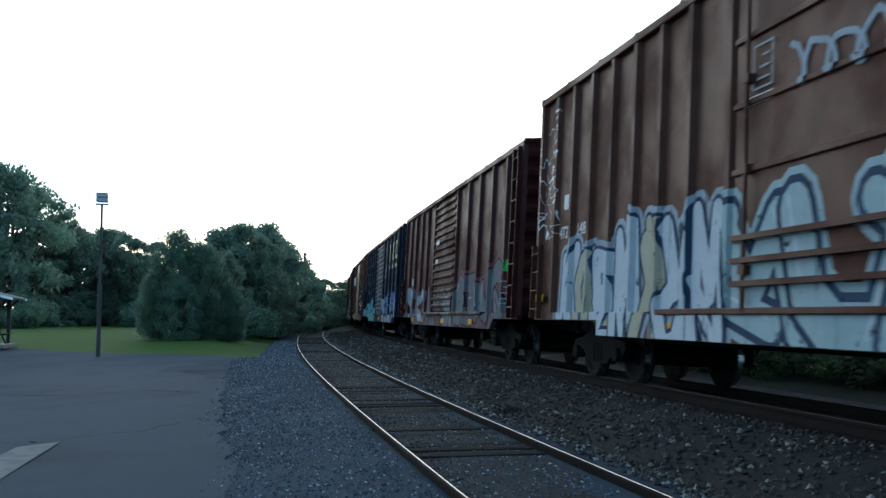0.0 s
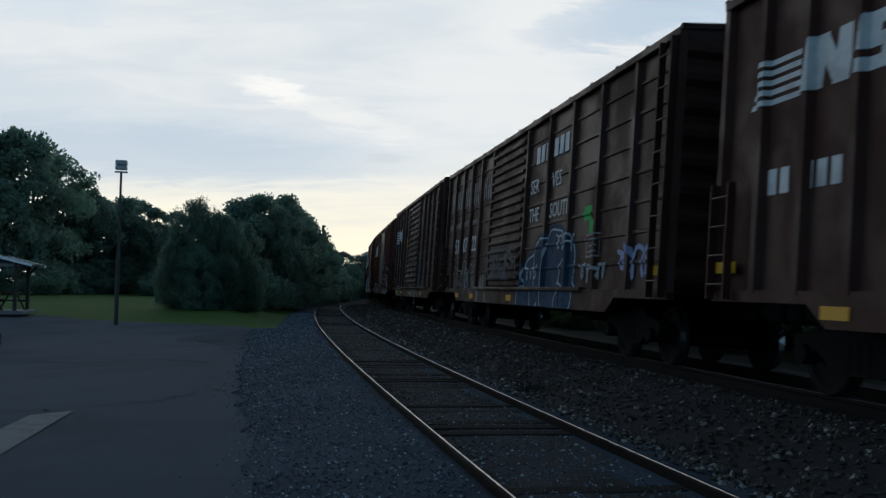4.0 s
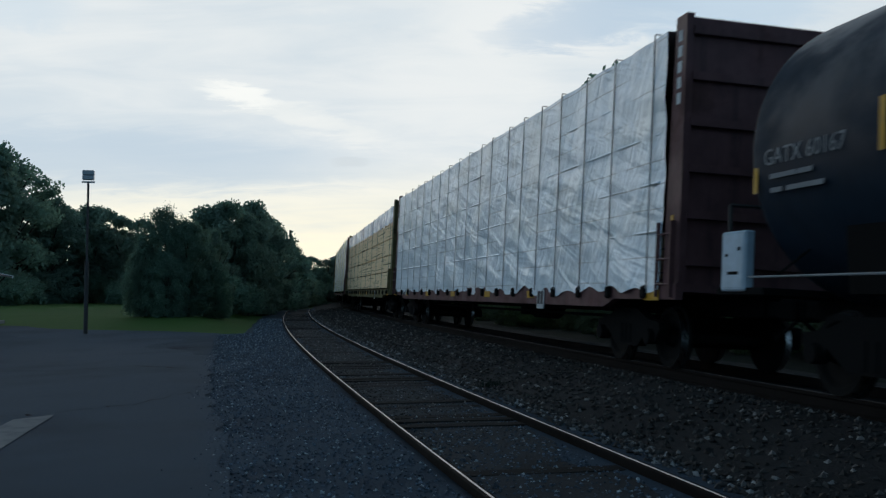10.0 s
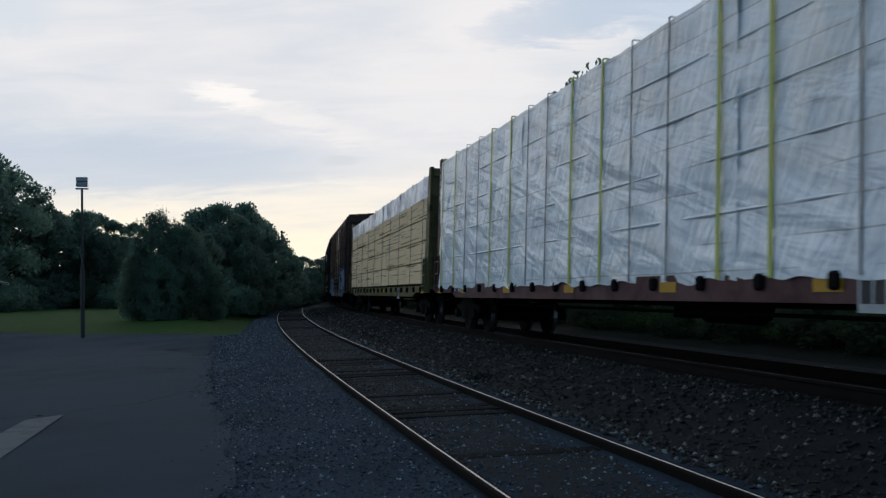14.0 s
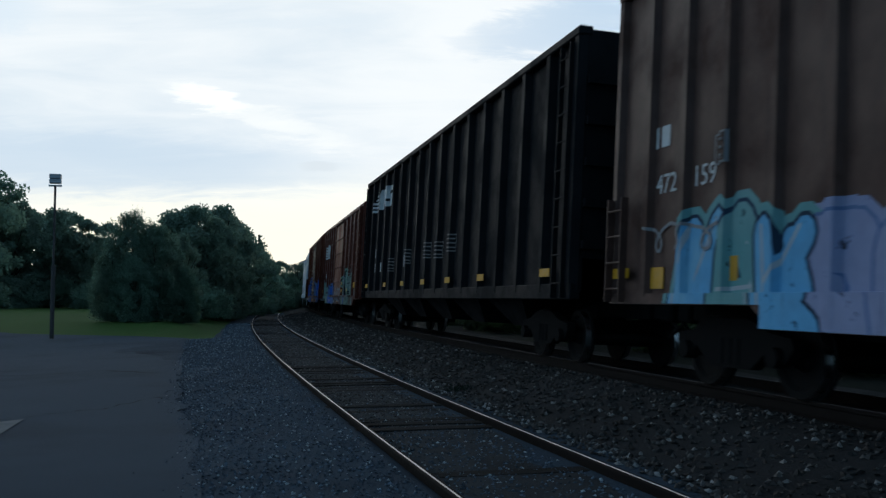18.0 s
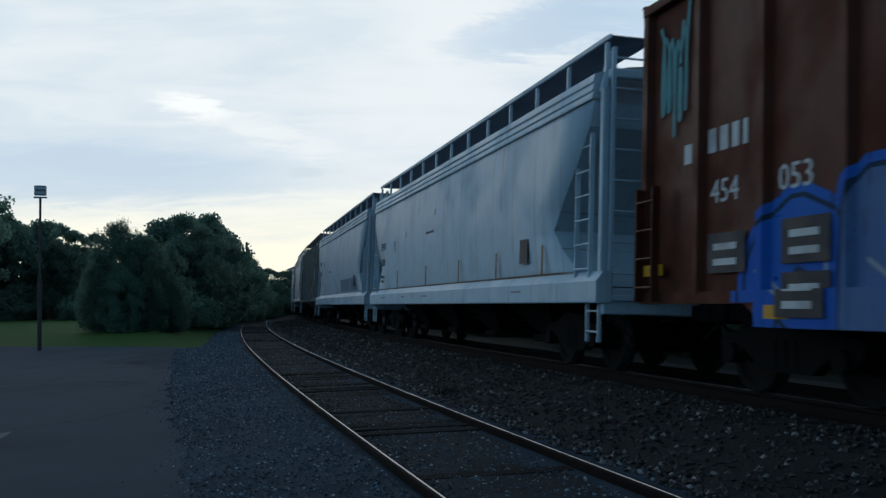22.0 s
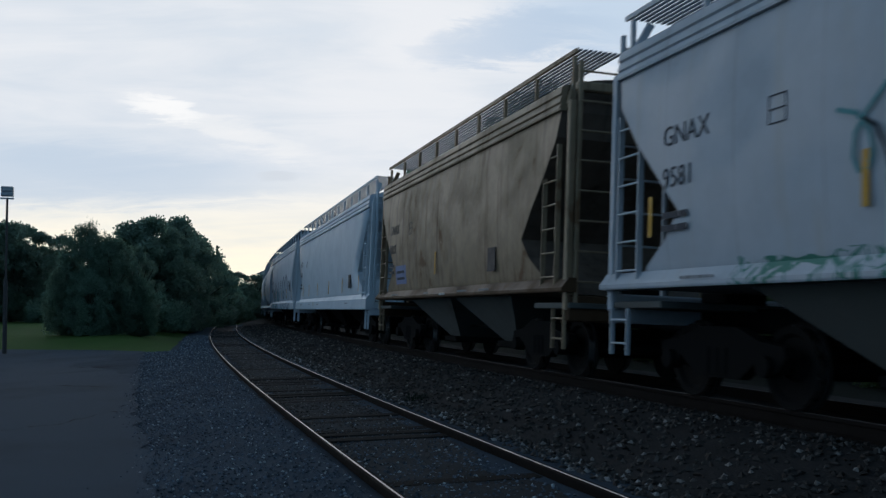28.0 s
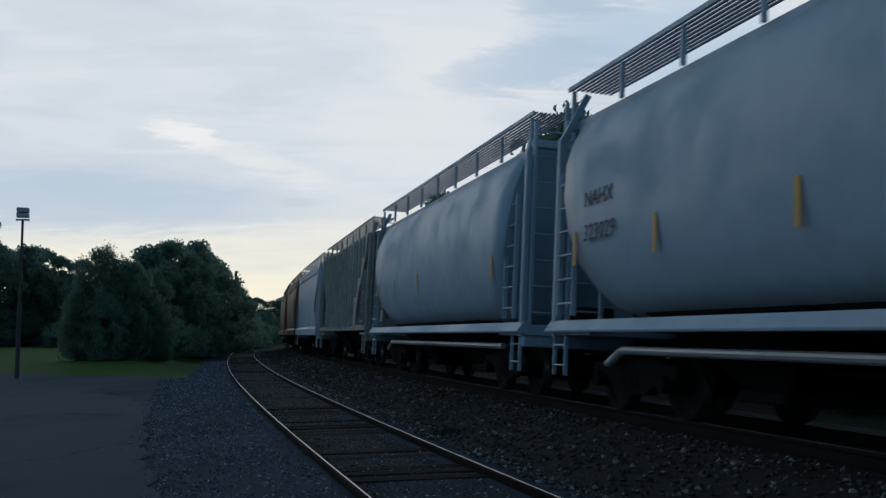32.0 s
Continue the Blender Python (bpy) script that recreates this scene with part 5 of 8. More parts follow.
def boxcar(half, high, coat, door_coat, label, door=(6.2, 9.6), door_style="ribbed", hoops=False, posts=6, drop=2.0, plug=False, roof_coat=None, tags=(), sill=0.70, ladders=True):
    """half: half the body's length; door: its two edges in metres from the rear end; hoops: raised horizontal seams between the posts."""
    car = new("boxcar")
    high += 0.20
    roof_coat = roof_coat or coat
    eave, side, full = high - 0.16, 1.40, 2 * half
    # side walls with their seams
    seams = [1.02 + (eave - 1.02) * k / 8 for k in range(1, 8)]
    for sy in (-1, 1):
        prof = [(side, 1.02)]
        if hoops:
            for q in seams:
                prof += [(side, q - 0.035), (side + 0.028, q - 0.02), (side + 0.028, q + 0.02), (side, q + 0.035)]
        prof += [(side, eave), (side - 0.10, eave), (side - 0.10, 1.02)]
        bm = bmesh.new()
        prism(bm, [(sy * a, b) for a, b in prof], "x", -half + 0.02, half - 0.02)
        part("side_wall", bm, coat, car)
        # side sill, deeper between the trucks
        bm = bmesh.new()
        low = [(-half, 1.06), (half, 1.06), (half, 0.93), (half - drop, 0.93), (half - drop - 0.35, sill), (-half + drop + 0.35, sill), (-half + drop, 0.93), (-half, 0.93)]
        prism(bm, low, "y", min(sy * 1.37, sy * 1.475), max(sy * 1.37, sy * 1.475))
        part("side_sill", bm, coat, car)
        bm = bmesh.new()
        box(bm, -half, half, min(sy * 1.36, sy * 1.50), max(sy * 1.36, sy * 1.50), eave - 0.10, eave, 0.012)
        part("roof_rail", bm, roof_coat, car)
        # posts
        spots = [half - 0.06 - i * (door[0] - 0.30) / posts for i in range(posts)] + [half - door[0] + 0.10, half - door[1] - 0.10] + [-half + 0.06 + i * (full - door[1] - 0.30) / posts for i in range(posts)]
        for x in spots:
            bm = bmesh.new()
            prism(bm, [(x - 0.10, sy * side), (x - 0.055, sy * (side + 0.085)), (x + 0.055, sy * (side + 0.085)), (x + 0.10, sy * side)], "z", 1.02, eave - 0.08)
            part("side_post", bm, coat, car)
        # door
        xa, xb = half - door[1] + 0.06, half - door[0] - 0.06
        y0, y1 = sorted((sy * (side + 0.015), sy * (side + 0.06)))
        bm = bmesh.new()
        if door_style == "ribbed":
            n, prof = 15, [(side + 0.01, 1.10)]
            for k in range(n):
                q = 1.14 + (eave - 0.26 - 1.14) * k / n
                d = (eave - 0.26 - 1.14) / n
                prof += [(side + 0.05, q), (side + 0.05, q + d * 0.45), (side + 0.115, q + d * 0.62), (side + 0.115, q + d * 0.85)]
            prof += [(side + 0.05, eave - 0.22), (side + 0.01, eave - 0.22)]
            prism(bm, [(sy * a, b) for a, b in prof], "x", xa, xb)
        else:
            box(bm, xa, xb, y0, y1, 1.10, eave - 0.2, 0.01)
        leaf = part("sliding_door" if not plug else "plug_door", bm, door_coat, car)
        if door_style != "ribbed":
            for k in range(1, 5):
                q = 1.10 + (eave - 1.30) * k / 5
                bm = bmesh.new()
                box(bm, xa, xb, min(sy * (side + 0.058), sy * (side + 0.10)), max(sy * (side + 0.058), sy * (side + 0.10)), q - 0.035, q + 0.035, 0.01)
                part("door_rib", bm, door_coat, leaf)
            if plug:
                for x in (xa + 0.35, (xa + xb) / 2, xb - 0.35):
                    bm = bmesh.new()
                    rod(bm, (x, sy * (side + 0.13), 1.05), (x, sy * (side + 0.13), eave - 0.3), 0.028, 6)
                    for q in (1.5, 2.6, 3.6):
                        box(bm, x - 0.06, x + 0.06, min(sy * (side + 0.05), sy * (side + 0.16)), max(sy * (side + 0.05), sy * (side + 0.16)), q - 0.05, q + 0.05)
                    part("lock_rod", bm, door_coat, leaf)
                for q in (1.35, 1.60, 1.85):
                    bm = bmesh.new()
                    box(bm, xa + 0.1, xb - 0.1, min(sy * (side + 0.10), sy * (side + 0.17)), max(sy * (side + 0.10), sy * (side + 0.17)), q - 0.03, q + 0.03)
                    part("operating_bar", bm, door_coat, leaf)
        bm = bmesh.new()
        box(bm, -half + (full - door[1]) * 0.45, half - door[0] * 0.75, min(sy * 1.40, sy * 1.54), max(sy * 1.40, sy * 1.54), 1.02, 1.09, 0.01)
        part("door_track", bm, coat, car)
        if ladders:
            for x, z1 in ((half - 0.28, 2.3), (-half + 0.28, eave - 0.1)):
                ladder(car, x, sy * 1.49, 0.95, z1, 4 if z1 < 3 else 8, coat, 0.40, 0.10)
    # ends with rolled ridges
    for sx in (-1, 1):
        prof, n = [(half - 0.10, 1.02)], 9
        for k in range(n):
            q = 1.06 + (eave - 1.12) * k / n
            d = (eave - 1.12) / n
            prof += [(half - 0.01, q + d * 0.1), (half + 0.055, q + d * 0.35), (half + 0.055, q + d * 0.6), (half - 0.01, q + d * 0.85)]
        prof += [(half - 0.01, eave), (half - 0.10, eave)]
        bm = bmesh.new()
        prism(bm, [(sx * a, b) for a, b in prof], "y", -side, side)
        part("end_wall", bm, coat, car)
        bm = bmesh.new()
        prism(bm, [(-side, eave), (side, eave), (side, eave + 0.03), (0, high), (-side, eave + 0.03)], "x", min(sx * half, sx * (half - 0.06)), max(sx * half, sx * (half - 0.06)))
        part("gable", bm, coat, car)
    # roof with cross seams
    bm = bmesh.new()
    prism(bm, [(-1.48, eave - 0.02), (-1.48, eave + 0.03), (0, high + 0.01), (1.48, eave + 0.03), (1.48, eave - 0.02), (0, high - 0.05)], "x", -half - 0.03, half + 0.03)
    n = 14
    for k in range(n + 1):
        x = -half + 2 * half * k / n
        prism(bm, [(-1.485, eave + 0.02), (-1.485, eave + 0.052), (0, high + 0.032), (1.485, eave + 0.052), (1.485, eave + 0.02), (0, high)], "x", x - 0.04, x + 0.04)
    part("roof", bm, roof_coat, car)
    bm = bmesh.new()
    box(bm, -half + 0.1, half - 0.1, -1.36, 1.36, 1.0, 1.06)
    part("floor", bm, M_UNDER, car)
    running_gear(car, half)
    ribs_ = [1.10 + (eave - 1.30) * k / 5 for k in range(1, 5)] if door_style != "ribbed" else []
    SKIN[car.name] = post_skin(side, spots, 1.062, 1.475, seams if hoops else (), (half - door[1] + 0.06, half - door[0] - 0.06), side + (0.118 if door_style == "ribbed" else 0.062), ribs_, side + 0.102, foot=sill + 0.006, ends=half - drop - 0.18)
    for k, u in enumerate((0.35, drop + 0.5, drop + 2.6, full * 0.5, full - drop - 2.4, full - 0.5)):
        share("reflector", REFLECTOR, car, pose(half - u, 1.479 if 0.35 < u < full - 0.5 else 1.49, (sill + 0.15) if drop < u < full - drop else 1.32), "yellow reflector plate")
    label_ = finish(car, label)
    return label_


def u_tags(half, *tags):
    """Graffiti given in metres from the rear end, turned to car space."""
    return [(s, half - b, half - a, z0, z1, f, g, l, k) for s, a, b, z0, z1, f, g, l, k in tags]


TRAIN = []


def couple(car, rear, half):
    TRAIN.append((car, rear - half))


def build_boxcars():
    br = (0.085, 0.040, 0.028)
    # tall plug-door car, heavily painted over
    h = 10.3
    c = paint("brown_paint_a", (0.072, 0.026, 0.016), tags=u_tags(h, ("tag", 0.0, 1.0, 2.4, 4.6, WHITE, 0, 0, 0.5)), seed=1)
    car = boxcar(h, 5.0, c, c, "brown plug-door boxcar covered in white and blue graffiti", (7.3, 13.3), "plug", False, 8, 3.1, True)
    lettering(car, "472", h - 1.10, 1.404, 2.35, 0.30, M_LETTER)
    lettering(car, "148", h - 1.97, 1.404, 2.35, 0.30, M_LETTER)
    stencil(car, h - 1.3, 1.404, 2.85, 0.26, (0.9, 0.9), M_LETTER)
    stencil(car, h - 7.6, 1.47, 3.3, 0.10, (3, 2), M_LETTER)
    stencil(car, h - 11.5, 1.47, 3.25, 0.09, (16,), M_LETTER)
    graffiti(car, h, 1.35, 7.1, 0.60, 2.45, 7, M_SPRAY_WHITE, M_SPRAY_CREAM, M_SPRAY_NAVY, 101, 0.15, 0.055, M_SPRAY_PALE, label="white and cream sprayed graffiti with navy outlines")
    graffiti(car, h, 6.9, 13.5, 0.62, 2.75, 4, M_SPRAY_AQUA, M_SPRAY_AQUA, M_SPRAY_NAVY, 105, 0.26, 0.09, M_SPRAY_AQUA, M_SPRAY_WHITE, "pale aqua sprayed graffiti with broad navy outlines")
    scribble(car, h, 8.5, 10.3, 3.1, 3.95, 4, M_SPRAY_PALE, 7, 0.035, "pale blue sprayed scribble on the door")
    framed(car, h, 7.75, 8.15, 3.45, 3.95, M_STENCIL)
    couple(car, -231.19, h)
    # red boxcar
    h = 8.35
    c = paint("red_oxide_paint", (0.038, 0.0075, 0.0065), tags=u_tags(h, ("letters", 0.0, 16.2, 0.5, 1.0, (0.085, 0.08, 0.08), (0.12, 0.11, 0.12), (0.04, 0.025, 0.025), 0.6), ("letters", 6.5, 9.8, 0.7, 1.7, (0.12, 0.12, 0.13), (0.08, 0.03, 0.03), (0.04, 0.02, 0.02), 0.7)), seed=2)
    car = boxcar(h, 4.5, c, c, "dark red boxcar with a ribbed sliding door and faded graffiti", (6.4, 9.7), "ribbed", False, 5, 2.1)
    stencil(car, h - 0.9, 1.404, 2.05, 0.24, (0.7, 0.7, -0.6, 0.7, 0.7), M_LETTER)
    stencil(car, h - 0.9, 1.404, 1.55, 0.30, (0.6, 0.6, 0.6, -0.4, 0.6, 0.6, 0.6), M_LETTER)
    stencil(car, h - 7.0, 1.52, 3.1, 0.12, (4,), M_LETTER)
    stencil(car, h - 7.0, 1.52, 2.55, 0.12, (3,), M_LETTER)
    graffiti(car, h, 0.3, 6.2, 0.95, 1.95, 7, M_SPRAY_GREY, M_SPRAY_PALE, M_SPRAY_PINK, 111, 0.11, 0.03, label="faded grey sprayed graffiti")
    graffiti(car, h, 9.8, 15.2, 0.80, 2.25, 4, M_SPRAY_GREY, M_SPRAY_GREY, M_SPRAY_BLACK, 114, 0.27, 0.04, M_SPRAY_PINK, M_SPRAY_PALE, "grey sprayed bubble graffiti over a dull pink cloud")
    patch(car, h, 15.35, 15.62, 1.95, 2.2, M_SPRAY_LIME, "paint_square", "bright green painted square")
    framed(car, h, 15.2, 16.0, 1.25, 1.75, M_STENCIL)
    couple(car, -213.27, h)
    # blue-green boxcar
    h = 8.35
    c = paint("blue_green_paint", (0.009, 0.015, 0.025), wear=(0.022, 0.022, 0.024), spec=0.06, streak=(0.02, 0.02, 0.022), tags=u_tags(h, ("letters", 0.0, 5.4, 0.5, 1.25, (0.20, 0.38, 0.37), (0.32, 0.46, 0.46), TEAL, 0.9), ("letters", 9.6, 15.0, 0.5, 0.95, (0.11, 0.15, 0.2), (0.05, 0.07, 0.11), (0.02, 0.03, 0.05), 0.6)), seed=3)
    d = paint("grey_blue_door", (0.062, 0.081, 0.099), wear=(0.06, 0.05, 0.045), seed=3.5)
    car = boxcar(h, 4.47, c, d, "dark blue boxcar with a grey ribbed door and teal graffiti", (6.5, 9.45), "ribbed", True, 5, 2.3)
    M_FADED = surface("faded_yellow_lettering", (0.40, 0.36, 0.22), 0.7, 0, 8, 0.3)
    for i, u in enumerate((11.7, 12.9, 14.0)):
        bm = bmesh.new()
        x = h - u
        prism(bm, [(x, 3.35), (x - 0.55, 3.35), (x - 0.55, 3.5), (x - 0.2, 3.5), (x - 0.2, 3.95), (x - 0.55, 3.95), (x - 0.55, 4.1), (x, 4.1)], "y", 1.432, 1.437)
        box(bm, x - 0.6, x, 1.432, 1.437, 3.0, 3.14)
        part("emblem", bm, M_FADED, car, "faded pale block emblem")
    stencil(car, h - 0.7, 1.404, 2.55, 0.28, (0.7, 0.7, -0.5, 0.7, 0.7), M_LETTER)
    stencil(car, h - 0.7, 1.404, 2.05, 0.28, (0.6, 0.6, -0.5, 0.6, 0.6, -0.5, 0.6), M_LETTER)
    graffiti(car, h, 0.2, 5.8, 0.62, 1.85, 5, M_SPRAY_TEAL, M_SPRAY_TEAL, M_SPRAY_NAVY, 121, 0.17, 0.03, label="faded teal sprayed graffiti")
    graffiti(car, h, 9.7, 15.2, 0.66, 2.2, 6, M_SPRAY_PALE, M_SPRAY_DULLBLUE, M_SPRAY_NAVY, 124, 0.15, 0.04, label="dull blue-white sprayed graffiti")
    scribble(car, h, 10.0, 10.8, 2.6, 3.2, 2, M_SPRAY_PALE, 9, 0.05)
    patch(car, h, 15.55, 15.75, 1.15, 2.35, M_YELLOW, "reflector", "upright yellow painted bar")
    couple(car, -195.42, h)
    # brown boxcar, smooth pale door
    h = 7.65
    c = paint("brown_paint_d", (0.048, 0.018, 0.012), tags=u_tags(h, ("tag", 9, 13, 1.2, 2.4, WHITE, 0, 0, 0.4)), seed=4)
    d = paint("pale_brown_door", (0.085, 0.046, 0.036), seed=4.4)
    car = boxcar(h, 4.48, c, d, "weathered brown boxcar with a pale smooth door", (4.6, 8.0), "smooth", False, 5, 2.0)
    striped_emblem(car, h - 0.6, 3.1, 2.6, 0.55, M_LETTER)
    stencil(car, h - 0.8, 1.404, 2.1, 0.28, (0.6, 0.6, 0.6, -0.4, 0.6, 0.6, 0.6), M_LETTER)
    couple(car, -179.05, h)
    # brown boxcar with the slogan
    h = 8.85
    c = paint("brown_paint_f", (0.036, 0.015, 0.01), worn=0.5, tags=u_tags(h, ("tag", 1.5, 5.0, 0.9, 1.8, (0.14, 0.12, 0.11), 0, 0, 0.6), ("letters", 5.2, 6.3, 0.5, 1.3, (0.14, 0.13, 0.12), (0.05, 0.03, 0.02), (0.04, 0.02, 0.015), 0.5)), seed=5)
    car = boxcar(h, 4.55, c, c, "old brown boxcar with horizontal seams and faded white lettering", (6.45, 9.65), "ribbed", True, 5, 2.05)
    for i, u in enumerate((0.55, 1.46, 1.99, 2.69, 3.22, 3.92, 4.45, 5.20, 5.72)):
        bm = bmesh.new()
        x, w = h - u, 0.10
        for a, b, c, d in ((0, w, 3.36, 3.94), (0.24, 0.24 + w, 3.36 + 0.05 * (i % 2), 3.94)):
            box(bm, x - b, x - a, 1.43, 1.434, c, d)
        part("emblem", bm, M_FAINT, car, "faded white upright bars")
    for words, u, size in (("GIVE", 0.45, 0.20), ("A GREEN", 1.44, 0.20), ("LIGHT TO", 2.68, 0.19), ("INNOVATIONS", 3.90, 0.145)):
        lettering(car, words, h - u, 1.431, 2.84, size, M_FAINT)
    for words, u in (("53", 1.50), ("07", 2.76), ("22", 3.99)):
        lettering(car, words, h - u, 1.431, 2.08, 0.60, M_LETTER)
    stencil(car, h - 10.4, 1.431, 3.65, 0.36, (0.7, 0.7, 0.7, -0.4, 0.7, 0.7, 0.7), M_LETTER)
    for words, u, z in (("SER", 10.05, 3.05), ("VES", 11.65, 3.05), ("THE", 10.05, 2.45), ("SOUTH", 11.60, 2.45)):
        lettering(car, words, h - u, 1.431, z, 0.42, M_LETTER)
    graffiti(car, h, 9.75, 13.5, 0.62, 2.2, 4, M_SPRAY_NAVY, M_SPRAY_NAVY, M_SPRAY_WHITE, 134, 0.27, 0.035, M_SPRAY_NAVY, label="navy sprayed bubble graffiti with thin white outlines")
    scribble(car, h, 12.2, 13.3, 1.7, 2.15, 4, M_SPRAY_WHITE, 11, 0.02, "thin white sprayed scribble")
    scribble(car, h, 10.0, 10.9, 1.15, 1.6, 3, M_SPRAY_WHITE, 12, 0.02, "thin white sprayed scribble")
    graffiti(car, h, 6.65, 9.4, 1.35, 2.05, 6, None, None, M_SPRAY_GREY, 135, 0.01, 0.022, label="faded grey outline graffiti on the door")
    scribble(car, h, 13.75, 15.1, 1.15, 1.55, 5, M_SPRAY_PALE, 13, 0.03)
    scribble(car, h, 15.6, 16.9, 1.2, 1.8, 3, M_SPRAY_LILAC, 14, 0.04)
    scribble(car, h, 2.0, 4.6, 0.95, 1.9, 5, M_FAINT, 15, 0.022)
    patch(car, h, 13.75, 14.15, 2.25, 2.5, M_SPRAY_LIME, "paint_square", "bright green painted square")
    patch(car, h, 14.05, 14.35, 2.02, 2.25, M_SPRAY_LIME, "paint_square", "bright green painted square")
    framed(car, h, 14.0, 14.7, 1.6, 2.0, M_STENCIL)
    couple(car, -160.12, h)
    # brown boxcar with seams and ribbed door
    h = 7.95
    c = paint("brown_paint_g", (0.040, 0.018, 0.012), tags=u_tags(h, ("tag", 2.2, 4.0, 0.6, 1.2, WHITE, 0, 0, 0.3), ("letters", 6.2, 10.8, 0.6, 0.93, (0.10, 0.11, 0.10), (0.06, 0.045, 0.04), br, 0.4)), seed=6)
    car = boxcar(h, 4.63, c, paint("brown_door_g", (0.034, 0.02, 0.015), seed=6.5), "brown boxcar with raised seams and a ribbed sliding door", (6.15, 9.6), "ribbed", True, 5, 1.95)
    striped_emblem(car, h - 0.95, 3.15, 2.6, 0.62, M_LETTER)
    lettering(car, "407", h - 1.70, 1.431, 2.06, 0.34, M_LETTER)
    lettering(car, "253", h - 2.75, 1.431, 2.06, 0.34, M_LETTER)
    stencil(car, h - 1.8, 1.431, 2.5, 0.22, (0.8, 0.8), M_LETTER)
    for u, z, w in ((7.6, 3.9, 5), (7.5, 3.3, 6), (6.7, 1.55, 5), (8.4, 1.6, 4), (8.5, 1.12, 2)):
        stencil(car, h - u, 1.52, z, 0.09, (w * 0.7,), M_STENCIL)
    share("reflector", TALL_REFLECTOR, car, pose(h - 6.0, 1.50, 3.0))
    patch(car, h, 9.98, 10.62, 1.28, 2.08, M_SPRAY_NAVY, "painted_patch", "dark blue sprayed block", layer=1)
    patch(car, h, 10.02, 10.40, 1.80, 2.02, M_SPRAY_FAINT_BLUE, "painted_patch", "dull blue sprayed block", layer=2)
    patch(car, h, 10.05, 10.38, 1.32, 1.55, M_SPRAY_FAINT_BLUE, "painted_patch", "dull blue sprayed block", layer=2)
    patch(car, h, 10.10, 10.45, 2.24, 2.44, M_SPRAY_GREY, "painted_patch", "grey sprayed block", -0.04, 2)
    for r, points in ((0.035, ((9.92, 2.12), (10.12, 2.20), (10.45, 2.24), (10.72, 2.25))), (0.04, ((10.55, 2.46), (10.68, 2.56))), (0.05, ((10.12, 1.06), (10.10, 1.26))), (0.05, ((10.46, 1.08), (10.48, 1.26))), (0.045, ((11.20, 2.26), (11.36, 2.06), (11.44, 1.80), (11.40, 1.55), (11.22, 1.40))), (0.06, ((11.20, 1.36), (11.18, 1.14))), (0.04, ((10.05, 0.90), (10.25, 0.82), (10.50, 0.88)))):
        skin("sprayed_stroke", car, stroke([(h - u, z) for u, z in points], r, 7), M_SPRAY_FAINT_TEAL, 3, None, "faint teal sprayed stroke")
    couple(car, -143.07, h)
    # brown boxcar with a dull smooth door
    h = 8.15
    c = paint("brown_paint_h", (0.068, 0.016, 0.009), tags=u_tags(h, ("letters", 9.8, 15.2, 0.66, 0.88, (0.11, 0.13, 0.15), br, br, 0.35), ("letters", 3.2, 6.2, 0.5, 0.95, (0.22, 0.21, 0.20), (0.12, 0.12, 0.14), br, 0.5)), seed=7)
    d = paint("grey_brown_door", (0.06, 0.04, 0.032), seed=7.7)
    car = boxcar(h, 4.5, c, d, "brown boxcar with a grey-brown smooth door and small tags", (6.1, 9.5), "smooth", False, 7, 2.2)
    striped_emblem(car, h - 0.9, 3.1, 2.5, 0.6, M_LETTER)
    stencil(car, h - 1.4, 1.404, 2.1, 0.28, (0.6, 0.6, -0.4, 0.6, 0.6), M_LETTER)
    graffiti(car, h, 3.2, 6.0, 0.75, 1.5, 4, M_SPRAY_PALE, M_SPRAY_GREY, M_SPRAY_BLACK, 201, 0.09, 0.03, label="small pale sprayed graffiti")
    for u, z0, z1, w in ((9.25, 2.25, 2.7, 0.007), (9.7, 1.95, 3.25, 0.008), (10.3, 1.95, 3.25, 0.009), (10.75, 1.95, 2.7, 0.012), (11.25, 2.0, 2.85, 0.012), (11.75, 2.15, 3.55, 0.014)):
        skin("paint_drip", car, stroke([(h - u - 0.06, z1), (h - u + 0.05, z1 * 0.55 + z0 * 0.45), (h - u + 0.03, z0 + 0.15), (h - u + 0.16, z0)], w, 6), M_SPRAY_PALE, 2, None, "thin pale drip of paint")
    skin("paint_drip", car, [[(h - 11.68, 2.95), (h - 11.72, 2.62), (h - 11.79, 2.85), (h - 11.77, 3.25)]], M_SPRAY_SKY, 3, None, "pale blue splash of paint")
    skin("paint_drip", car, [[(h - 10.25, 2.98), (h - 10.62, 3.02), (h - 10.52, 2.92), (h - 10.34, 2.92)]], M_SPRAY_SKY, 3, None, "pale blue splash of paint")
    for u0, u1, z0, z1, loops, coat, seed, r in ((9.45, 9.9, 1.22, 1.50, 3, M_SPRAY_PALE, 31, 0.012), (9.5, 9.8, 1.42, 1.85, 2, M_SPRAY_PALE, 37, 0.009), (10.9, 11.65, 1.30, 1.62, 5, M_SPRAY_WHITE, 32, 0.012), (11.0, 11.6, 1.05, 1.40, 4, M_SPRAY_PALE, 38, 0.010), (12.0, 12.8, 1.35, 1.80, 5, M_SPRAY_WHITE, 33, 0.013), (12.0, 12.6, 1.15, 1.50, 4, M_SPRAY_PALE, 39, 0.010), (12.2, 12.6, 1.95, 2.15, 2, M_SPRAY_GREY, 34, 0.011), (13.15, 14.0, 1.98, 2.14, 5, M_SPRAY_PALE, 35, 0.014), (13.2, 13.9, 1.86, 2.18, 3, M_SPRAY_GREY, 40, 0.014)):
        scribble(car, h, u0, u1, z0, z1, loops, coat, seed, r)
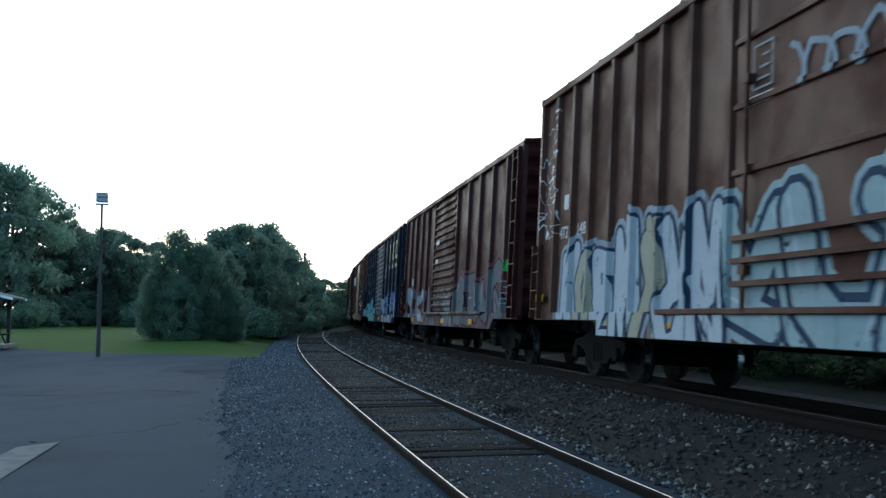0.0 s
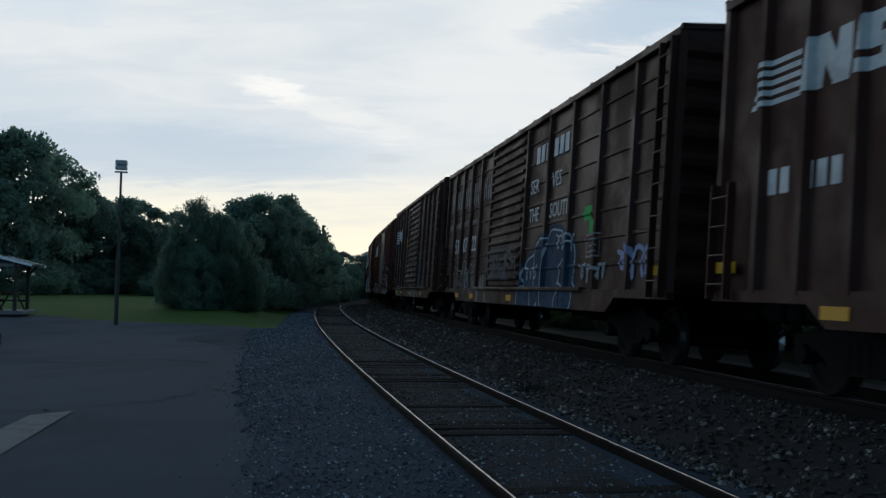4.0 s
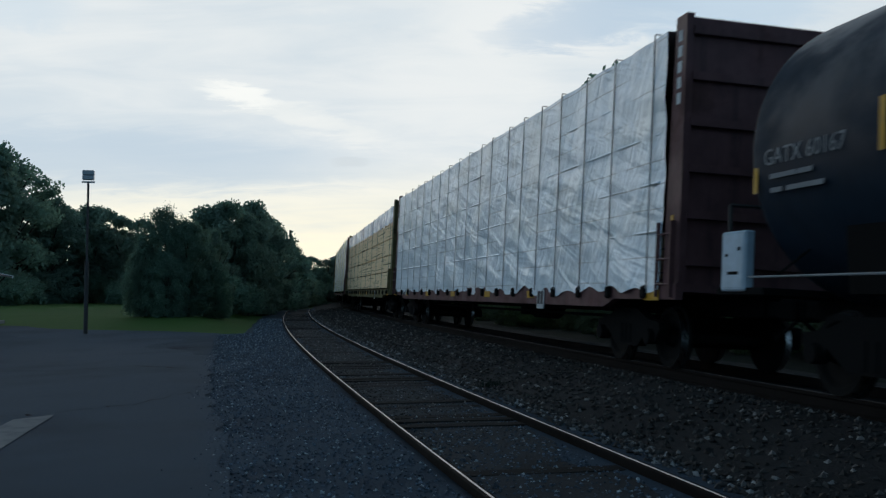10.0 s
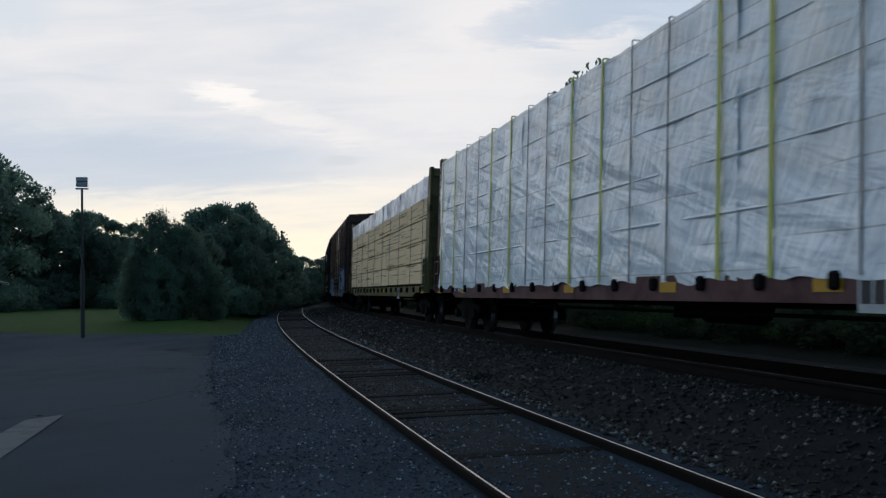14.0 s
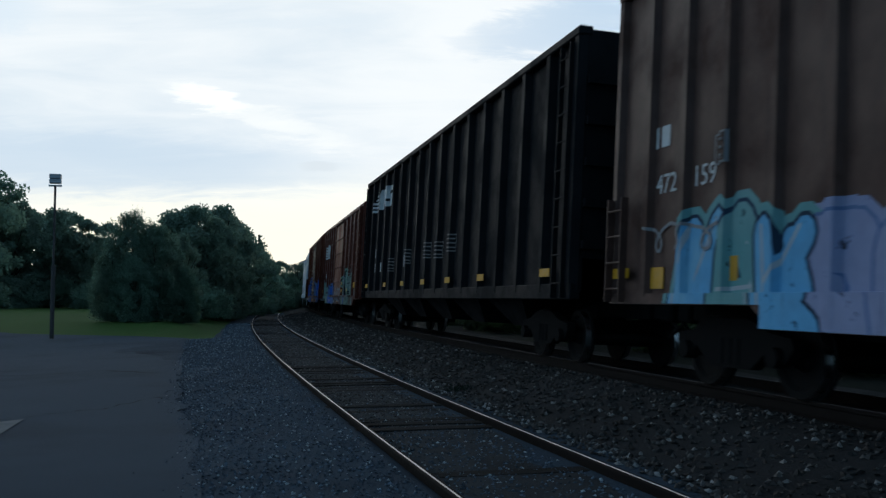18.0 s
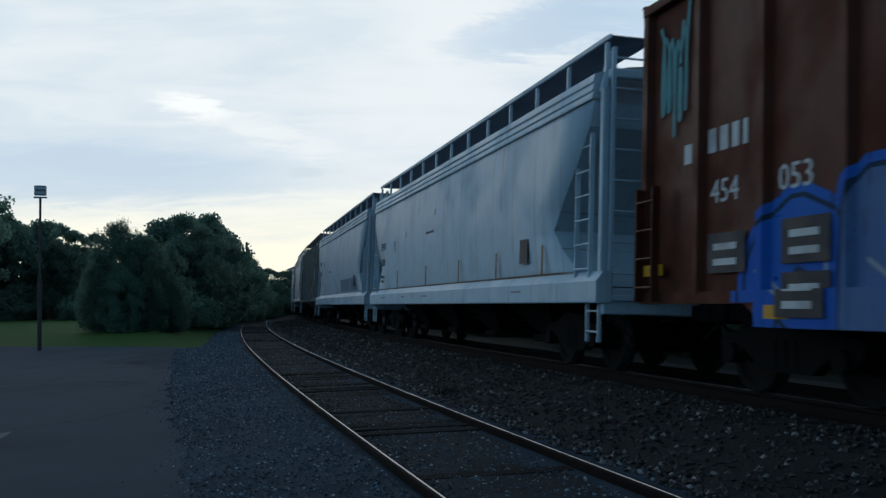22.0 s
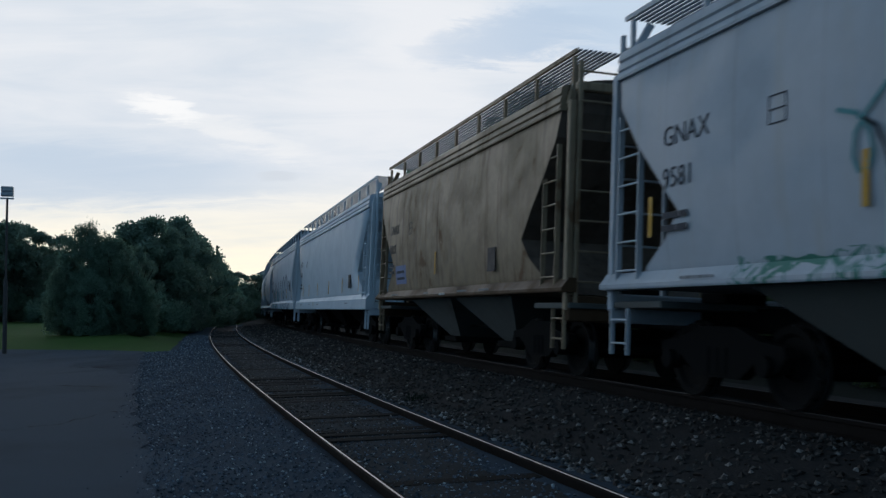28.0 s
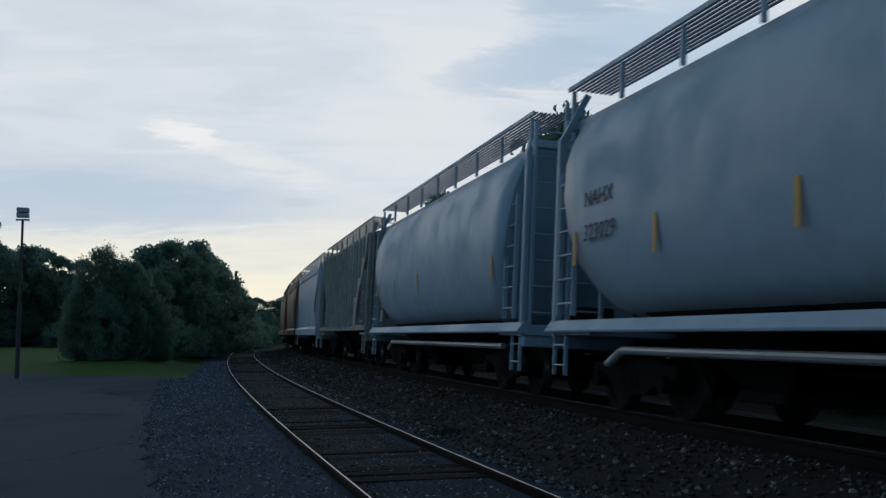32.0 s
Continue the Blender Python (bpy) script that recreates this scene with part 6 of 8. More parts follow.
    for u0, u1, seed in ((10.0, 11.7, 36), (12.0, 12.7, 41)):
        scribble(car, h, u0, u1, 0.74, 0.88, 9, M_SPRAY_PALE, seed, 0.010, "pale scribble along the sill")
    framed(car, h, 13.25, 13.85, 1.12, 1.58, M_LETTER)
    patch(car, h, 13.55, 13.75, 0.78, 1.04, M_SPRAY_SKY, "painted_patch", "pale blue sprayed patch", layer=2)
    for u in (9.55, 11.35):
        share("reflector", REFLECTOR, car, pose(h - u, 1.41, 1.02), "yellow reflector plate")
    patch(car, h, 7.4, 7.7, 2.65, 2.95, M_STENCIL, "paper_notice", "pale paper notice", layer=2)
    stencil(car, h - 7.3, 1.50, 1.62, 0.05, (10, 6, 9), M_STENCIL)
    couple(car, -125.61, h)
    # brown boxcar with the orange-brown door
    h = 8.05
    c = paint("brown_paint_i", (0.072, 0.019, 0.0095), tags=u_tags(h, ("letters", 0.9, 13.9, 0.5, 0.95, (0.22, 0.24, 0.25), (0.10, 0.12, 0.14), (0.05, 0.03, 0.025), 0.6)), seed=8)
    d = paint("orange_brown_door", (0.098, 0.026, 0.014), seed=8.8, tags=u_tags(h, ("letters", 6.0, 9.6, 0.8, 2.0, (0.33, 0.33, 0.33), (0.17, 0.06, 0.04), (0.12, 0.05, 0.04), 0.7)))
    car = boxcar(h, 4.5, c, d, "brown boxcar with an orange-brown door and grey-white graffiti", (6.0, 9.25), "smooth", False, 5, 2.1)
    striped_emblem(car, h - 0.7, 2.9, 2.5, 0.62, M_LETTER)
    stencil(car, h - 0.9, 1.404, 2.1, 0.28, (0.6, 0.6, 0.6, -0.4, 0.6, 0.6), M_LETTER)
    bm = bmesh.new()
    box(bm, h - 8.1, h - 7.3, 1.462, 1.468, 3.2, 3.9)
    part("placard_board", bm, M_PLATE, car, "dark placard board on the door")
    stencil(car, h - 7.4, 1.47, 3.65, 0.08, (8,), M_LETTER)
    stencil(car, h - 7.4, 1.47, 3.38, 0.08, (7,), M_LETTER)
    stencil(car, h - 7.2, 1.47, 2.7, 0.10, (12,), M_LETTER)
    bm = bmesh.new()
    box(bm, h - 14.7, h - 14.55, 1.49, 1.50, 1.5, 2.2)
    box(bm, h - 14.55, h - 14.1, 1.49, 1.50, 1.5, 1.65)
    part("reflector", bm, M_YELLOW, car, "yellow painted angle")
    graffiti(car, h, 9.5, 12.3, 0.70, 2.35, 4, M_SPRAY_PALE, M_SPRAY_GREY, M_SPRAY_BLACK, 143, 0.14, 0.045, M_SPRAY_GREY, label="grey-white sprayed graffiti with dark outlines")
    graffiti(car, h, 12.2, 14.0, 0.70, 2.5, 2, M_SPRAY_SKY, M_SPRAY_PALE, M_SPRAY_NAVY, 144, 0.20, 0.05, M_SPRAY_GREY, label="pale blue sprayed graffiti with dark outlines")
    graffiti(car, h, 1.0, 6.0, 0.70, 1.95, 6, M_SPRAY_PALE, M_SPRAY_DULLBLUE, M_SPRAY_BLACK, 145, 0.14, 0.04, M_SPRAY_GREY, label="grey and blue sprayed graffiti")
    graffiti(car, h, 6.2, 9.2, 1.2, 2.0, 4, None, None, M_SPRAY_PALE, 146, 0.02, 0.025, label="pale outline graffiti on the door")
    couple(car, -108.2, h)
    # second tall plug-door car
    h = 10.3
    c = paint("brown_paint_p", (0.078, 0.042, 0.032), worn=0.45, tags=u_tags(h, ("blocks", 7.4, 11.8, 1.7, 2.3, (0.09, 0.075, 0.06), (0.15, 0.135, 0.12), (0.06, 0.045, 0.036), 0.8)), seed=9)
    car = boxcar(h, 5.05, c, c, "brown plug-door boxcar with blue and white graffiti", (7.4, 12.9), "plug", False, 8, 3.3, True)
    stencil(car, h - 0.9, 1.404, 2.85, 0.26, (0.8, 0.8), M_LETTER)
    lettering(car, "472", h - 1.08, 1.404, 2.28, 0.34, M_LETTER)
    lettering(car, "159", h - 1.96, 1.404, 2.28, 0.34, M_LETTER)
    for u, z in ((1.15, 1.25), (2.75, 1.32)):
        share("reflector", plate_mesh("reflector", 0.42, 0.26, M_YELLOW), car, pose(h - u, 1.41, z), "yellow reflector plate")
    stencil(car, h - 7.8, 1.47, 3.3, 0.10, (3,), M_LETTER)
    stencil(car, h - 7.8, 1.47, 3.1, 0.10, (3,), M_LETTER)
    stencil(car, h - 9.6, 1.47, 2.95, 0.07, (11,), M_LETTER)
    graffiti(car, h, 1.75, 4.2, 0.60, 2.0, 3, M_SPRAY_SKY, M_SPRAY_TEAL, M_SPRAY_NAVY, 153, 0.20, 0.045, M_SPRAY_TEAL, M_SPRAY_WHITE, "turquoise and blue sprayed graffiti with dark outlines")
    graffiti(car, h, 4.0, 7.2, 0.60, 1.95, 3, M_SPRAY_LILAC, M_SPRAY_LILAC, M_SPRAY_DULLBLUE, 154, 0.26, 0.035, M_SPRAY_LILAC, label="lilac sprayed bubble graffiti")
    graffiti(car, h, 12.6, 19.2, 0.60, 2.4, 6, M_SPRAY_PALE, M_SPRAY_LILAC, M_SPRAY_NAVY, 155, 0.20, 0.06, M_SPRAY_DULLBLUE, label="grey and blue sprayed graffiti")
    scribble(car, h, 0.95, 2.6, 1.45, 2.0, 3, M_STENCIL, 16, 0.02)
    framed(car, h, 2.45, 2.8, 2.45, 2.8, M_STENCIL)
    couple(car, 27.57, h)
    # brown seamed boxcar with a red-brown door
    h = 8.4
    c = paint("brown_paint_r", (0.076, 0.019, 0.011), tags=u_tags(h, ("letters", 9.6, 14.2, 0.5, 1.05, (0.12, 0.17, 0.16), (0.15, 0.19, 0.23), (0.04, 0.035, 0.03), 0.6), ("letters", 0.6, 6.2, 0.5, 0.95, (0.10, 0.13, 0.12), (0.08, 0.11, 0.2), (0.04, 0.03, 0.03), 0.6)), seed=10)
    d = paint("red_brown_door", (0.165, 0.056, 0.034), seed=10.5)
    car = boxcar(h, 4.5, c, d, "brown seamed boxcar with a red-brown door and green graffiti", (6.3, 9.6), "smooth", True, 5, 1.9)
    striped_emblem(car, h - 0.8, 3.0, 2.6, 0.7, M_LETTER)
    stencil(car, h - 1.0, 1.431, 2.0, 0.26, (0.6, 0.6, 0.6, -0.4, 0.6, 0.6, 0.6), M_LETTER)
    stencil(car, h - 12.6, 1.431, 1.8, 0.40, (0.9,), M_PLATE)
    share("reflector", plate_mesh("reflector", 0.56, 0.21, M_YELLOW), car, pose(h - 14.92, 1.49, 1.49))
    for u, z in ((10.18, 1.30), (10.18, 1.62), (12.35, 1.31)):
        share("reflector", plate_mesh("reflector", 0.34, 0.12, M_YELLOW), car, pose(h - u, 1.49, z))
    for z, row in ((1.78, (4,)), (1.62, (7,)), (1.42, (7,)), (1.36, (5,))):
        stencil(car, h - 13.25, 1.431, z, 0.022, tuple(w * 4 for w in row), M_STENCIL)
    for k in range(4):
        stencil(car, h - 14.45, 1.431, 1.30 - k * 0.07, 0.028, (9, 4, 7, 3, 6) if k % 2 else (7, 9, 8), M_STENCIL)
    graffiti(car, h, 9.8, 13.1, 0.72, 2.1, 4, M_SPRAY_GREEN, M_SPRAY_DULLBLUE, M_SPRAY_BLACK, 163, 0.17, 0.04, M_SPRAY_GREEN, M_SPRAY_PALE, "sage green and blue sprayed graffiti")
    graffiti(car, h, 0.5, 2.9, 0.70, 1.75, 2, M_SPRAY_GREEN, M_SPRAY_GREEN, M_SPRAY_GREY, 164, 0.16, 0.03, label="sage green sprayed graffiti")
    graffiti(car, h, 2.9, 6.2, 0.70, 1.65, 3, M_SPRAY_DULLBLUE, M_SPRAY_BLUE, M_SPRAY_NAVY, 165, 0.22, 0.03, M_SPRAY_DULLBLUE, label="dull blue sprayed graffiti")
    graffiti(car, h, 6.5, 9.4, 0.85, 1.6, 5, None, None, M_SPRAY_PALE, 166, 0.015, 0.02, label="thin pale outline graffiti on the door")
    framed(car, h, 12.5, 13.1, 1.55, 2.0, M_STENCIL)
    couple(car, 67.6, h)
    # brown boxcar with the blue piece
    h = 8.55
    c = paint("brown_paint_s", (0.078, 0.018, 0.008), tags=u_tags(h, ("letters", 2.4, 6.3, 0.5, 0.95, (0.03, 0.09, 0.28), (0.05, 0.13, 0.3), (0.05, 0.05, 0.09), 0.8), ("letters", 12.0, 16.4, 0.5, 0.9, (0.03, 0.08, 0.24), (0.06, 0.10, 0.2), (0.01, 0.02, 0.06), 0.7)), seed=11)
    d = paint("brown_door_s", (0.05, 0.022, 0.016), seed=11.5, tags=u_tags(h, ("blocks", 6.3, 9.6, 0.9, 2.2, (0.12, 0.11, 0.12), (0.05, 0.12, 0.42), (0.05, 0.05, 0.06), 0.7)))
    car = boxcar(h, 4.5, c, d, "brown boxcar with a ribbed door and bright blue graffiti", (6.3, 9.7), "ribbed", False, 5, 2.2)
    lettering(car, "454", h - 1.45, 1.404, 2.0, 0.36, M_LETTER)
    lettering(car, "053", h - 2.65, 1.404, 2.0, 0.36, M_LETTER)
    stencil(car, h - 0.9, 1.404, 2.5, 0.22, (0.7, 0.7), M_LETTER)
    graffiti(car, h, 2.3, 6.4, 0.62, 2.25, 3, M_SPRAY_BLUE, M_SPRAY_DULLBLUE, M_SPRAY_NAVY, 173, 0.30, 0.05, M_SPRAY_BLUE, M_SPRAY_PALE, "bright blue sprayed graffiti with navy outlines")
    graffiti(car, h, 12.2, 16.2, 0.62, 2.0, 4, M_SPRAY_BLUE, M_SPRAY_DULLBLUE, M_SPRAY_NAVY, 174, 0.22, 0.05, None, M_SPRAY_PALE, "blue sprayed graffiti with pale highlights")
    graffiti(car, h, 9.9, 12.3, 0.9, 2.1, 3, None, None, M_SPRAY_DULLBLUE, 175, 0.02, 0.03, label="dull blue outline graffiti")
    scribble(car, h, 0.35, 1.0, 2.7, 4.4, 5, M_SPRAY_TEAL, 17, 0.03)
    for u, z in ((1.45, 1.25), (2.75, 1.30), (2.75, 0.80)):
        patch(car, h, u, u + 0.7, z, z + 0.42, M_PLATE, "data_panel", "black stencilled data panel", layer=8)
        for k in range(2):
            patch(car, h, u + 0.12, u + 0.55, z + 0.08 + 0.16 * k, z + 0.15 + 0.16 * k, M_LETTER, "stencil", "white stencilled bar", layer=9)
    stencil(car, h - 1.4, 1.404, 2.55, 0.26, (0.6, 0.6, 0.5, 0.3), M_LETTER)
    couple(car, 85.86, h)


build_boxcars()


# ---- black open-top car ----


def build_gondola():
    h, high = 10.35, 5.10
    c = paint("black_paint", (0.0075, 0.008, 0.009), 0.7, wear=(0.016, 0.014, 0.013), worn=0.25, streak=(0.012, 0.012, 0.013), seed=12, spec=0.08)
    car = new("open_top_hopper_car")
    for sy in (-1, 1):
        bm = bmesh.new()
        prism(bm, [(sy * 1.38, 1.1), (sy * 1.38, high), (sy * 1.32, high), (sy * 1.32, 1.1)], "x", -h, h)
        part("side_wall", bm, c, car)
        bm = bmesh.new()
        box(bm, -h - 0.02, h + 0.02, min(sy * 1.30, sy * 1.53), max(sy * 1.30, sy * 1.53), high - 0.14, high, 0.02)
        part("top_chord", bm, c, car)
        bm = bmesh.new()
        box(bm, -h, h, min(sy * 1.34, sy * 1.50), max(sy * 1.34, sy * 1.50), 0.98, 1.22, 0.015)
        part("side_sill", bm, c, car)
        n = 16
        for i in range(n + 1):
            x = -h + 0.12 + (2 * h - 0.24) * i / n
            bm = bmesh.new()
            prism(bm, [(x - 0.13, sy * 1.38), (x - 0.08, sy * 1.51), (x + 0.08, sy * 1.51), (x + 0.13, sy * 1.38)], "z", 1.1, high - 0.1)
            part("side_post", bm, c, car)
        ladder(car, h - 0.42, sy * 1.50, 1.0, high - 0.2, 9, c, 0.4, 0.08)
        ladder(car, -h + 0.42, sy * 1.50, 1.0, high - 0.2, 9, c, 0.4, 0.08)
    for sx in (-1, 1):
        bm = bmesh.new()
        box(bm, min(sx * h, sx * (h - 0.06)), max(sx * h, sx * (h - 0.06)), -1.36, 1.36, 1.6, high - 0.05)
        part("end_wall", bm, c, car)
        for k in range(5):
            q = 1.8 + k * 0.62
            bm = bmesh.new()
            box(bm, min(sx * h, sx * (h + 0.09)), max(sx * h, sx * (h + 0.09)), -1.36, 1.36, q - 0.06, q + 0.06)
            part("end_rib", bm, c, car)
    for k in range(5):
        x = -6.0 + k * 3.0
        bm = bmesh.new()
        v = [bm.verts.new(p) for p in ((x - 1.35, -1.3, 1.15), (x + 1.35, -1.3, 1.15), (x + 1.35, 1.3, 1.15), (x - 1.35, 1.3, 1.15), (x - 0.45, -0.8, 0.5), (x + 0.45, -0.8, 0.5), (x + 0.45, 0.8, 0.5), (x - 0.45, 0.8, 0.5))]
        for q in ((0, 1, 5, 4), (1, 2, 6, 5), (2, 3, 7, 6), (3, 0, 4, 7), (4, 5, 6, 7), (3, 2, 1, 0)):
            bm.faces.new([v[i] for i in q])
        part("hopper", bm, c, car)
    bm = bmesh.new()
    box(bm, -h + 0.1, h - 0.1, -1.3, 1.3, 4.3, 4.42)
    part("load", bm, M_STONE, car, "dark bulk load")
    running_gear(car, h)
    post = [-h + 0.12 + (2 * h - 0.24) * i / 16 for i in range(17)]

    SKIN[car.name] = post_skin(1.38, post, 1.222, 1.50, wide=(0.08, 0.13), proud=0.13, foot=0.99)
    striped_emblem(car, h - 1.35, 3.92, 3.1, 0.66, M_LETTER)
    stencil(car, h - 1.75, 1.384, 2.35, 0.30, (0.6, 0.6), M_LETTER)
    stencil(car, h - 1.75, 1.384, 1.85, 0.30, (0.6, -1.6, 0.6, 0.6), M_LETTER)
    stencil(car, h - 6.9, 1.384, 1.9, 0.34, (0.6, 0.6, 0.6), M_STENCIL)
    for u, z in ((4.75, 2.1), (7.3, 2.25), (9.9, 2.3), (11.2, 2.25), (12.45, 2.35)):
        framed(car, h, u, u + 0.75, z - 0.3, z + 0.1, M_FAINT)
    for u in (0.9, 4.6, 7.5, 10.3, 13.0, 15.8, 19.6):
        share("reflector", REFLECTOR, car, pose(h - u, 1.515, 1.40), "yellow reflector plate")
    finish(car, "tall black ribbed open-top hopper car with yellow reflectors")
    couple(car, 49.62, h)


build_gondola()


# ---- tank car ----


def build_tank():
    h = 7.4
    car = new("tank_car")
    c = paint("tank_black", (0.010, 0.019, 0.030), 0.55, wear=(0.014, 0.022, 0.032), worn=0.1, streak=(0.013, 0.022, 0.033), streaks=0.2, seed=13, spec=0.12)
    r, zc, n = 1.55, 2.47, 56
    rings = [(h - 0.15, 0.02), (h - 0.17, 0.40), (h - 0.25, 0.80), (h - 0.42, 1.15), (h - 0.66, 1.36), (h - 0.93, r - 0.004), (h - 0.97, r), (h - 1.02, r)]
    rings += [(-x, q) for x, q in rings[::-1]]
    bm = bmesh.new()
    vs = [[bm.verts.new((x, q * math.cos(2 * math.pi * i / n), zc + q * math.sin(2 * math.pi * i / n))) for i in range(n)] for x, q in rings]
    for k in range(len(vs) - 1):
        for i in range(n):
            f = bm.faces.new((vs[k][i], vs[k][(i + 1) % n], vs[k + 1][(i + 1) % n], vs[k + 1][i]))
            f.smooth = True
    bm.faces.new(vs[0])
    bm.faces.new(vs[-1])
    bmesh.ops.recalc_face_normals(bm, faces=bm.faces[:])
    part("tank", bm, c, car, "long black cylindrical tank with dished ends")
    for x in (-4.9, 4.9):
        bm = bmesh.new()
        prism(bm, [(-1.25, 1.0), (1.25, 1.0), (1.30, 1.65), (0.6, 1.02), (-0.6, 1.02), (-1.30, 1.65)], "x", x - 0.35, x + 0.35)
        part("saddle", bm, M_UNDER, car)
    # walkway, railings, dome
    bm = bmesh.new()
    rod(bm, (0, 0, 3.94), (0, 0, 4.25), 0.45, 18)
    part("dome", bm, c, car)
    bm = bmesh.new()
    for s in (-1, 1):
        box(bm, -1.5, 1.5, min(s * 0.5, s * 0.95), max(s * 0.5, s * 0.95), 3.88, 3.92)
    part("platform", bm, M_UNDER, car)
    for sy in (-1, 1):
        for x0, x1 in ((-1.5, -0.45), (0.45, 1.5)):
            bm = bmesh.new()
            for x in (x0, x1):
                rod(bm, (x, sy * 0.95, 3.90), (x, sy * 0.95, 4.75), 0.028, 6)
            for z in (4.33, 4.75):
                rod(bm, (x0, sy * 0.95, z), (x1, sy * 0.95, z), 0.026, 6)
            part("railing", bm, M_POLE, car)
        ladder(car, 0.0, sy * 1.53, 0.75, 3.6, 8, M_UNDER, 0.45, 0.06)
        bm = bmesh.new()
        rod(bm, (-h + 0.9, sy * 1.53, 1.16), (h - 0.9, sy * 1.53, 1.16), 0.013, 6)
        part("grab_rail", bm, M_STENCIL, car, "dull grab rail along the side")
        for x in (-6, -3, 0, 3, 6):
            part("rail_bracket", rod(bmesh.new(), (x, sy * 1.53, 1.16), (x, sy * 1.1, 1.50), 0.014, 5), M_UNDER, car)
    for sx in (-1, 1):
        bm = bmesh.new()
        box(bm, min(sx * (h - 0.95), sx * h), max(sx * (h - 0.95), sx * h), -1.40, 1.40, 0.98, 1.06, 0.01)
        part("end_platform", bm, M_UNDER, car)
        bm = bmesh.new()
        for y in (-1.3, 1.3):
            rod(bm, (sx * (h - 0.08), y, 1.0), (sx * (h - 0.08), y, 2.0), 0.022, 6)
        rod(bm, (sx * (h - 0.08), -1.3, 2.0), (sx * (h - 0.08), 1.3, 2.0), 0.022, 6)
        part("end_railing", bm, M_POLE, car)
    bm = bmesh.new()
    box(bm, h - 0.62, h - 0.12, 1.30, 1.42, 1.02, 1.68, 0.02)
    control = part("control_box", bm, surface("pale_placard", (0.36, 0.42, 0.46), 0.6, 0, 8, 0.3), car, "pale grey control box")
    bm = bmesh.new()
    box(bm, h - 0.58, h - 0.16, 1.42, 1.428, 1.06, 1.64, 0.003)
    part("box_door", bm, surface("pale_placard_door", (0.40, 0.46, 0.50), 0.6, 0, 8, 0.3), control)
    for x0, x1, z0, z1 in ((0.28, 0.50, 1.20, 1.235), (0.22, 0.28, 1.40, 1.43), (0.48, 0.54, 1.46, 1.50)):
        bm = bmesh.new()
        box(bm, h - x1, h - x0, 1.426, 1.434, z0, z1, 0.002)
        part("latch", bm, M_UNDER, control, "dark latch")
    lettering(car, "GATX 60167", h - 1.15, 1.556, 2.28, 0.24, M_STENCIL)
    stencil(car, h - 4.6, 1.555, 2.55, 0.08, (7,), M_STENCIL)
    stencil(car, h - 4.7, 1.554, 2.40, 0.08, (6,), M_STENCIL)
    stencil(car, h - 7.9, 1.545, 2.70, 0.08, (12, 4), M_STENCIL)
    stencil(car, h - 1.25, 1.54, 2.14, 0.05, (9, 5), M_STENCIL)
    stencil(car, h - 1.25, 1.53, 2.00, 0.05, (4, -1, 12), M_STENCIL)
    stencil(car, h - 9.6, 1.54, 2.75, 0.09, (8,), M_LETTER)
    stencil(car, h - 9.6, 1.552, 2.58, 0.09, (6,), M_LETTER)
    for u, z, y in ((0.98, 2.25, 1.53), (2.95, 2.42, 1.552), (11.6, 2.45, 1.552)):
        share("reflector", TALL_REFLECTOR, car, pose(h - u, y, z), "dull yellow reflector strip")
    running_gear(car, h)
    finish(car, "long black tank car with a railed dome platform")
    couple(car, -92.5, h)


build_tank()


# ---- lumber cars ----


def groove_bundle(name, length, high, courses):
    """A bundle of boards: one long piece whose long sides show the separate courses."""
    prof = []
    cuts = [0.0, 0.31, 0.55, 0.78, 1.0] if courses % 2 else [0.0, 0.22, 0.62, 1.0]
    courses = len(cuts) - 1
    for s in (1, -1):
        ks = range(courses) if s > 0 else range(courses - 1, -1, -1)
        for k in ks:
            z0, z1 = cuts[k] * high, cuts[k + 1] * high
            q = 0.006 * (((k * 7919 + courses) % 13) / 13 - 0.5)
            a = [(s * (0.656 + q), z0), (s * (0.660 + q), z0 + 0.002), (s * (0.660 + q), z1 - 0.003), (s * (0.654 + q), z1 - 0.002)]
            prof += a if s > 0 else a[::-1]
    return mesh_from(prism(bmesh.new(), prof, "x", -length / 2, length / 2), name, M_LUMBER)


BUNDLES = {n: groove_bundle("lumber_pack", n, 0.598, int(n * 100)) for n in (2.44, 3.05, 3.66, 4.88)}


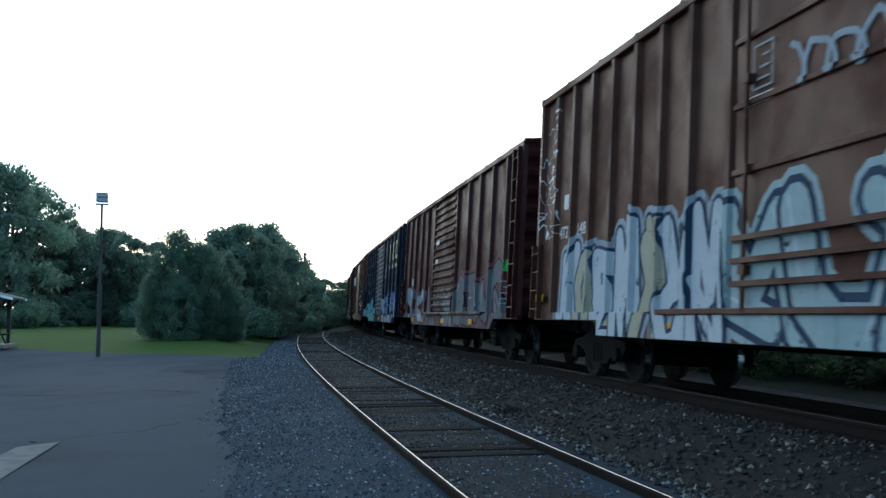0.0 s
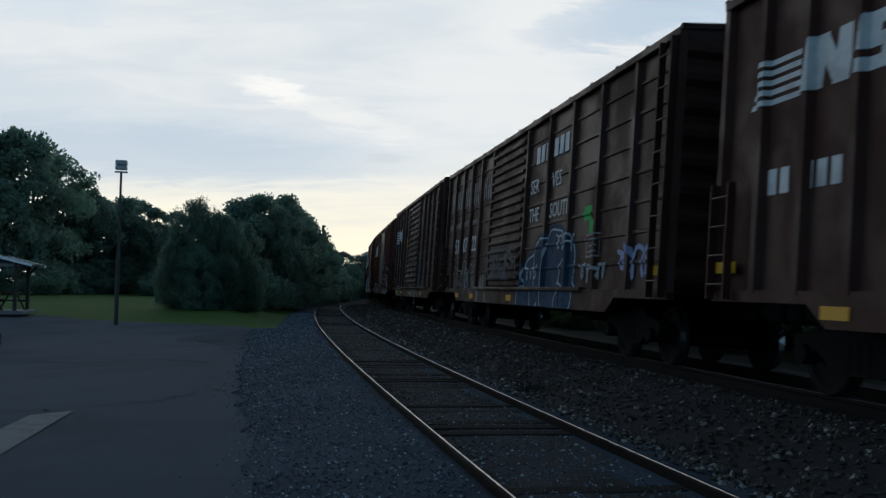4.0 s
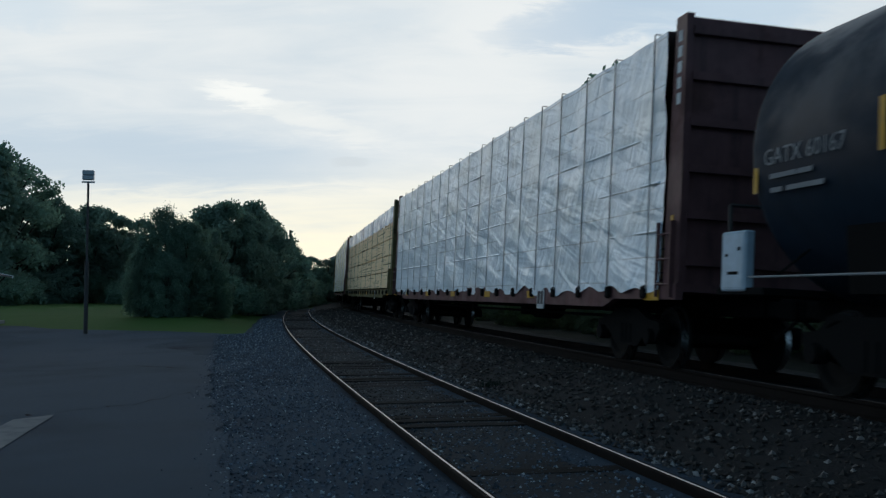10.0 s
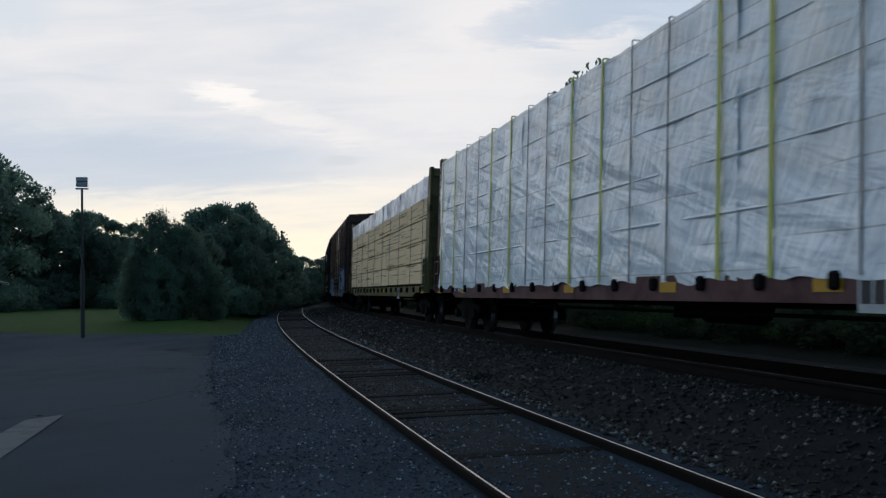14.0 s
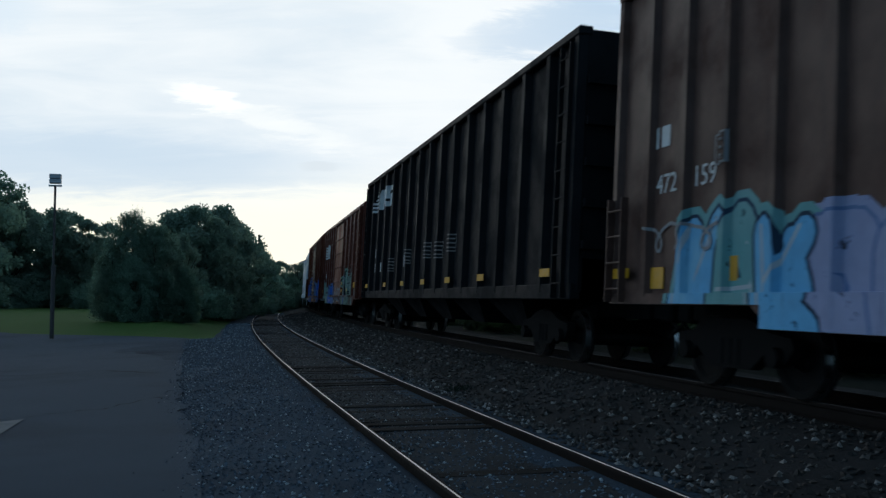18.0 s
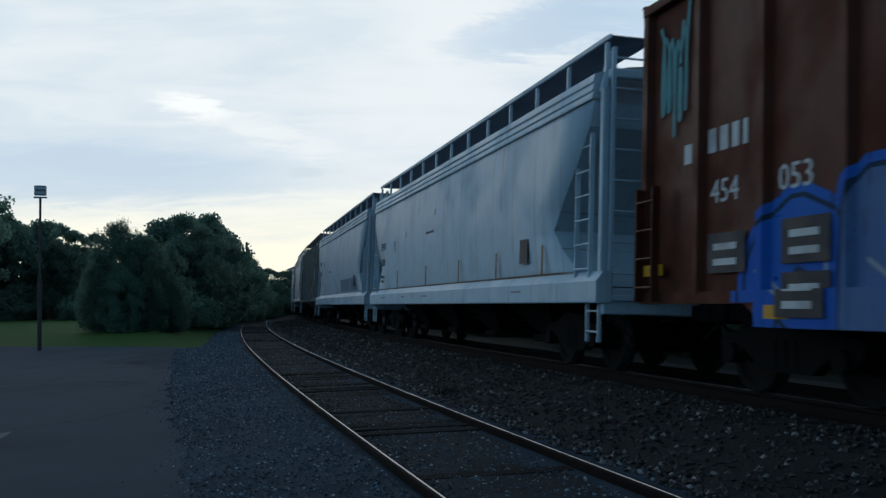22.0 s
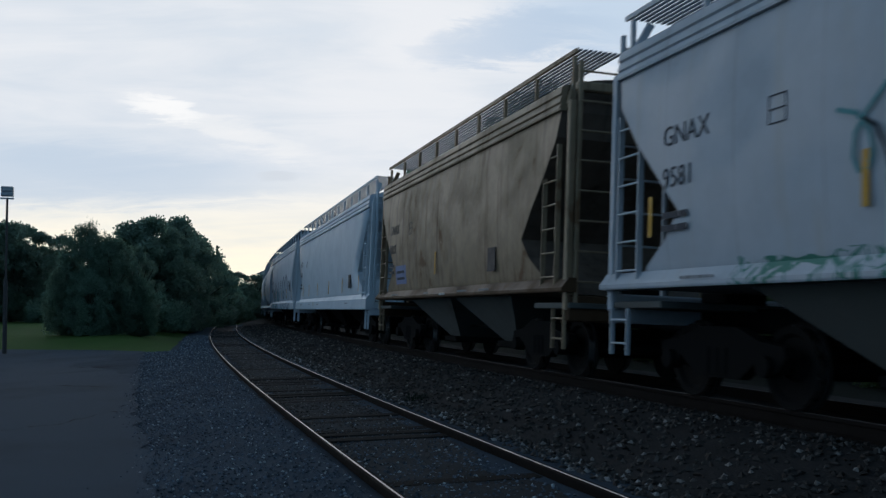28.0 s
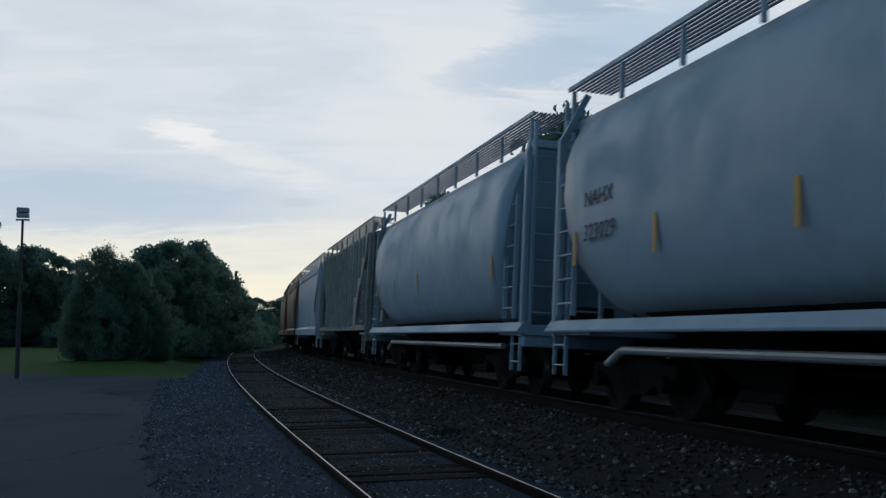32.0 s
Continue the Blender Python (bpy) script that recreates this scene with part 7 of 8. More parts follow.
def rumple(name, car, x0, x1, z0, z1, y, material, seed, amp=0.03, hem=0.06, nx=110, nz=22, label=""):
    """Plastic sheeting over a load: near side, top and far side in one creased skin."""
    verts, faces = [], []
    prof = [(y, z0 + (z1 - z0) * k / nz, k / nz) for k in range(nz + 1)]
    prof += [(y * (1 - (k + 1) / 6), z1 + 0.05 * math.sin(math.pi * (k + 1) / 6), 2) for k in range(6)]
    prof += [(-a, b, c) for a, b, c in prof[-2::-1]]
    for i in range(nx + 1):
        x = x0 + (x1 - x0) * i / nx
        for a, b, c in prof:
            q = noise.noise((x * 1.3 + seed, b * 0.9, a)) + 0.6 * noise.noise((x * 0.8 - b * 1.9, seed, b * 2.2)) + 0.5 * noise.noise((x * 4.0, b * 1.5, seed * 2.0))
            out = amp * q
            z = b + (amp * q * 1.5 if c == 2 else 0)
            if c < 0.08:
                z += hem * (noise.noise((x * 1.6, seed, 0)) - 0.3)
                out += 0.03 * abs(noise.noise((x * 3.0, seed, 5.0)))
            verts.append((x, a + (out if a >= 0 else -out), z))
    k = len(prof)
    for i in range(nx):
        for j in range(k - 1):
            faces.append((i * k + j, i * k + j + 1, (i + 1) * k + j + 1, (i + 1) * k + j))
    me = mesh_of(name, verts, faces, material)
    ob = new(name, me)
    ob.parent = car
    return tagged(ob, label)


def lumber_car(rear, coat, label, wrapped, straps, seed):
    h = 11.7
    rnd = random.Random(seed)
    car = new("centerbeam_flatcar")
    bm = bmesh.new()
    box(bm, -h, h, -1.36, 1.36, 1.02, 1.12)
    part("deck", bm, coat, car)
    for sy in (-1, 1):
        bm = bmesh.new()
        low = [(-h, 1.12), (h, 1.12), (h, 0.92), (h - 2.0, 0.92), (h - 2.4, 0.80), (-h + 2.4, 0.80), (-h + 2.0, 0.92), (-h, 0.92)]
        prism(bm, low, "y", min(sy * 1.30, sy * 1.40), max(sy * 1.30, sy * 1.40))
        part("side_sill", bm, coat, car)
        me = mesh_from(box(bmesh.new(), -0.09, 0.08, 0, 0.06, -0.10, 0.08, 0.03), "winch", M_UNDER)
        for k in range(18):
            share("winch", me, car, pose(-h + 0.9 + k * (2 * h - 1.8) / 17, sy * 1.40, 1.02, 0, 0, 0 if sy > 0 else 180))
    for sx in (-1, 1):
        bm = bmesh.new()
        x0, x1 = sorted((sx * (h - 0.12), sx * (h - 0.06)))
        box(bm, x0, x1, -1.30, 1.30, 1.1, 4.48)
        b = part("bulkhead", bm, coat, car, "tall steel end bulkhead")
        for y in (-1.32, 1.32):
            bm = bmesh.new()
            prism(bm, [(sx * (h - 0.45), 1.1), (sx * h, 1.1), (sx * h, 4.51), (sx * (h - 0.30), 4.51)], "y", y - 0.05, y + 0.05)
            part("bulkhead_post", bm, coat, b)
        if wrapped:
            bm = bmesh.new()
            for k in range(5):
                box(bm, sx * (h - 0.17) - 0.055, sx * (h - 0.17) + 0.055, 1.37, 1.374, 3.38 + k * 0.2, 3.52 + k * 0.2)
            part("stencilled_mark", bm, M_LETTER, b, "column of white painted marks")
            share("reflector", TALL_REFLECTOR, b, pose(sx * (h - 0.22), 1.372, 1.75), "yellow upright reflector strip")
        for k in range(6):
            z = 1.4 + k * 0.58
            bm = bmesh.new()
            x0, x1 = sorted((sx * (h - 0.06), sx * (h + 0.02)))
            box(bm, x0, x1, -1.28, 1.28, z - 0.05, z + 0.05)
            part("bulkhead_rib", bm, coat, b)
        ladder(car, sx * (h - 0.3), 1.38, 0.95, 1.9, 3, coat, 0.4, 0.07)
    bm = bmesh.new()
    box(bm, -h + 0.3, h - 0.3, -0.06, 0.06, 1.1, 4.3)
    part("centre_beam", bm, coat, car)
    # load: four tiers of bundles on each side
    tiers, z0, tall = 4, 1.16, 0.635
    sticks = mesh_from(box(bmesh.new(), -0.045, 0.045, -0.60, 0.60, 0.0, 0.034), "sticker", M_LUMBER_ENDS)
    for t in range(tiers):
        for sy in (-1, 1):
            x = -h + 0.55
            while x < h - 0.75:
                room = h - 0.55 - x
                fits = [n for n in BUNDLES if n <= room - 2.44 or abs(n - room) < 0.3]
                n = rnd.choice(fits) if fits else min(BUNDLES, key=lambda q: abs(q - room))
                if x + n > h - 0.40:
                    x = h - 0.40 - n
                if not wrapped or t == 0:
                    share("lumber_pack", BUNDLES[n], car, pose(x + n / 2, sy * ((0.62 if wrapped else 0.70) + rnd.uniform(-0.008, 0.012)), z0 + t * tall + 0.034))
                    if sy > 0:
                        for q in (-n / 2 + 0.3, n / 2 - 0.3):
                            share("sticker", sticks, car, pose(x + n / 2 + q, 0.70, z0 + t * tall))
                x += n + rnd.uniform(0.008, 0.02)
    if wrapped:
        for a, b in ((-h + 0.45, -h * 0.32), (-h * 0.34, h * 0.36), (h * 0.34, h - 0.45)):
            rumple("plastic_wrap", car, a, b, 1.08, 4.38, 1.41 + 0.012 * rnd.random(), M_WRAP, seed + a, 0.036, 0.16, nx=70, nz=26, label="creased white plastic wrap over the lumber")
        # tier edges pressed through the wrap
        for t in range(1, 5):
            z = z0 + t * tall
            bm = bmesh.new()
            rod(bm, (-h + 0.6, 1.402, z), (h - 0.6, 1.402, z + 0.01), 0.022, 5)
            part("tier_edge", bm, M_WRAP, car)
    else:
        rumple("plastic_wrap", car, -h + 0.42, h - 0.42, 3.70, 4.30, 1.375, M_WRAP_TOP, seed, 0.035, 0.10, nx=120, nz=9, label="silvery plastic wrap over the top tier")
        for sy in (-1, 1):
            bm = bmesh.new()
            box(bm, -h + 0.5, h - 0.5, sy * 0.7 - 0.6, sy * 0.7 + 0.6, 3.74, 4.2)
            part("top_tier", bm, M_LUMBER, car)
    y = 1.445 if wrapped else 1.385
    top = 4.42 if wrapped else 4.33
    n = 19 if wrapped else 10
    for k in range(n):
        x = -h + 0.9 + k * (2 * h - 1.8) / (n - 1) + rnd.uniform(-0.15, 0.15)
        yellow = straps and (n - 1 - k) % 4 in (0, 1)
        bm = bmesh.new()
        w = 0.032 if yellow else 0.012 if wrapped else 0.005
        prism(bm, [(y - 0.004, 1.05), (y + 0.008, 1.05), (y + 0.008, top), (y - 0.004, top)], "x", x - w, x + w)
        box(bm, x - w, x + w, -y, y, top, top + 0.012)
        part("strap", bm, M_STRAP_Y if yellow else M_STRAP, car, "yellow webbing strap" if yellow else "dark tie-down cable")
    running_gear(car, h)
    for u in (0.6, 3.2, 6.8, 10.4, 14.0, 17.3, 22.7):
        share("reflector", REFLECTOR, car, pose(h - u, 1.404, 0.97), "yellow reflector plate")
    stencil(car, h - 1.9, 1.404, 0.94, 0.16, (0.8, 0.8, 0.8, -1.2, 0.7, 0.7, 0.7, -1.0, 0.7, 0.7), M_LETTER)
    bm = bmesh.new()
    box(bm, h - 18.15, h - 17.75, 1.41, 1.42, 0.72, 1.06)
    plate = part("data_plate", bm, M_LETTER, car, "dark data plate in a pale frame")
    bm = bmesh.new()
    for x0, x1 in ((18.11, 17.97), (17.93, 17.79)):
        box(bm, h - x0, h - x1, 1.42, 1.424, 0.80, 1.03)
    part("plate_field", bm, M_PLATE, plate)
    finish(car, label)
    couple(car, rear, h)


C_FLAT_RED = paint("flatcar_red", (0.115, 0.052, 0.050), seed=20)
C_FLAT_TAN = paint("flatcar_yellow", (0.155, 0.125, 0.055), wear=(0.028, 0.020, 0.012), worn=0.85, streak=(0.03, 0.022, 0.014), streaks=0.6, seed=21)
lumber_car(-68.2, C_FLAT_RED, "red bulkhead flatcar with a load in white plastic wrap", True, 0, 31)
lumber_car(-43.79, C_FLAT_TAN, "yellow bulkhead flatcar stacked with bare sawn lumber", False, 0, 32)
lumber_car(-18.9, C_FLAT_RED, "red bulkhead flatcar, white-wrapped load under yellow straps", True, 2, 33)
lumber_car(5.74, C_FLAT_TAN, "yellow bulkhead flatcar with lumber under silvery wrap", False, 0, 34)


# ---- covered hoppers ----


# darker slats for the closed roof walks
M_WALK_DARK = surface("dark_walkway", (0.085, 0.105, 0.14), 0.7, 0.0, 9, 0.25)
# bays and end platforms, darker than the bodies above
M_BAY = surface("dark_hopper_bay", (0.085, 0.088, 0.080), 0.8, 0, 6, 0.3, tint=(0.04, 0.036, 0.03))
M_WALK = surface("galvanised_walkway", (0.17, 0.20, 0.25), 0.6, 0.0, 9, 0.25)


# rust brown, darkened because the car ends face away from the light
M_END_SHEET = paint("rusty_shaded_end_sheet", (0.125, 0.092, 0.070), seed=61, worn=0.5)


def hopper_car(rear, length, coat, label, shape="curved", bays=3, sill_coat=None, rail="open", ribs=False, deep=True, roof_line=4.14, sill=(0.95, 1.38)):
    """length: body length over the end sills. shape: curved, flat or round sides."""
    h = length / 2
    sill_coat = sill_coat or coat
    s0, s1 = sill
    car = new("covered_hopper_car")
    if shape == "round":
        lev = [(1.22, 0.80, 1.75), (1.36, 1.12, 1.55), (1.60, 1.32, 1.36), (1.95, 1.46, 1.05), (2.4, 1.53, 0.80), (2.9, 1.54, 0.62), (3.4, 1.48, 0.52), (3.75, 1.36, 0.48), (roof_line - 0.02, 1.18, 0.46), (roof_line + 0.12, 0.85, 0.46), (roof_line + 0.2, 0.35, 0.46)]
    elif shape == "curved":
        lev = [(1.20, 1.38, 0.75), (1.47, 1.42, 1.0), (1.75, 1.455, 1.45), (2.04, 1.48, 1.72), (2.45, 1.50, 1.30), (2.9, 1.50, 0.82), (3.4, 1.49, 0.40), (roof_line - 0.37, 1.46, 0.32), (roof_line, 1.42, 0.32), (roof_line + 0.12, 0.95, 0.32), (roof_line + 0.2, 0.35, 0.32)]
    else:
        lev = [(1.20, 1.42, 2.3), (1.55, 1.43, 2.25), (2.2, 1.44, 1.85), (2.8, 1.44, 1.25), (3.4, 1.44, 0.65), (roof_line - 0.05, 1.44, 0.32), (roof_line, 1.42, 0.32), (roof_line + 0.14, 0.95, 0.32), (roof_line + 0.2, 0.35, 0.32)]
    bm = bmesh.new()
    nx = 14
    rows = []
    for z, w, e in lev:
        ring = [(-h + e + (2 * h - 2 * e) * i / nx, w) for i in range(nx + 1)] + [(h - e - (2 * h - 2 * e) * i / nx, -w) for i in range(nx + 1)]
        rows.append([bm.verts.new((x, y, z)) for x, y in ring])
    n = len(rows[0])
    for a, b in zip(rows, rows[1:]):
        for i in range(n):
            if deep == "grey" and i % (nx + 1) == nx:
                continue
            f = bm.faces.new((a[i], a[(i + 1) % n], b[(i + 1) % n], b[i]))
            f.smooth = shape != "flat" and i % (nx + 1) != nx
    bm.faces.new(rows[0][::-1])
    bm.faces.new(rows[-1])
    bmesh.ops.recalc_face_normals(bm, faces=bm.faces[:])
    part("body", bm, coat, car)
    if deep == "grey":
        # sloping end sheets, rust brown with their shade put into the colour
        for sx in (-1, 1):
            bm = bmesh.new()
            rim = [[bm.verts.new((sx * (h - e - d), sy * w, z)) for z, w, e in lev] for d in (0.0, 0.03) for sy in (-1, 1)]
            for k in range(len(lev) - 1):
                for a, b in ((rim[0], rim[1]), (rim[2], rim[3]), (rim[0], rim[2]), (rim[1], rim[3])):
                    bm.faces.new((a[k], a[k + 1], b[k + 1], b[k]))
            for k in (0, -1):
                bm.faces.new((rim[0][k], rim[1][k], rim[3][k], rim[2][k]))
            bmesh.ops.recalc_face_normals(bm, faces=bm.faces[:])
            part("end_sheet", bm, M_END_SHEET, car, "rusty brown sloping end sheet, darkened for shade")
    # side seams or ribs
    for sy in (-1, 1):
        if ribs:
            for i in range(17):
                x = -h + 0.9 + (2 * h - 1.8) * i / 16
                zs = [z for z, w, e in lev[:-3] if h - e > abs(x) + 0.05]
                if not zs:
                    continue
                bm = bmesh.new()
                prism(bm, [(x - 0.06, sy * 1.425), (x - 0.03, sy * 1.51), (x + 0.03, sy * 1.51), (x + 0.06, sy * 1.425)], "z", min(zs), roof_line - 0.06)
                part("side_rib", bm, coat, car)
        bm = bmesh.new()
        w = lev[-3][1]
        a = w - 0.04
        b = (1.46 if shape == "curved" else w) + 0.03
        r_ = roof_line
        if shape == "curved":
            prof = [(a, r_ - 0.37), (b + 0.015, r_ - 0.37), (b + 0.02, r_ - 0.34), (b - 0.01, r_ - 0.27), (b + 0.012, r_ - 0.25), (b + 0.005, r_ - 0.22), (b - 0.02, r_ - 0.15), (b + 0.004, r_ - 0.13), (b, r_ - 0.10), (b - 0.02, r_ - 0.02), (a, r_)]
        else:
            prof = [(a, r_ - 0.16), (b, r_ - 0.16), (b + 0.015, r_ - 0.13), (b + 0.015, r_ - 0.04), (b, r_ - 0.02), (a, r_ - 0.02)]
        prism(bm, [(sy * p, q) for p, q in prof], "x", -h + 0.3, h - 0.3)
        part("roof_eave", bm, coat, car)
        # side sill
        bm = bmesh.new()
        if shape == "flat":
            box(bm, -h, h, min(sy * 1.36, sy * 1.47), max(sy * 1.36, sy * 1.47), 1.12, 1.28, 0.01)
        else:
            prism(bm, [(sy * 1.30, s0), (sy * 1.515, s0), (sy * 1.525, s0 + 0.02), (sy * 1.525, s1 - 0.14), (sy * 1.50, s1 - 0.11), (sy * 1.42, s1), (sy * 1.30, s1)], "x", -h, h)
        part("side_sill", bm, sill_coat, car)
    # roof walks on brackets
    for sy in (-1, 1):
        y0, y1, z = 0.62, 1.30, roof_line + 0.50
        bm = bmesh.new()
        box(bm, -h + 0.15, h - 0.15, min(sy * 1.30, sy * 1.335), max(sy * 1.30, sy * 1.335), z - 0.05, z + 0.01)
        walk_ = part("roof_walk", bm, coat, car, "slatted roof walkway")
        k = 9
        w = 0.019 if rail == "open" else 0.034
        slat = mesh_from(box(bmesh.new(), -h + 0.15, h - 0.15, -w, w, -0.02, 0.0), "slat", M_WALK if rail == "open" else M_WALK_DARK)
        for i in range(k):
            share("slat", slat, walk_, pose(0, sy * (y0 + (y1 - y0) * (i + 0.5) / k), z))
        m = max(6, int(length / 1.35))
        me = mesh_from(prism(bmesh.new(), [(-0.03, roof_line - 0.05), (0.03, roof_line - 0.05), (0.03, roof_line + 0.43), (-0.03, roof_line + 0.43)], "y", 0, 0.05), "bracket", coat)
        for i in range(m):
            share("bracket", me, walk_, pose(-h + 0.3 + (length - 0.6) * i / (m - 1), sy * 1.27 - (0.05 if sy < 0 else 0), 0))
    bm = bmesh.new()
    for i in range(max(3, int(length / 3))):
        x = -h + 1.5 + (length - 3) * i / max(1, int(length / 3) - 1)
        box(bm, x - 0.5, x + 0.5, -0.35, 0.35, roof_line + 0.18, roof_line + 0.32, 0.03)
    part("hatch", bm, coat, car)
    # ends: posts, slope plates, ladders, grab irons, platform
    for sx in (-1, 1):
        for sy in (-1, 1):
            bm = bmesh.new()
            x0, x1 = sorted((sx * (h - 0.06), sx * (h - 0.17)))
            box(bm, x0, x1, min(sy * 1.34, sy * 1.44), max(sy * 1.34, sy * 1.44), 0.95, roof_line - (0.25 if shape != "flat" else 0.05), 0.015)
            part("corner_post", bm, coat, car)
            bm = bmesh.new()
            rod(bm, (sx * (h - 0.17), sy * 1.40, roof_line - 0.30), (sx * (h - 0.50), sy * 1.16, roof_line + 0.34), 0.06, 4)
            part("grab_iron", bm, coat, car)
            if shape == "flat":
                bm = bmesh.new()
                prism(bm, [(sx * (h - 0.28), 3.3), (sx * (h - 0.28), 1.3), (sx * (h - 0.75), 1.3), (sx * (h - 0.55), 2.6)], "y", sy * 0.85 - 0.02, sy * 0.85 + 0.02)
                part("end_gusset", bm, coat, car)
            ladder(car, sx * (h - 0.62), sy * 1.42, 1.25, min(3.3, roof_line - 0.4) if shape != "flat" else 3.0, 6, coat, 0.5, 0.07)
            ladder(car, sx * (h - 0.35), sy * 1.38, 0.42, 0.98, 2, coat, 0.40, 0.05)
        bm = bmesh.new()
        x0, x1 = sorted((sx * (h - 1.3), sx * h))
        box(bm, x0, x1, -1.40, 1.40, 0.98, 1.06, 0.01)
        part("end_platform", bm, M_BAY if deep == "grey" else sill_coat, car)
        bm = bmesh.new()
        x0, x1 = sorted((sx * (h - 0.04), sx * (h - 0.16)))
        box(bm, x0, x1, -1.40, 1.40, 0.80, 1.16, 0.02)
        part("end_sill", bm, sill_coat, car)
        bm = bmesh.new()
        box(bm, x0, x1, -1.34, 1.34, roof_line - 0.12, roof_line + 0.02, 0.02)
        part("end_beam", bm, coat, car)
        # ladders up the end face, one behind each corner
        tall = roof_line + 0.30
        for sy in (-1, 1):
            bm = bmesh.new()
            box(bm, min(sx * (h - 0.02), sx * (h - 0.08)), max(sx * (h - 0.02), sx * (h - 0.08)), sy * 0.66 - 0.03, sy * 0.66 + 0.03, 1.0, tall, 0.008)
            lad = part("end_ladder", bm, coat, car)
            bm = bmesh.new()
            box(bm, min(sx * (h - 0.02), sx * (h - 0.08)), max(sx * (h - 0.02), sx * (h - 0.08)), sy * 1.30 - 0.03, sy * 1.30 + 0.03, 1.0, tall, 0.008)
            part("stile", bm, coat, lad)
            me = bar_mesh("rung", 0.64, 0.016, coat)
            for k in range(8):
                share("rung", me, lad, pose(sx * (h - 0.02), sy * 0.98, 1.35 + k * (tall - 1.5) / 7, 0, 0, 90))
        bm = bmesh.new()
        box(bm, min(sx * (h - 0.9), sx * (h - 0.3)), max(sx * (h - 0.9), sx * (h - 0.3)), -0.28, 0.28, 1.06, 1.5, 0.03)
        rod(bm, (sx * (h - 0.2), -0.75, 1.9), (sx * (h - 0.14), -0.75, 1.9), 0.28, 14)
        part("brake_cylinder", bm, M_UNDER, car)
    # outlet hoppers
    span_ = length - 5.2
    for b in range(bays):
        x = -span_ / 2 + span_ * (b + 0.5) / bays
        a = span_ / bays / 2 - 0.05
        bm = bmesh.new()
        v = [bm.verts.new(p) for p in ((x - a, -1.30, 1.26), (x + a, -1.30, 1.26), (x + a, 1.30, 1.26), (x - a, 1.30, 1.26), (x - 0.36, -0.62, 0.42), (x + 0.36, -0.62, 0.42), (x + 0.36, 0.62, 0.42), (x - 0.36, 0.62, 0.42))]
        for q in ((0, 1, 5, 4), (1, 2, 6, 5), (2, 3, 7, 6), (3, 0, 4, 7), (4, 5, 6, 7), (3, 2, 1, 0)):
            bm.faces.new([v[i] for i in q])
        bay = part("outlet_hopper", bm, coat if deep == "pale" else M_BAY if deep == "grey" else M_UNDER, car)
        bm = bmesh.new()
        box(bm, x - 0.42, x + 0.42, -0.75, 0.75, 0.30, 0.42, 0.02)
        part("outlet_gate", bm, M_UNDER, bay)
    running_gear(car, h, 1.9)
    SKIN[car.name] = smooth_skin([(z, w) for z, w, e in lev], s1 - 0.12 if shape != "flat" else 1.28, 1.526, s0 + 0.01)
    finish(car, label)
    couple(car, rear, h)
    return car, h


def strips(car, h, spots, y=1.505, z=1.62, mesh=None):
    for u in spots:
        share("reflector", mesh or TALL_REFLECTOR, car, pose(h - u, y, z), "yellow upright reflector strip")


def marks(car, h, words, number, u=1.6, z=2.75, size=0.32, y=1.506):
    if words:
        lettering(car, words, h - u, y, z, size, M_INK)
    if number:
        lettering(car, number, h - u, y, z - 0.46, size, M_INK)
    else:
        stencil(car, h - u, y, z - 0.46, 0.26, (0.45, 0.45, 0.45, 0.45, 0.45), M_INK, 0.35)
    for k, w in enumerate(((5, 2), (4, 3))):
        stencil(car, h - u, y - 0.01, z - 0.80 - k * 0.14, 0.07, w, M_INK)
    bm = bmesh.new()
    for a, b, c, d in ((0, 0.26, 0, 0.012), (0, 0.26, 0.26, 0.272), (0, 0.26, 0.13, 0.142), (0, 0.012, 0, 0.27), (0.248, 0.26, 0, 0.27)):
        box(bm, h - u - 1.9 - b, h - u - 1.9 - a, y, y + 0.004, z - 0.1 + c, z - 0.1 + d)
    part("stencil_frame", bm, M_INK, car, "thin dark stencilled frame")
    # small print on the side sill
    low = 1.12 if h > 7 else 1.28
    for v, row in ((1.9, (4, 9, 3, 7)), (4.9, (6, 3)), (7.3, (9, 5, 8)), (2 * h - 3.6, (5, 5, 8))):
        stencil(car, h - v, 1.527, low, 0.032, tuple(q * 0.5 for q in row) + (2, 1.5), M_STENCIL, 0.9)
    patch(car, h, 6.1, 6.5, low - 0.04, low + 0.10, M_LETTER, "paper_notice", "pale paper label on the sill")
    f = bmesh.new()
    box(f, -h + 2.9, -h + 3.3, y - 0.02, y - 0.012, 1.60, 2.0)
    part("data_panel", f, M_PLATE, car, "dark stencilled data panel")


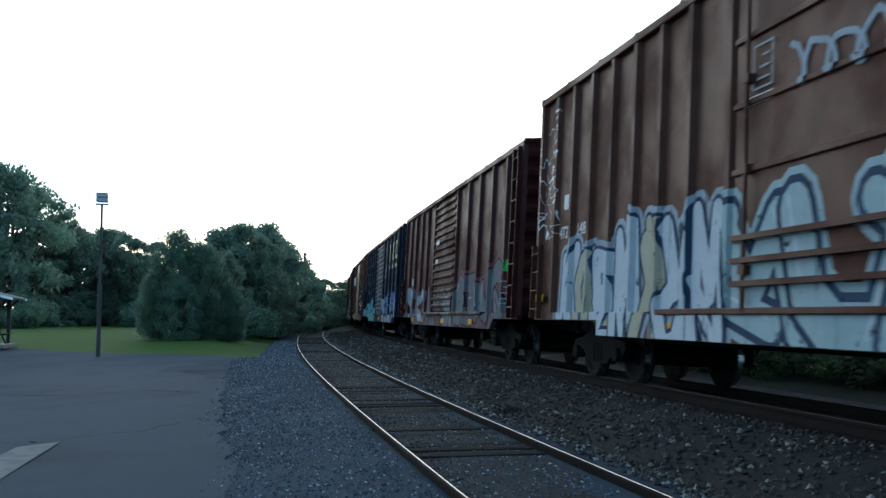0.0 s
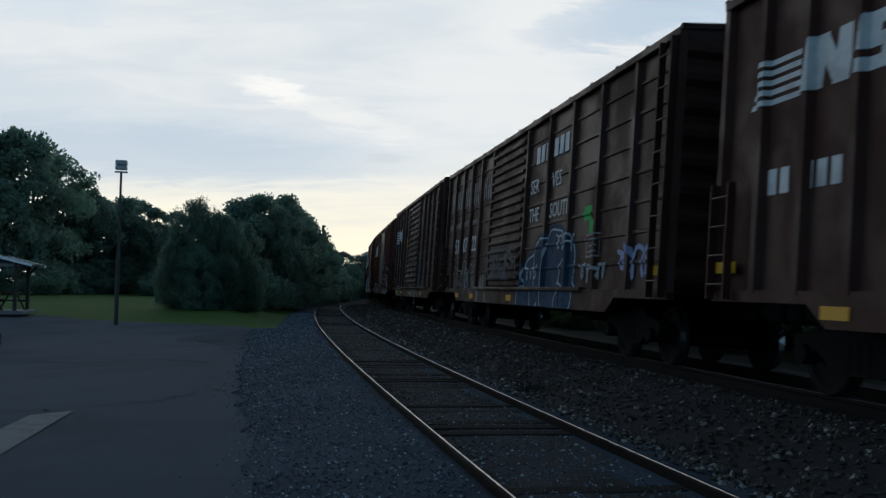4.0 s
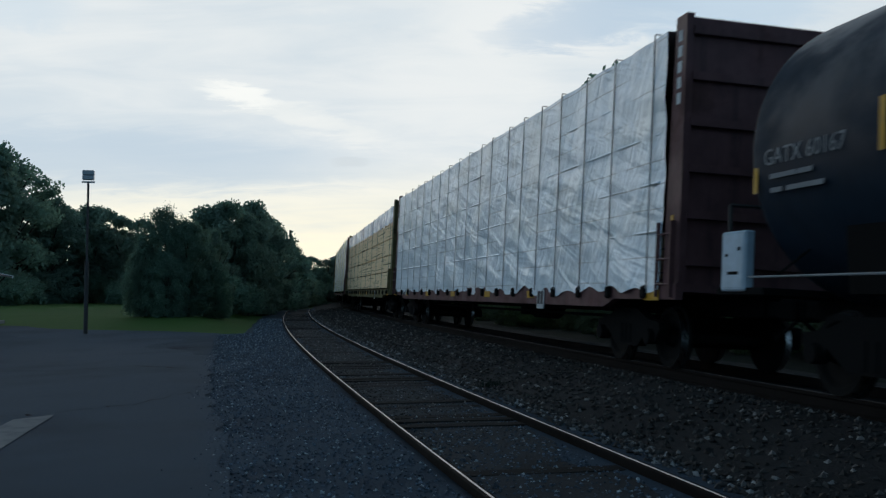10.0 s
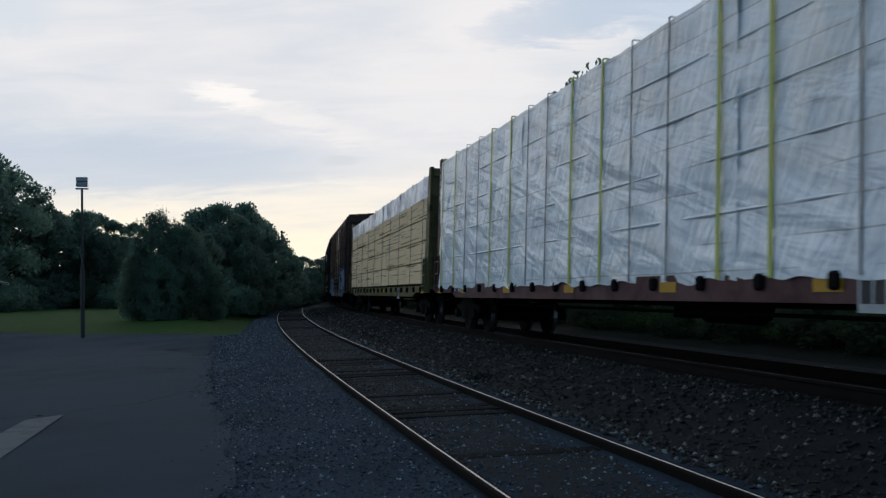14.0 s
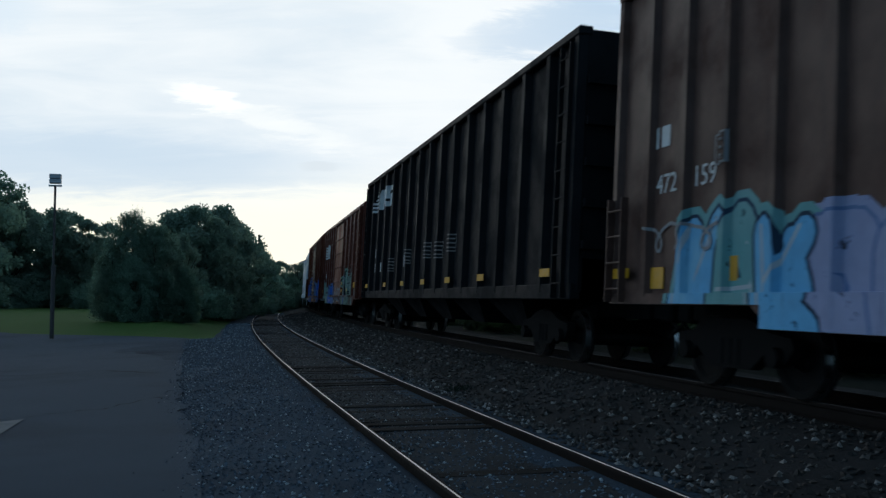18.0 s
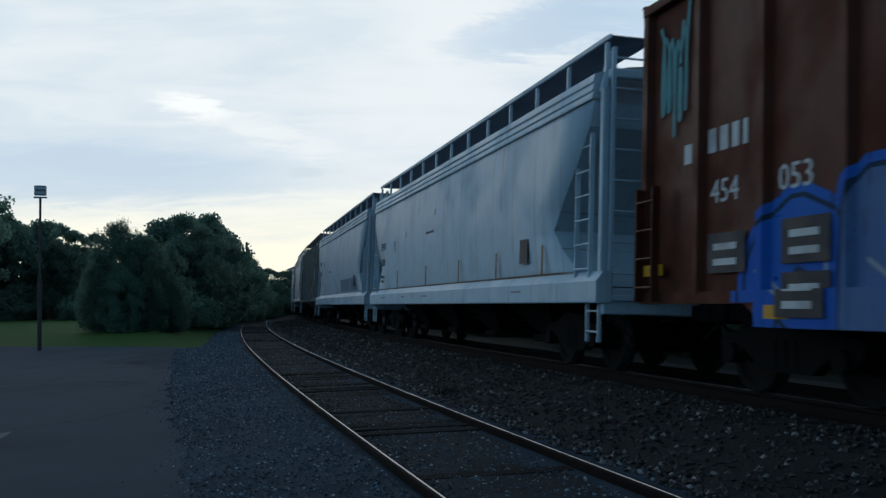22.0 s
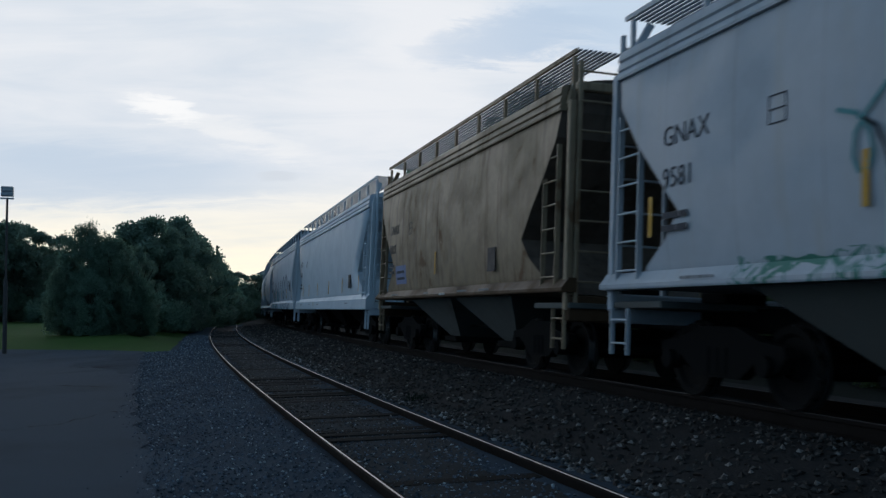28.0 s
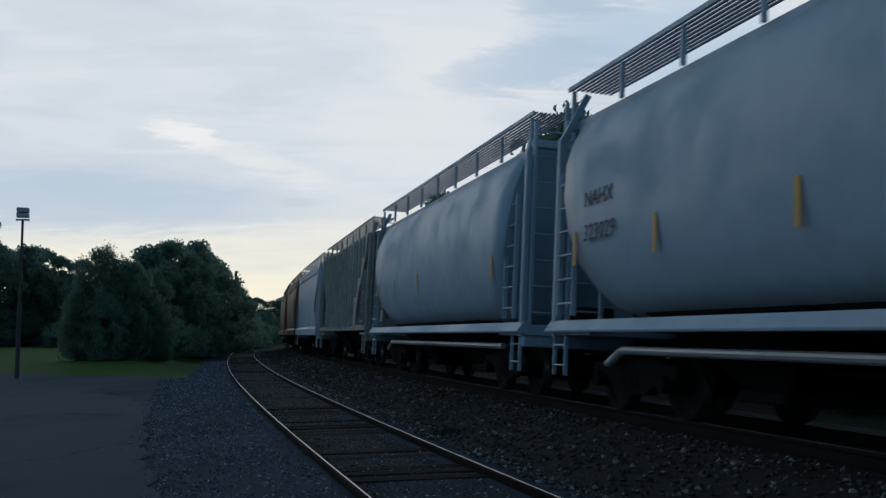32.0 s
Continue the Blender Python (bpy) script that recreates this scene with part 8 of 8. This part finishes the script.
def build_hoppers():
    white = (0.40, 0.42, 0.44)
    rust = (0.20, 0.12, 0.07)
    c = paint("hopper_white_t", (0.41, 0.50, 0.545), wear=rust, worn=0.10, seams=1.14, seam=0.55, streak=(0.36, 0.31, 0.25), streaks=0.35, seed=31)
    car, h = hopper_car(104.77, 17.75, c, "long white covered hopper car with rusty streaks", rail="closed", bays=4, deep=False)
    marks(car, h, "BPRX", "6309", 1.65, 2.52)
    strips(car, h, (4.2, 7.6, 10.6, 13.2, 15.6), mesh=plate_mesh("reflector", 0.075, 0.46, surface("grimy_reflector", (0.20, 0.13, 0.05), 0.7, 0, 9, 0.35)))
    bm = bmesh.new()
    box(bm, -h + 0.9, h - 0.9, 1.41, 1.434, 1.375, 1.405)
    part("rust_seam", bm, surface("rust", (0.13, 0.078, 0.045), 0.9, 0, 9, 0.5, tint=(0.3, 0.3, 0.3), far=1.5), car, "rusty seam over the sill")
    for u, z0, z1, w in ((2.35, 2.75, 3.75, 0.016), (2.85, 2.9, 3.6, 0.010), (5.1, 1.5, 3.5, 0.008), (6.6, 3.2, 3.75, 0.018), (9.2, 1.6, 3.4, 0.007), (13.4, 2.6, 3.7, 0.014)):
        skin("rust_streak", car, stroke([(h - u, z1), (h - u - 0.01, (z0 + z1) / 2), (h - u + 0.01, z0)], w, 6), M_SPRAY_RUST, 1, None, "brown rust streak")
    for u, z in ((3.7, 2.55), (5.1, 2.7), (8.3, 3.0)):
        patch(car, h, u, u + 0.13, z, z + 0.13, M_SPRAY_RUST, "rust_spot", "square rusty mark", layer=2)
    stencil(car, h - 7.5, 1.507, 2.6, 0.06, (0.8, 0.7, 0.8, 0.7, 0.8, -0.5, 0.8, 0.7, 0.8, 0.7), surface("maroon_lettering", (0.15, 0.06, 0.08), 0.7), 0.6)
    c = paint("hopper_white_u", (0.32, 0.39, 0.435), seams=1.3, seam=0.22, wear=rust, worn=0.05, streak=(0.38, 0.38, 0.38), streaks=0.25, seed=32)
    car, h = hopper_car(122.96, 17.05, c, "long pale blue-white covered hopper car", rail="closed", bays=4, deep=False)
    marks(car, h, "BPRX", "106168", 1.55)
    strips(car, h, (1.45, 4.4, 8.6, 13.0, 15.55))
    bm = bmesh.new()
    prism(bm, [(1.40, 1.45), (1.425, 1.45), (1.477, 1.92), (1.40, 1.92)], "x", h - 14.6, h - 9.75)
    part("repaint_patch", bm, surface("grey_patch", (0.105, 0.165, 0.225), 0.6, 0, 4, 0.2), car, "blue-grey repainted patch")
    stencil(car, h - 5.6, 1.507, 2.35, 0.06, (0.8, 0.7, 0.8, 0.7, 0.8, -0.5, 0.8, 0.7, 0.8), surface("red_lettering", (0.17, 0.08, 0.10), 0.7), 0.6)
    c = paint("hopper_grey_v", (0.19, 0.175, 0.155), wear=(0.12, 0.09, 0.06), worn=0.4, streak=(0.10, 0.09, 0.08), streaks=0.7, seed=33)
    car, h = hopper_car(137.32, 13.2, c, "dirty grey ribbed two-bay covered hopper car", "flat", 2, rail="closed", ribs=True, deep="pale")
    strips(car, h, (10.9,), 1.49, 2.2)
    stencil(car, h - 9.7, 1.49, 1.5, 0.40, (0.9,), M_LETTER)
    c = paint("hopper_white_w", white, seams=1.3, seam=0.22, wear=rust, worn=0.12, streak=(0.36, 0.33, 0.28), streaks=0.4, seed=34)
    car, h = hopper_car(150.1, 11.65, c, "short white two-bay covered hopper car", bays=2, sill=(1.20, 1.40), deep="grey")
    marks(car, h, "GNAX", "", 1.5)
    c = paint("hopper_white_x", (0.32, 0.35, 0.38), seams=1.3, seam=0.22, wear=rust, worn=0.1, streak=(0.34, 0.30, 0.26), streaks=0.4, seed=35, )
    car, h = hopper_car(162.88, 11.65, c, "white two-bay covered hopper with black outline graffiti", bays=2, roof_line=3.92, sill=(1.26, 1.48), deep="grey")
    marks(car, h, "GNAX", "9897", 1.5, 3.16)
    graffiti(car, h, 1.6, 10.6, 1.42, 2.62, 9, M_HOPPER_GHOST, M_HOPPER_GHOST, M_SPRAY_BLACK, 183, 0.15, 0.065, label="white sprayed graffiti with heavy black outlines")
    strips(car, h, (10.35,), 1.50, 2.2)
    c = paint("hopper_white_y", white, seams=1.3, seam=0.22, wear=rust, worn=0.08, streak=(0.38, 0.35, 0.30), streaks=0.35, seed=36, tags=u_tags(5.82, ("outline", 2.6, 8.0, 1.15, 1.45, 0, 0, (0.04, 0.17, 0.12), 0.4)))
    car, h = hopper_car(176.09, 12.06, c, "white two-bay covered hopper car with a sketchy tag", bays=2, sill=(1.20, 1.40), deep="grey")
    marks(car, h, "GNAX", "9581", 1.45)
    scribble(car, h, 4.3, 7.6, 1.7, 2.9, 6, M_SPRAY_TEAL, 21, 0.022, "sketchy teal sprayed scribble")
    scribble(car, h, 4.6, 7.2, 1.8, 2.6, 5, M_SPRAY_BLACK, 22, 0.018)
    strips(car, h, (1.2, 4.6, 9.6, 10.8), 1.50, 2.0)
    c = paint("hopper_tan_z", (0.265, 0.185, 0.112), wear=(0.13, 0.060, 0.024), worn=0.75, streak=(0.085, 0.040, 0.018), streaks=0.75, seed=37)
    car, h = hopper_car(189.43, 12.2, c, "rust-stained tan two-bay covered hopper car", bays=2, sill=(1.20, 1.40), deep="grey", sill_coat=paint("rusted_sill", (0.075, 0.042, 0.022), seed=37.5))
    marks(car, h, "GNAX", "7012", 1.4)
    patch(car, h, 2.0, 3.0, 1.55, 1.98, M_SPRAY_LILAC, "placard", "pale blue-white placard with faded print")
    for k in range(2):
        patch(car, h, 2.1, 2.85, 1.65 + 0.15 * k, 1.71 + 0.15 * k, M_INK, "stencil", "dark printed bar", layer=2)
    strips(car, h, (5.6,), 1.50, 1.9)
    c = paint("hopper_white_aa", (0.465, 0.52, 0.555), seams=1.3, seam=0.22, wear=rust, worn=0.03, streak=(0.42, 0.42, 0.42), streaks=0.2, seed=38)
    car, h = hopper_car(208.17, 17.6, c, "clean long white covered hopper car", bays=3, deep=False)
    marks(car, h, "AEX", "5764", 1.5)
    strips(car, h, (2.6, 4.6, 7.2, 10.2, 13.2, 16.2), 1.50, 1.7)
    c = paint("hopper_white_bb", (0.425, 0.47, 0.505), seams=1.3, seam=0.22, wear=rust, worn=0.05, streak=(0.40, 0.40, 0.40), streaks=0.2, seed=39, )
    car, h = hopper_car(226.96, 17.66, c, "long white covered hopper with pink and teal bubble graffiti", bays=4, rail="closed", deep=False)
    graffiti(car, h, 1.9, 7.6, 0.9, 2.45, 6, M_HOPPER_GHOST, M_SPRAY_TEAL, M_SPRAY_NAVY, 191, 0.19, 0.04, label="white and teal sprayed arches with thin navy outlines", kinds=ARCHES)
    graffiti(car, h, 9.4, 15.4, 0.9, 2.85, 3, M_HOPPER_GHOST, M_HOPPER_GHOST, M_SPRAY_NAVY, 192, 0.34, 0.10, label="white sprayed loops with broad navy outlines", kinds=ARCHES)
    scribble(car, h, 7.9, 9.2, 1.7, 2.0, 6, M_SPRAY_TEAL, 23, 0.014)
    for k in range(4):
        patch(car, h, 8.1, 8.8, 2.08 + 0.13 * k, 2.14 + 0.13 * k, M_SPRAY_GREY, "stencil", "grey stencilled bar")
    scribble(car, h, 2.1, 2.6, 1.5, 2.0, 2, M_SPRAY_BLACK, 24, 0.014)
    scribble(car, h, 1.2, 2.2, 1.05, 1.2, 5, M_SPRAY_BLACK, 25, 0.012)
    lettering(car, "ACFX", h - 1.35, 1.506, 2.45, 0.30, M_INK)
    lettering(car, "66239", h - 1.35, 1.506, 1.98, 0.30, M_INK)
    strips(car, h, (3.2, 5.1, 9.6, 13.0, 16.0), 1.50, 1.75)
    f = bmesh.new()
    box(f, -h + 2.6, -h + 3.2, 1.497, 1.505, 1.85, 2.2)
    part("data_panel", f, M_PLATE, car, "dark stencilled data panel")
    c = paint("hopper_round_cc", (0.27, 0.335, 0.375), 0.55, wear=rust, worn=0.04, streak=(0.33, 0.37, 0.38), streaks=0.25, seed=40, spec=0.32)
    for rear, long, words, number in ((239.73, 11.6, "NAHX", "323029"), (253.98, 13.1, "", "")):
        car, h = hopper_car(rear, long, c, "round-sided pale grey covered hopper car", "round", 2, sill=(1.02, 1.19))
        if words:
            lettering(car, words, h - 1.35, 1.550, 2.68, 0.30, M_INK)
            lettering(car, number, h - 1.35, 1.550, 2.22, 0.32, M_INK)
        strips(car, h, (1.05, 3.3, 5.9, 10.3 * long / 11.6), 1.53, 2.15)
        bm = bmesh.new()
        rod(bm, (-h + 1.6, 1.20, 0.80), (h - 1.9, 1.20, 0.80), 0.055, 10)
        rod(bm, (h - 1.9, 1.20, 0.80), (h - 1.5, 1.20, 0.62), 0.055, 10)
        part("discharge_pipe", bm, M_BRIGHT, car, "bare steel discharge pipe")
    c = paint("hopper_grey_ee", (0.28, 0.27, 0.23), wear=(0.14, 0.11, 0.08), worn=0.3, streak=(0.14, 0.12, 0.10), streaks=0.5, seed=41)
    hopper_car(267.4, 12.2, c, "grey-tan ribbed covered hopper car", "flat", 2, ribs=True)
    c = paint("hopper_white_ff", white, wear=rust, worn=0.1, streak=(0.36, 0.33, 0.28), streaks=0.3, seed=42)
    hopper_car(280.7, 12.2, c, "white covered hopper car far down the train", bays=2)
    c = paint("hopper_brown_gg", (0.17, 0.11, 0.075), wear=(0.10, 0.06, 0.04), worn=0.3, seed=43)
    hopper_car(294.0, 12.2, c, "brown-grey covered hopper car far down the train", bays=2)
    hopper_car(312.7, 17.6, c, "long brown-grey covered hopper car far down the train", bays=3)


build_hoppers()


# ---- trees ----


def leafy(name, h, spread, base, clumps, leaves, size, seed, material):
    """One tree: trunk, limbs and a crown of many small leaf sprays; base: height where the crown begins."""
    rnd = random.Random(seed)
    root = new(name)
    bm = bmesh.new()
    rod(bm, (0, 0, -0.3), (0, 0, h * 0.45), 0.022 * h, 8)
    for v in bm.verts:
        if v.co.z > 0:
            v.co.x *= 0.6
            v.co.y *= 0.6
    spots = []
    for i in range(clumps):
        u = rnd.random()
        z = base + (h - base) * u
        r = spread * math.sqrt(max(0.05, 1 - (2 * max(0.0, u - 0.12) / 0.9 - 0.85) ** 2 if u > 0.45 else 0.55 + u))
        a, q = rnd.uniform(0, 6.283), r * math.sqrt(rnd.uniform(0.15, 1.0))
        spots.append(Vector((q * math.cos(a), q * math.sin(a), z)))
    for p in spots[:: max(1, len(spots) // 12)]:
        rod(bm, (0, 0, max(0.3, p.z * 0.55)), p, 0.006 * h, 5)
    part("trunk", bm, M_BARK, root)
    verts, faces = [], []
    for p in spots:
        cr = rnd.uniform(0.5, 1.15) * spread * 0.26
        for j in range(leaves // clumps):
            d = Vector((rnd.gauss(0, 1), rnd.gauss(0, 1), rnd.gauss(0, 0.75)))
            d = d.normalized() * cr * rnd.uniform(0.35, 1.05)
            c = p + d
            if c.z < 0.05:
                continue
            e = Vector((rnd.gauss(0, 1), rnd.gauss(0, 1), rnd.gauss(0, 1))).normalized()
            f = e.orthogonal().normalized()
            s = size * rnd.uniform(0.6, 1.4)
            k = len(verts)
            verts += [c - e * s, c + f * s * 0.55, c + e * s, c - f * s * 0.55]
            faces.append((k, k + 1, k + 2, k + 3))
    crown = new("crown", mesh_of("crown", verts, faces, material))
    crown.parent = root
    return root


KINDS = {
    "oak": leafy("broadleaf_tree", 10.0, 3.6, 1.2, 95, 15000, 0.17, 11, M_LEAF),
    "ash": leafy("broadleaf_tree", 10.0, 3.0, 1.6, 80, 13000, 0.16, 12, M_LEAF),
    "thin": leafy("broadleaf_tree", 10.0, 3.4, 3.0, 45, 5200, 0.15, 15, M_LEAF),
    "dense": leafy("broadleaf_tree", 5.0, 2.2, 0.0, 210, 34000, 0.070, 13, M_DENSE),
    "loose": leafy("broadleaf_tree", 5.0, 2.0, 0.3, 90, 13000, 0.075, 17, M_DENSE),
    "shrub": leafy("shrub", 3.0, 2.4, 0.0, 60, 9000, 0.10, 14, M_LEAF),
    "brush": leafy("brush_shrub", 3.0, 2.4, 0.0, 60, 9000, 0.10, 16, M_SHADED_BRUSH),
}
WORDS = {"oak": ("dark green broadleaf tree at the edge of the woods", "tree"), "ash": ("tall dark broadleaf tree in the woods", "tree"), "thin": ("loose open-crowned tree behind the railway", "tree"),
         "dense": ("dense dark green bushy tree standing on the grass", "tree"), "loose": ("leafy tree with an open ragged crown by the clump", "tree"), "shrub": ("dense green undergrowth shrub at the edge of the woods", "shrub"),
         "brush": ("low green brush behind the railway, leaves darkened for shade", "shrub")}
HIGH = {"oak": 10.6, "ash": 10.6, "thin": 10.6, "dense": 5.3, "loose": 5.3, "shrub": 3.6, "brush": 3.6}
first = set()


def plant(kind, x, y, top, wide=1.0, turn=0.0):
    z = rise_of(x, y)
    k = (top - z) / HIGH[kind]
    m = Matrix.LocRotScale((x, y, z), Euler((0, 0, turn)), (k * wide, k * wide, k))
    ob = KINDS[kind]
    if kind in first:
        made = ob.copy()
        scene.collection.objects.link(made)
        for child in ob.children:
            c = child.copy()
            scene.collection.objects.link(c)
            c.parent = made
        ob = made
    first.add(kind)
    ob.matrix_basis = m
    tagged(ob, WORDS[kind][0], WORDS[kind][1], kind + " row")


def woods():
    rnd = random.Random(21)
    # dense clump at the lot's far side, its crowns down to the grass
    for x, y, top, w, k in ((-12.9, 44.2, 5.35, 0.70, "dense"), (-13.5, 43.4, 3.6, 0.70, "dense"), (-11.7, 44.0, 4.7, 0.72, "dense"), (-12.4, 42.9, 3.2, 0.85, "dense"), (-10.9, 45.5, 4.4, 0.62, "loose"), (-10.6, 44.6, 2.8, 0.7, "dense"),
                            (-12.5, 55.5, 6.7, 0.85, "loose"), (-11.6, 57.0, 6.2, 0.75, "loose"), (-13.6, 57.0, 6.0, 0.9, "dense"), (-12.0, 61.0, 5.2, 0.85, "dense")):
        plant(k, x, y, top, w, rnd.uniform(0, 6))
    # taller trees behind it, stepping back along the siding
    for x, y, top, w in ((-13.6, 55.0, 6.4, 1.0), (-13.4, 60, 7.2, 1.0), (-12.4, 62, 7.3, 0.9), (-12.3, 68, 6.6, 0.9), (-14.5, 72, 7.6, 1.0), (-13.9, 85, 6.0, 0.9), (-15.2, 98, 6.2, 0.9),
                         (-15.3, 112, 5.7, 1.1), (-14.9, 124, 5.8, 1.2), (-14.5, 140, 6.4, 1.2), (-11, 155, 6.8, 1.2), (-5, 165, 7.4, 1.3), (2, 170, 7.4, 1.3)):
        plant(rnd.choice(("oak", "ash")), x, y, top, w * 1.1, rnd.uniform(0, 6))
    for x, y, top in ((-12.0, 52, 2.6), (-13.0, 58, 2.6), (-12.2, 60, 2.4), (-13.4, 66, 2.4), (-13.6, 74, 2.5), (-14.4, 80, 2.6), (-15.0, 90, 2.6), (-15.6, 102, 2.8), (-15.4, 115, 2.8), (-14.6, 128, 3.0)):
        plant("shrub", x, y, top, 1.3, rnd.uniform(0, 6))
    # thick growth that closes the view where the siding ends
    for x, y, top in ((-16.2, 92, 3.2), (-15.6, 96, 3.6), (-16.4, 101, 4.2), (-15.6, 106, 3.8), (-16.2, 112, 4.4), (-15.8, 119, 4.6), (-16.4, 126, 5.0), (-16.2, 134, 5.2), (-16.8, 142, 5.4), (-13.8, 86, 2.2), (-12.9, 83, 1.4)):
        plant("shrub", x, y, top, 1.25, rnd.uniform(0, 6))
    # the wood's edge beyond the grass
    for px, py, d in ((225, 385, 100), (200, 372, 102), (172, 368, 100), (145, 374, 104), (118, 366, 98), (92, 352, 95), (64, 348, 95), (34, 290, 88), (0, 260, 82), (-45, 245, 80), (-100, 250, 80), (-150, 230, 82), (-205, 220, 84), (-280, 262, 90), (-350, 320, 92), (260, 390, 96), (300, 400, 92)):
        x = (px - 784) / 1667 * d
        plant("thin" if px in (0, 34, -100) else rnd.choice(("oak", "ash")), x, d, (521 - py) / 1667 * d + 1.36, 1.0, rnd.uniform(0, 6))
        plant("shrub", x + rnd.uniform(-2, 2), d - 4, 3.4, 1.5, rnd.uniform(0, 6))
    # trees behind the main line
    for x, y, top, w, k in ((6.9, 38, 10.4, 0.85, "thin"), (9.0, 37, 9.7, 0.9, "oak"), (11.4, 36, 10.8, 0.9, "oak"), (14, 34, 10.5, 1, "ash"), (17, 30, 10, 1, "oak"), (20, 25, 10, 1, "ash"), (22, 19, 10, 1, "oak"), (24, 12, 10, 1, "ash"),
                            (5.2, 52, 9.3, 0.9, "ash"), (3.7, 68, 11.4, 0.8, "oak"), (1.9, 80, 9.0, 0.9, "ash"), (6, 75, 9.5, 1, "oak"), (1, 100, 9.5, 1, "oak"), (3, 120, 9, 1, "ash"), (8, 60, 9, 1, "ash"), (13, 48, 9, 1, "oak"), (10, 95, 9, 1, "oak")):
        plant(k, x, y, top, w, rnd.uniform(0, 6))
    # brush along the siding's far left
    for i in range(26):
        x, y, _ = along(SIDING, 34 + i * 3.2, -5.2 - 0.09 * i + rnd.uniform(-0.8, 0.5))
        plant("shrub", x, y, rnd.uniform(0.5, 1.3), 1.3, rnd.uniform(0, 6))
    # low growth close behind the main line, its shade put into the leaf colour
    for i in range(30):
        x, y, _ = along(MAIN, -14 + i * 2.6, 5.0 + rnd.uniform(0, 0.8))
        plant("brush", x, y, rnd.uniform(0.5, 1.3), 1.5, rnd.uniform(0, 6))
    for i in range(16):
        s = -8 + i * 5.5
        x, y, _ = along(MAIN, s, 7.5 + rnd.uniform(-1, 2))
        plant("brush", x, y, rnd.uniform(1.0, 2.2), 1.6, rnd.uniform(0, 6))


woods()


# ---- the train goes by ----


def passed(t):
    """Metres the train has run since t = 16 s."""
    return 14.832 * (t - 16) + 0.00935 * (t - 16) ** 2


def motions():
    for car, mid in TRAIN:
        rows = []
        for i in range(33):
            x, y, th = along(MAIN, mid - passed(i))
            rows.append((i, pose(x, y, MAIN_TOP - CANT * 0.7535, 0, 0, 0) @ Matrix.Rotation(math.pi / 2 - th, 4, "Z") @ Matrix.Rotation(math.atan(CANT), 4, "X")))
        walk(car, rows)
    # wheels roll while their car is near
    mids = dict(TRAIN)
    for wheel, car, dx in SPINNERS:
        base = wheel.matrix_basis.copy()
        times_ = [i / FPS for i in range(int(32 * FPS) + 1) if -7 < mids[car] - passed(i / FPS) < 30]
        if not times_:
            continue
        start = passed(times_[0])
        rows = [(t, base @ Matrix.Rotation(-(passed(t) - start) / 0.419, 4, "Y")) for t in times_]
        if times_[0] > 0:
            rows.insert(0, (0.0, base))
        if times_[-1] < 32:
            rows.append((32.0, rows[-1][1]))
        walk(wheel, rows)


motions()
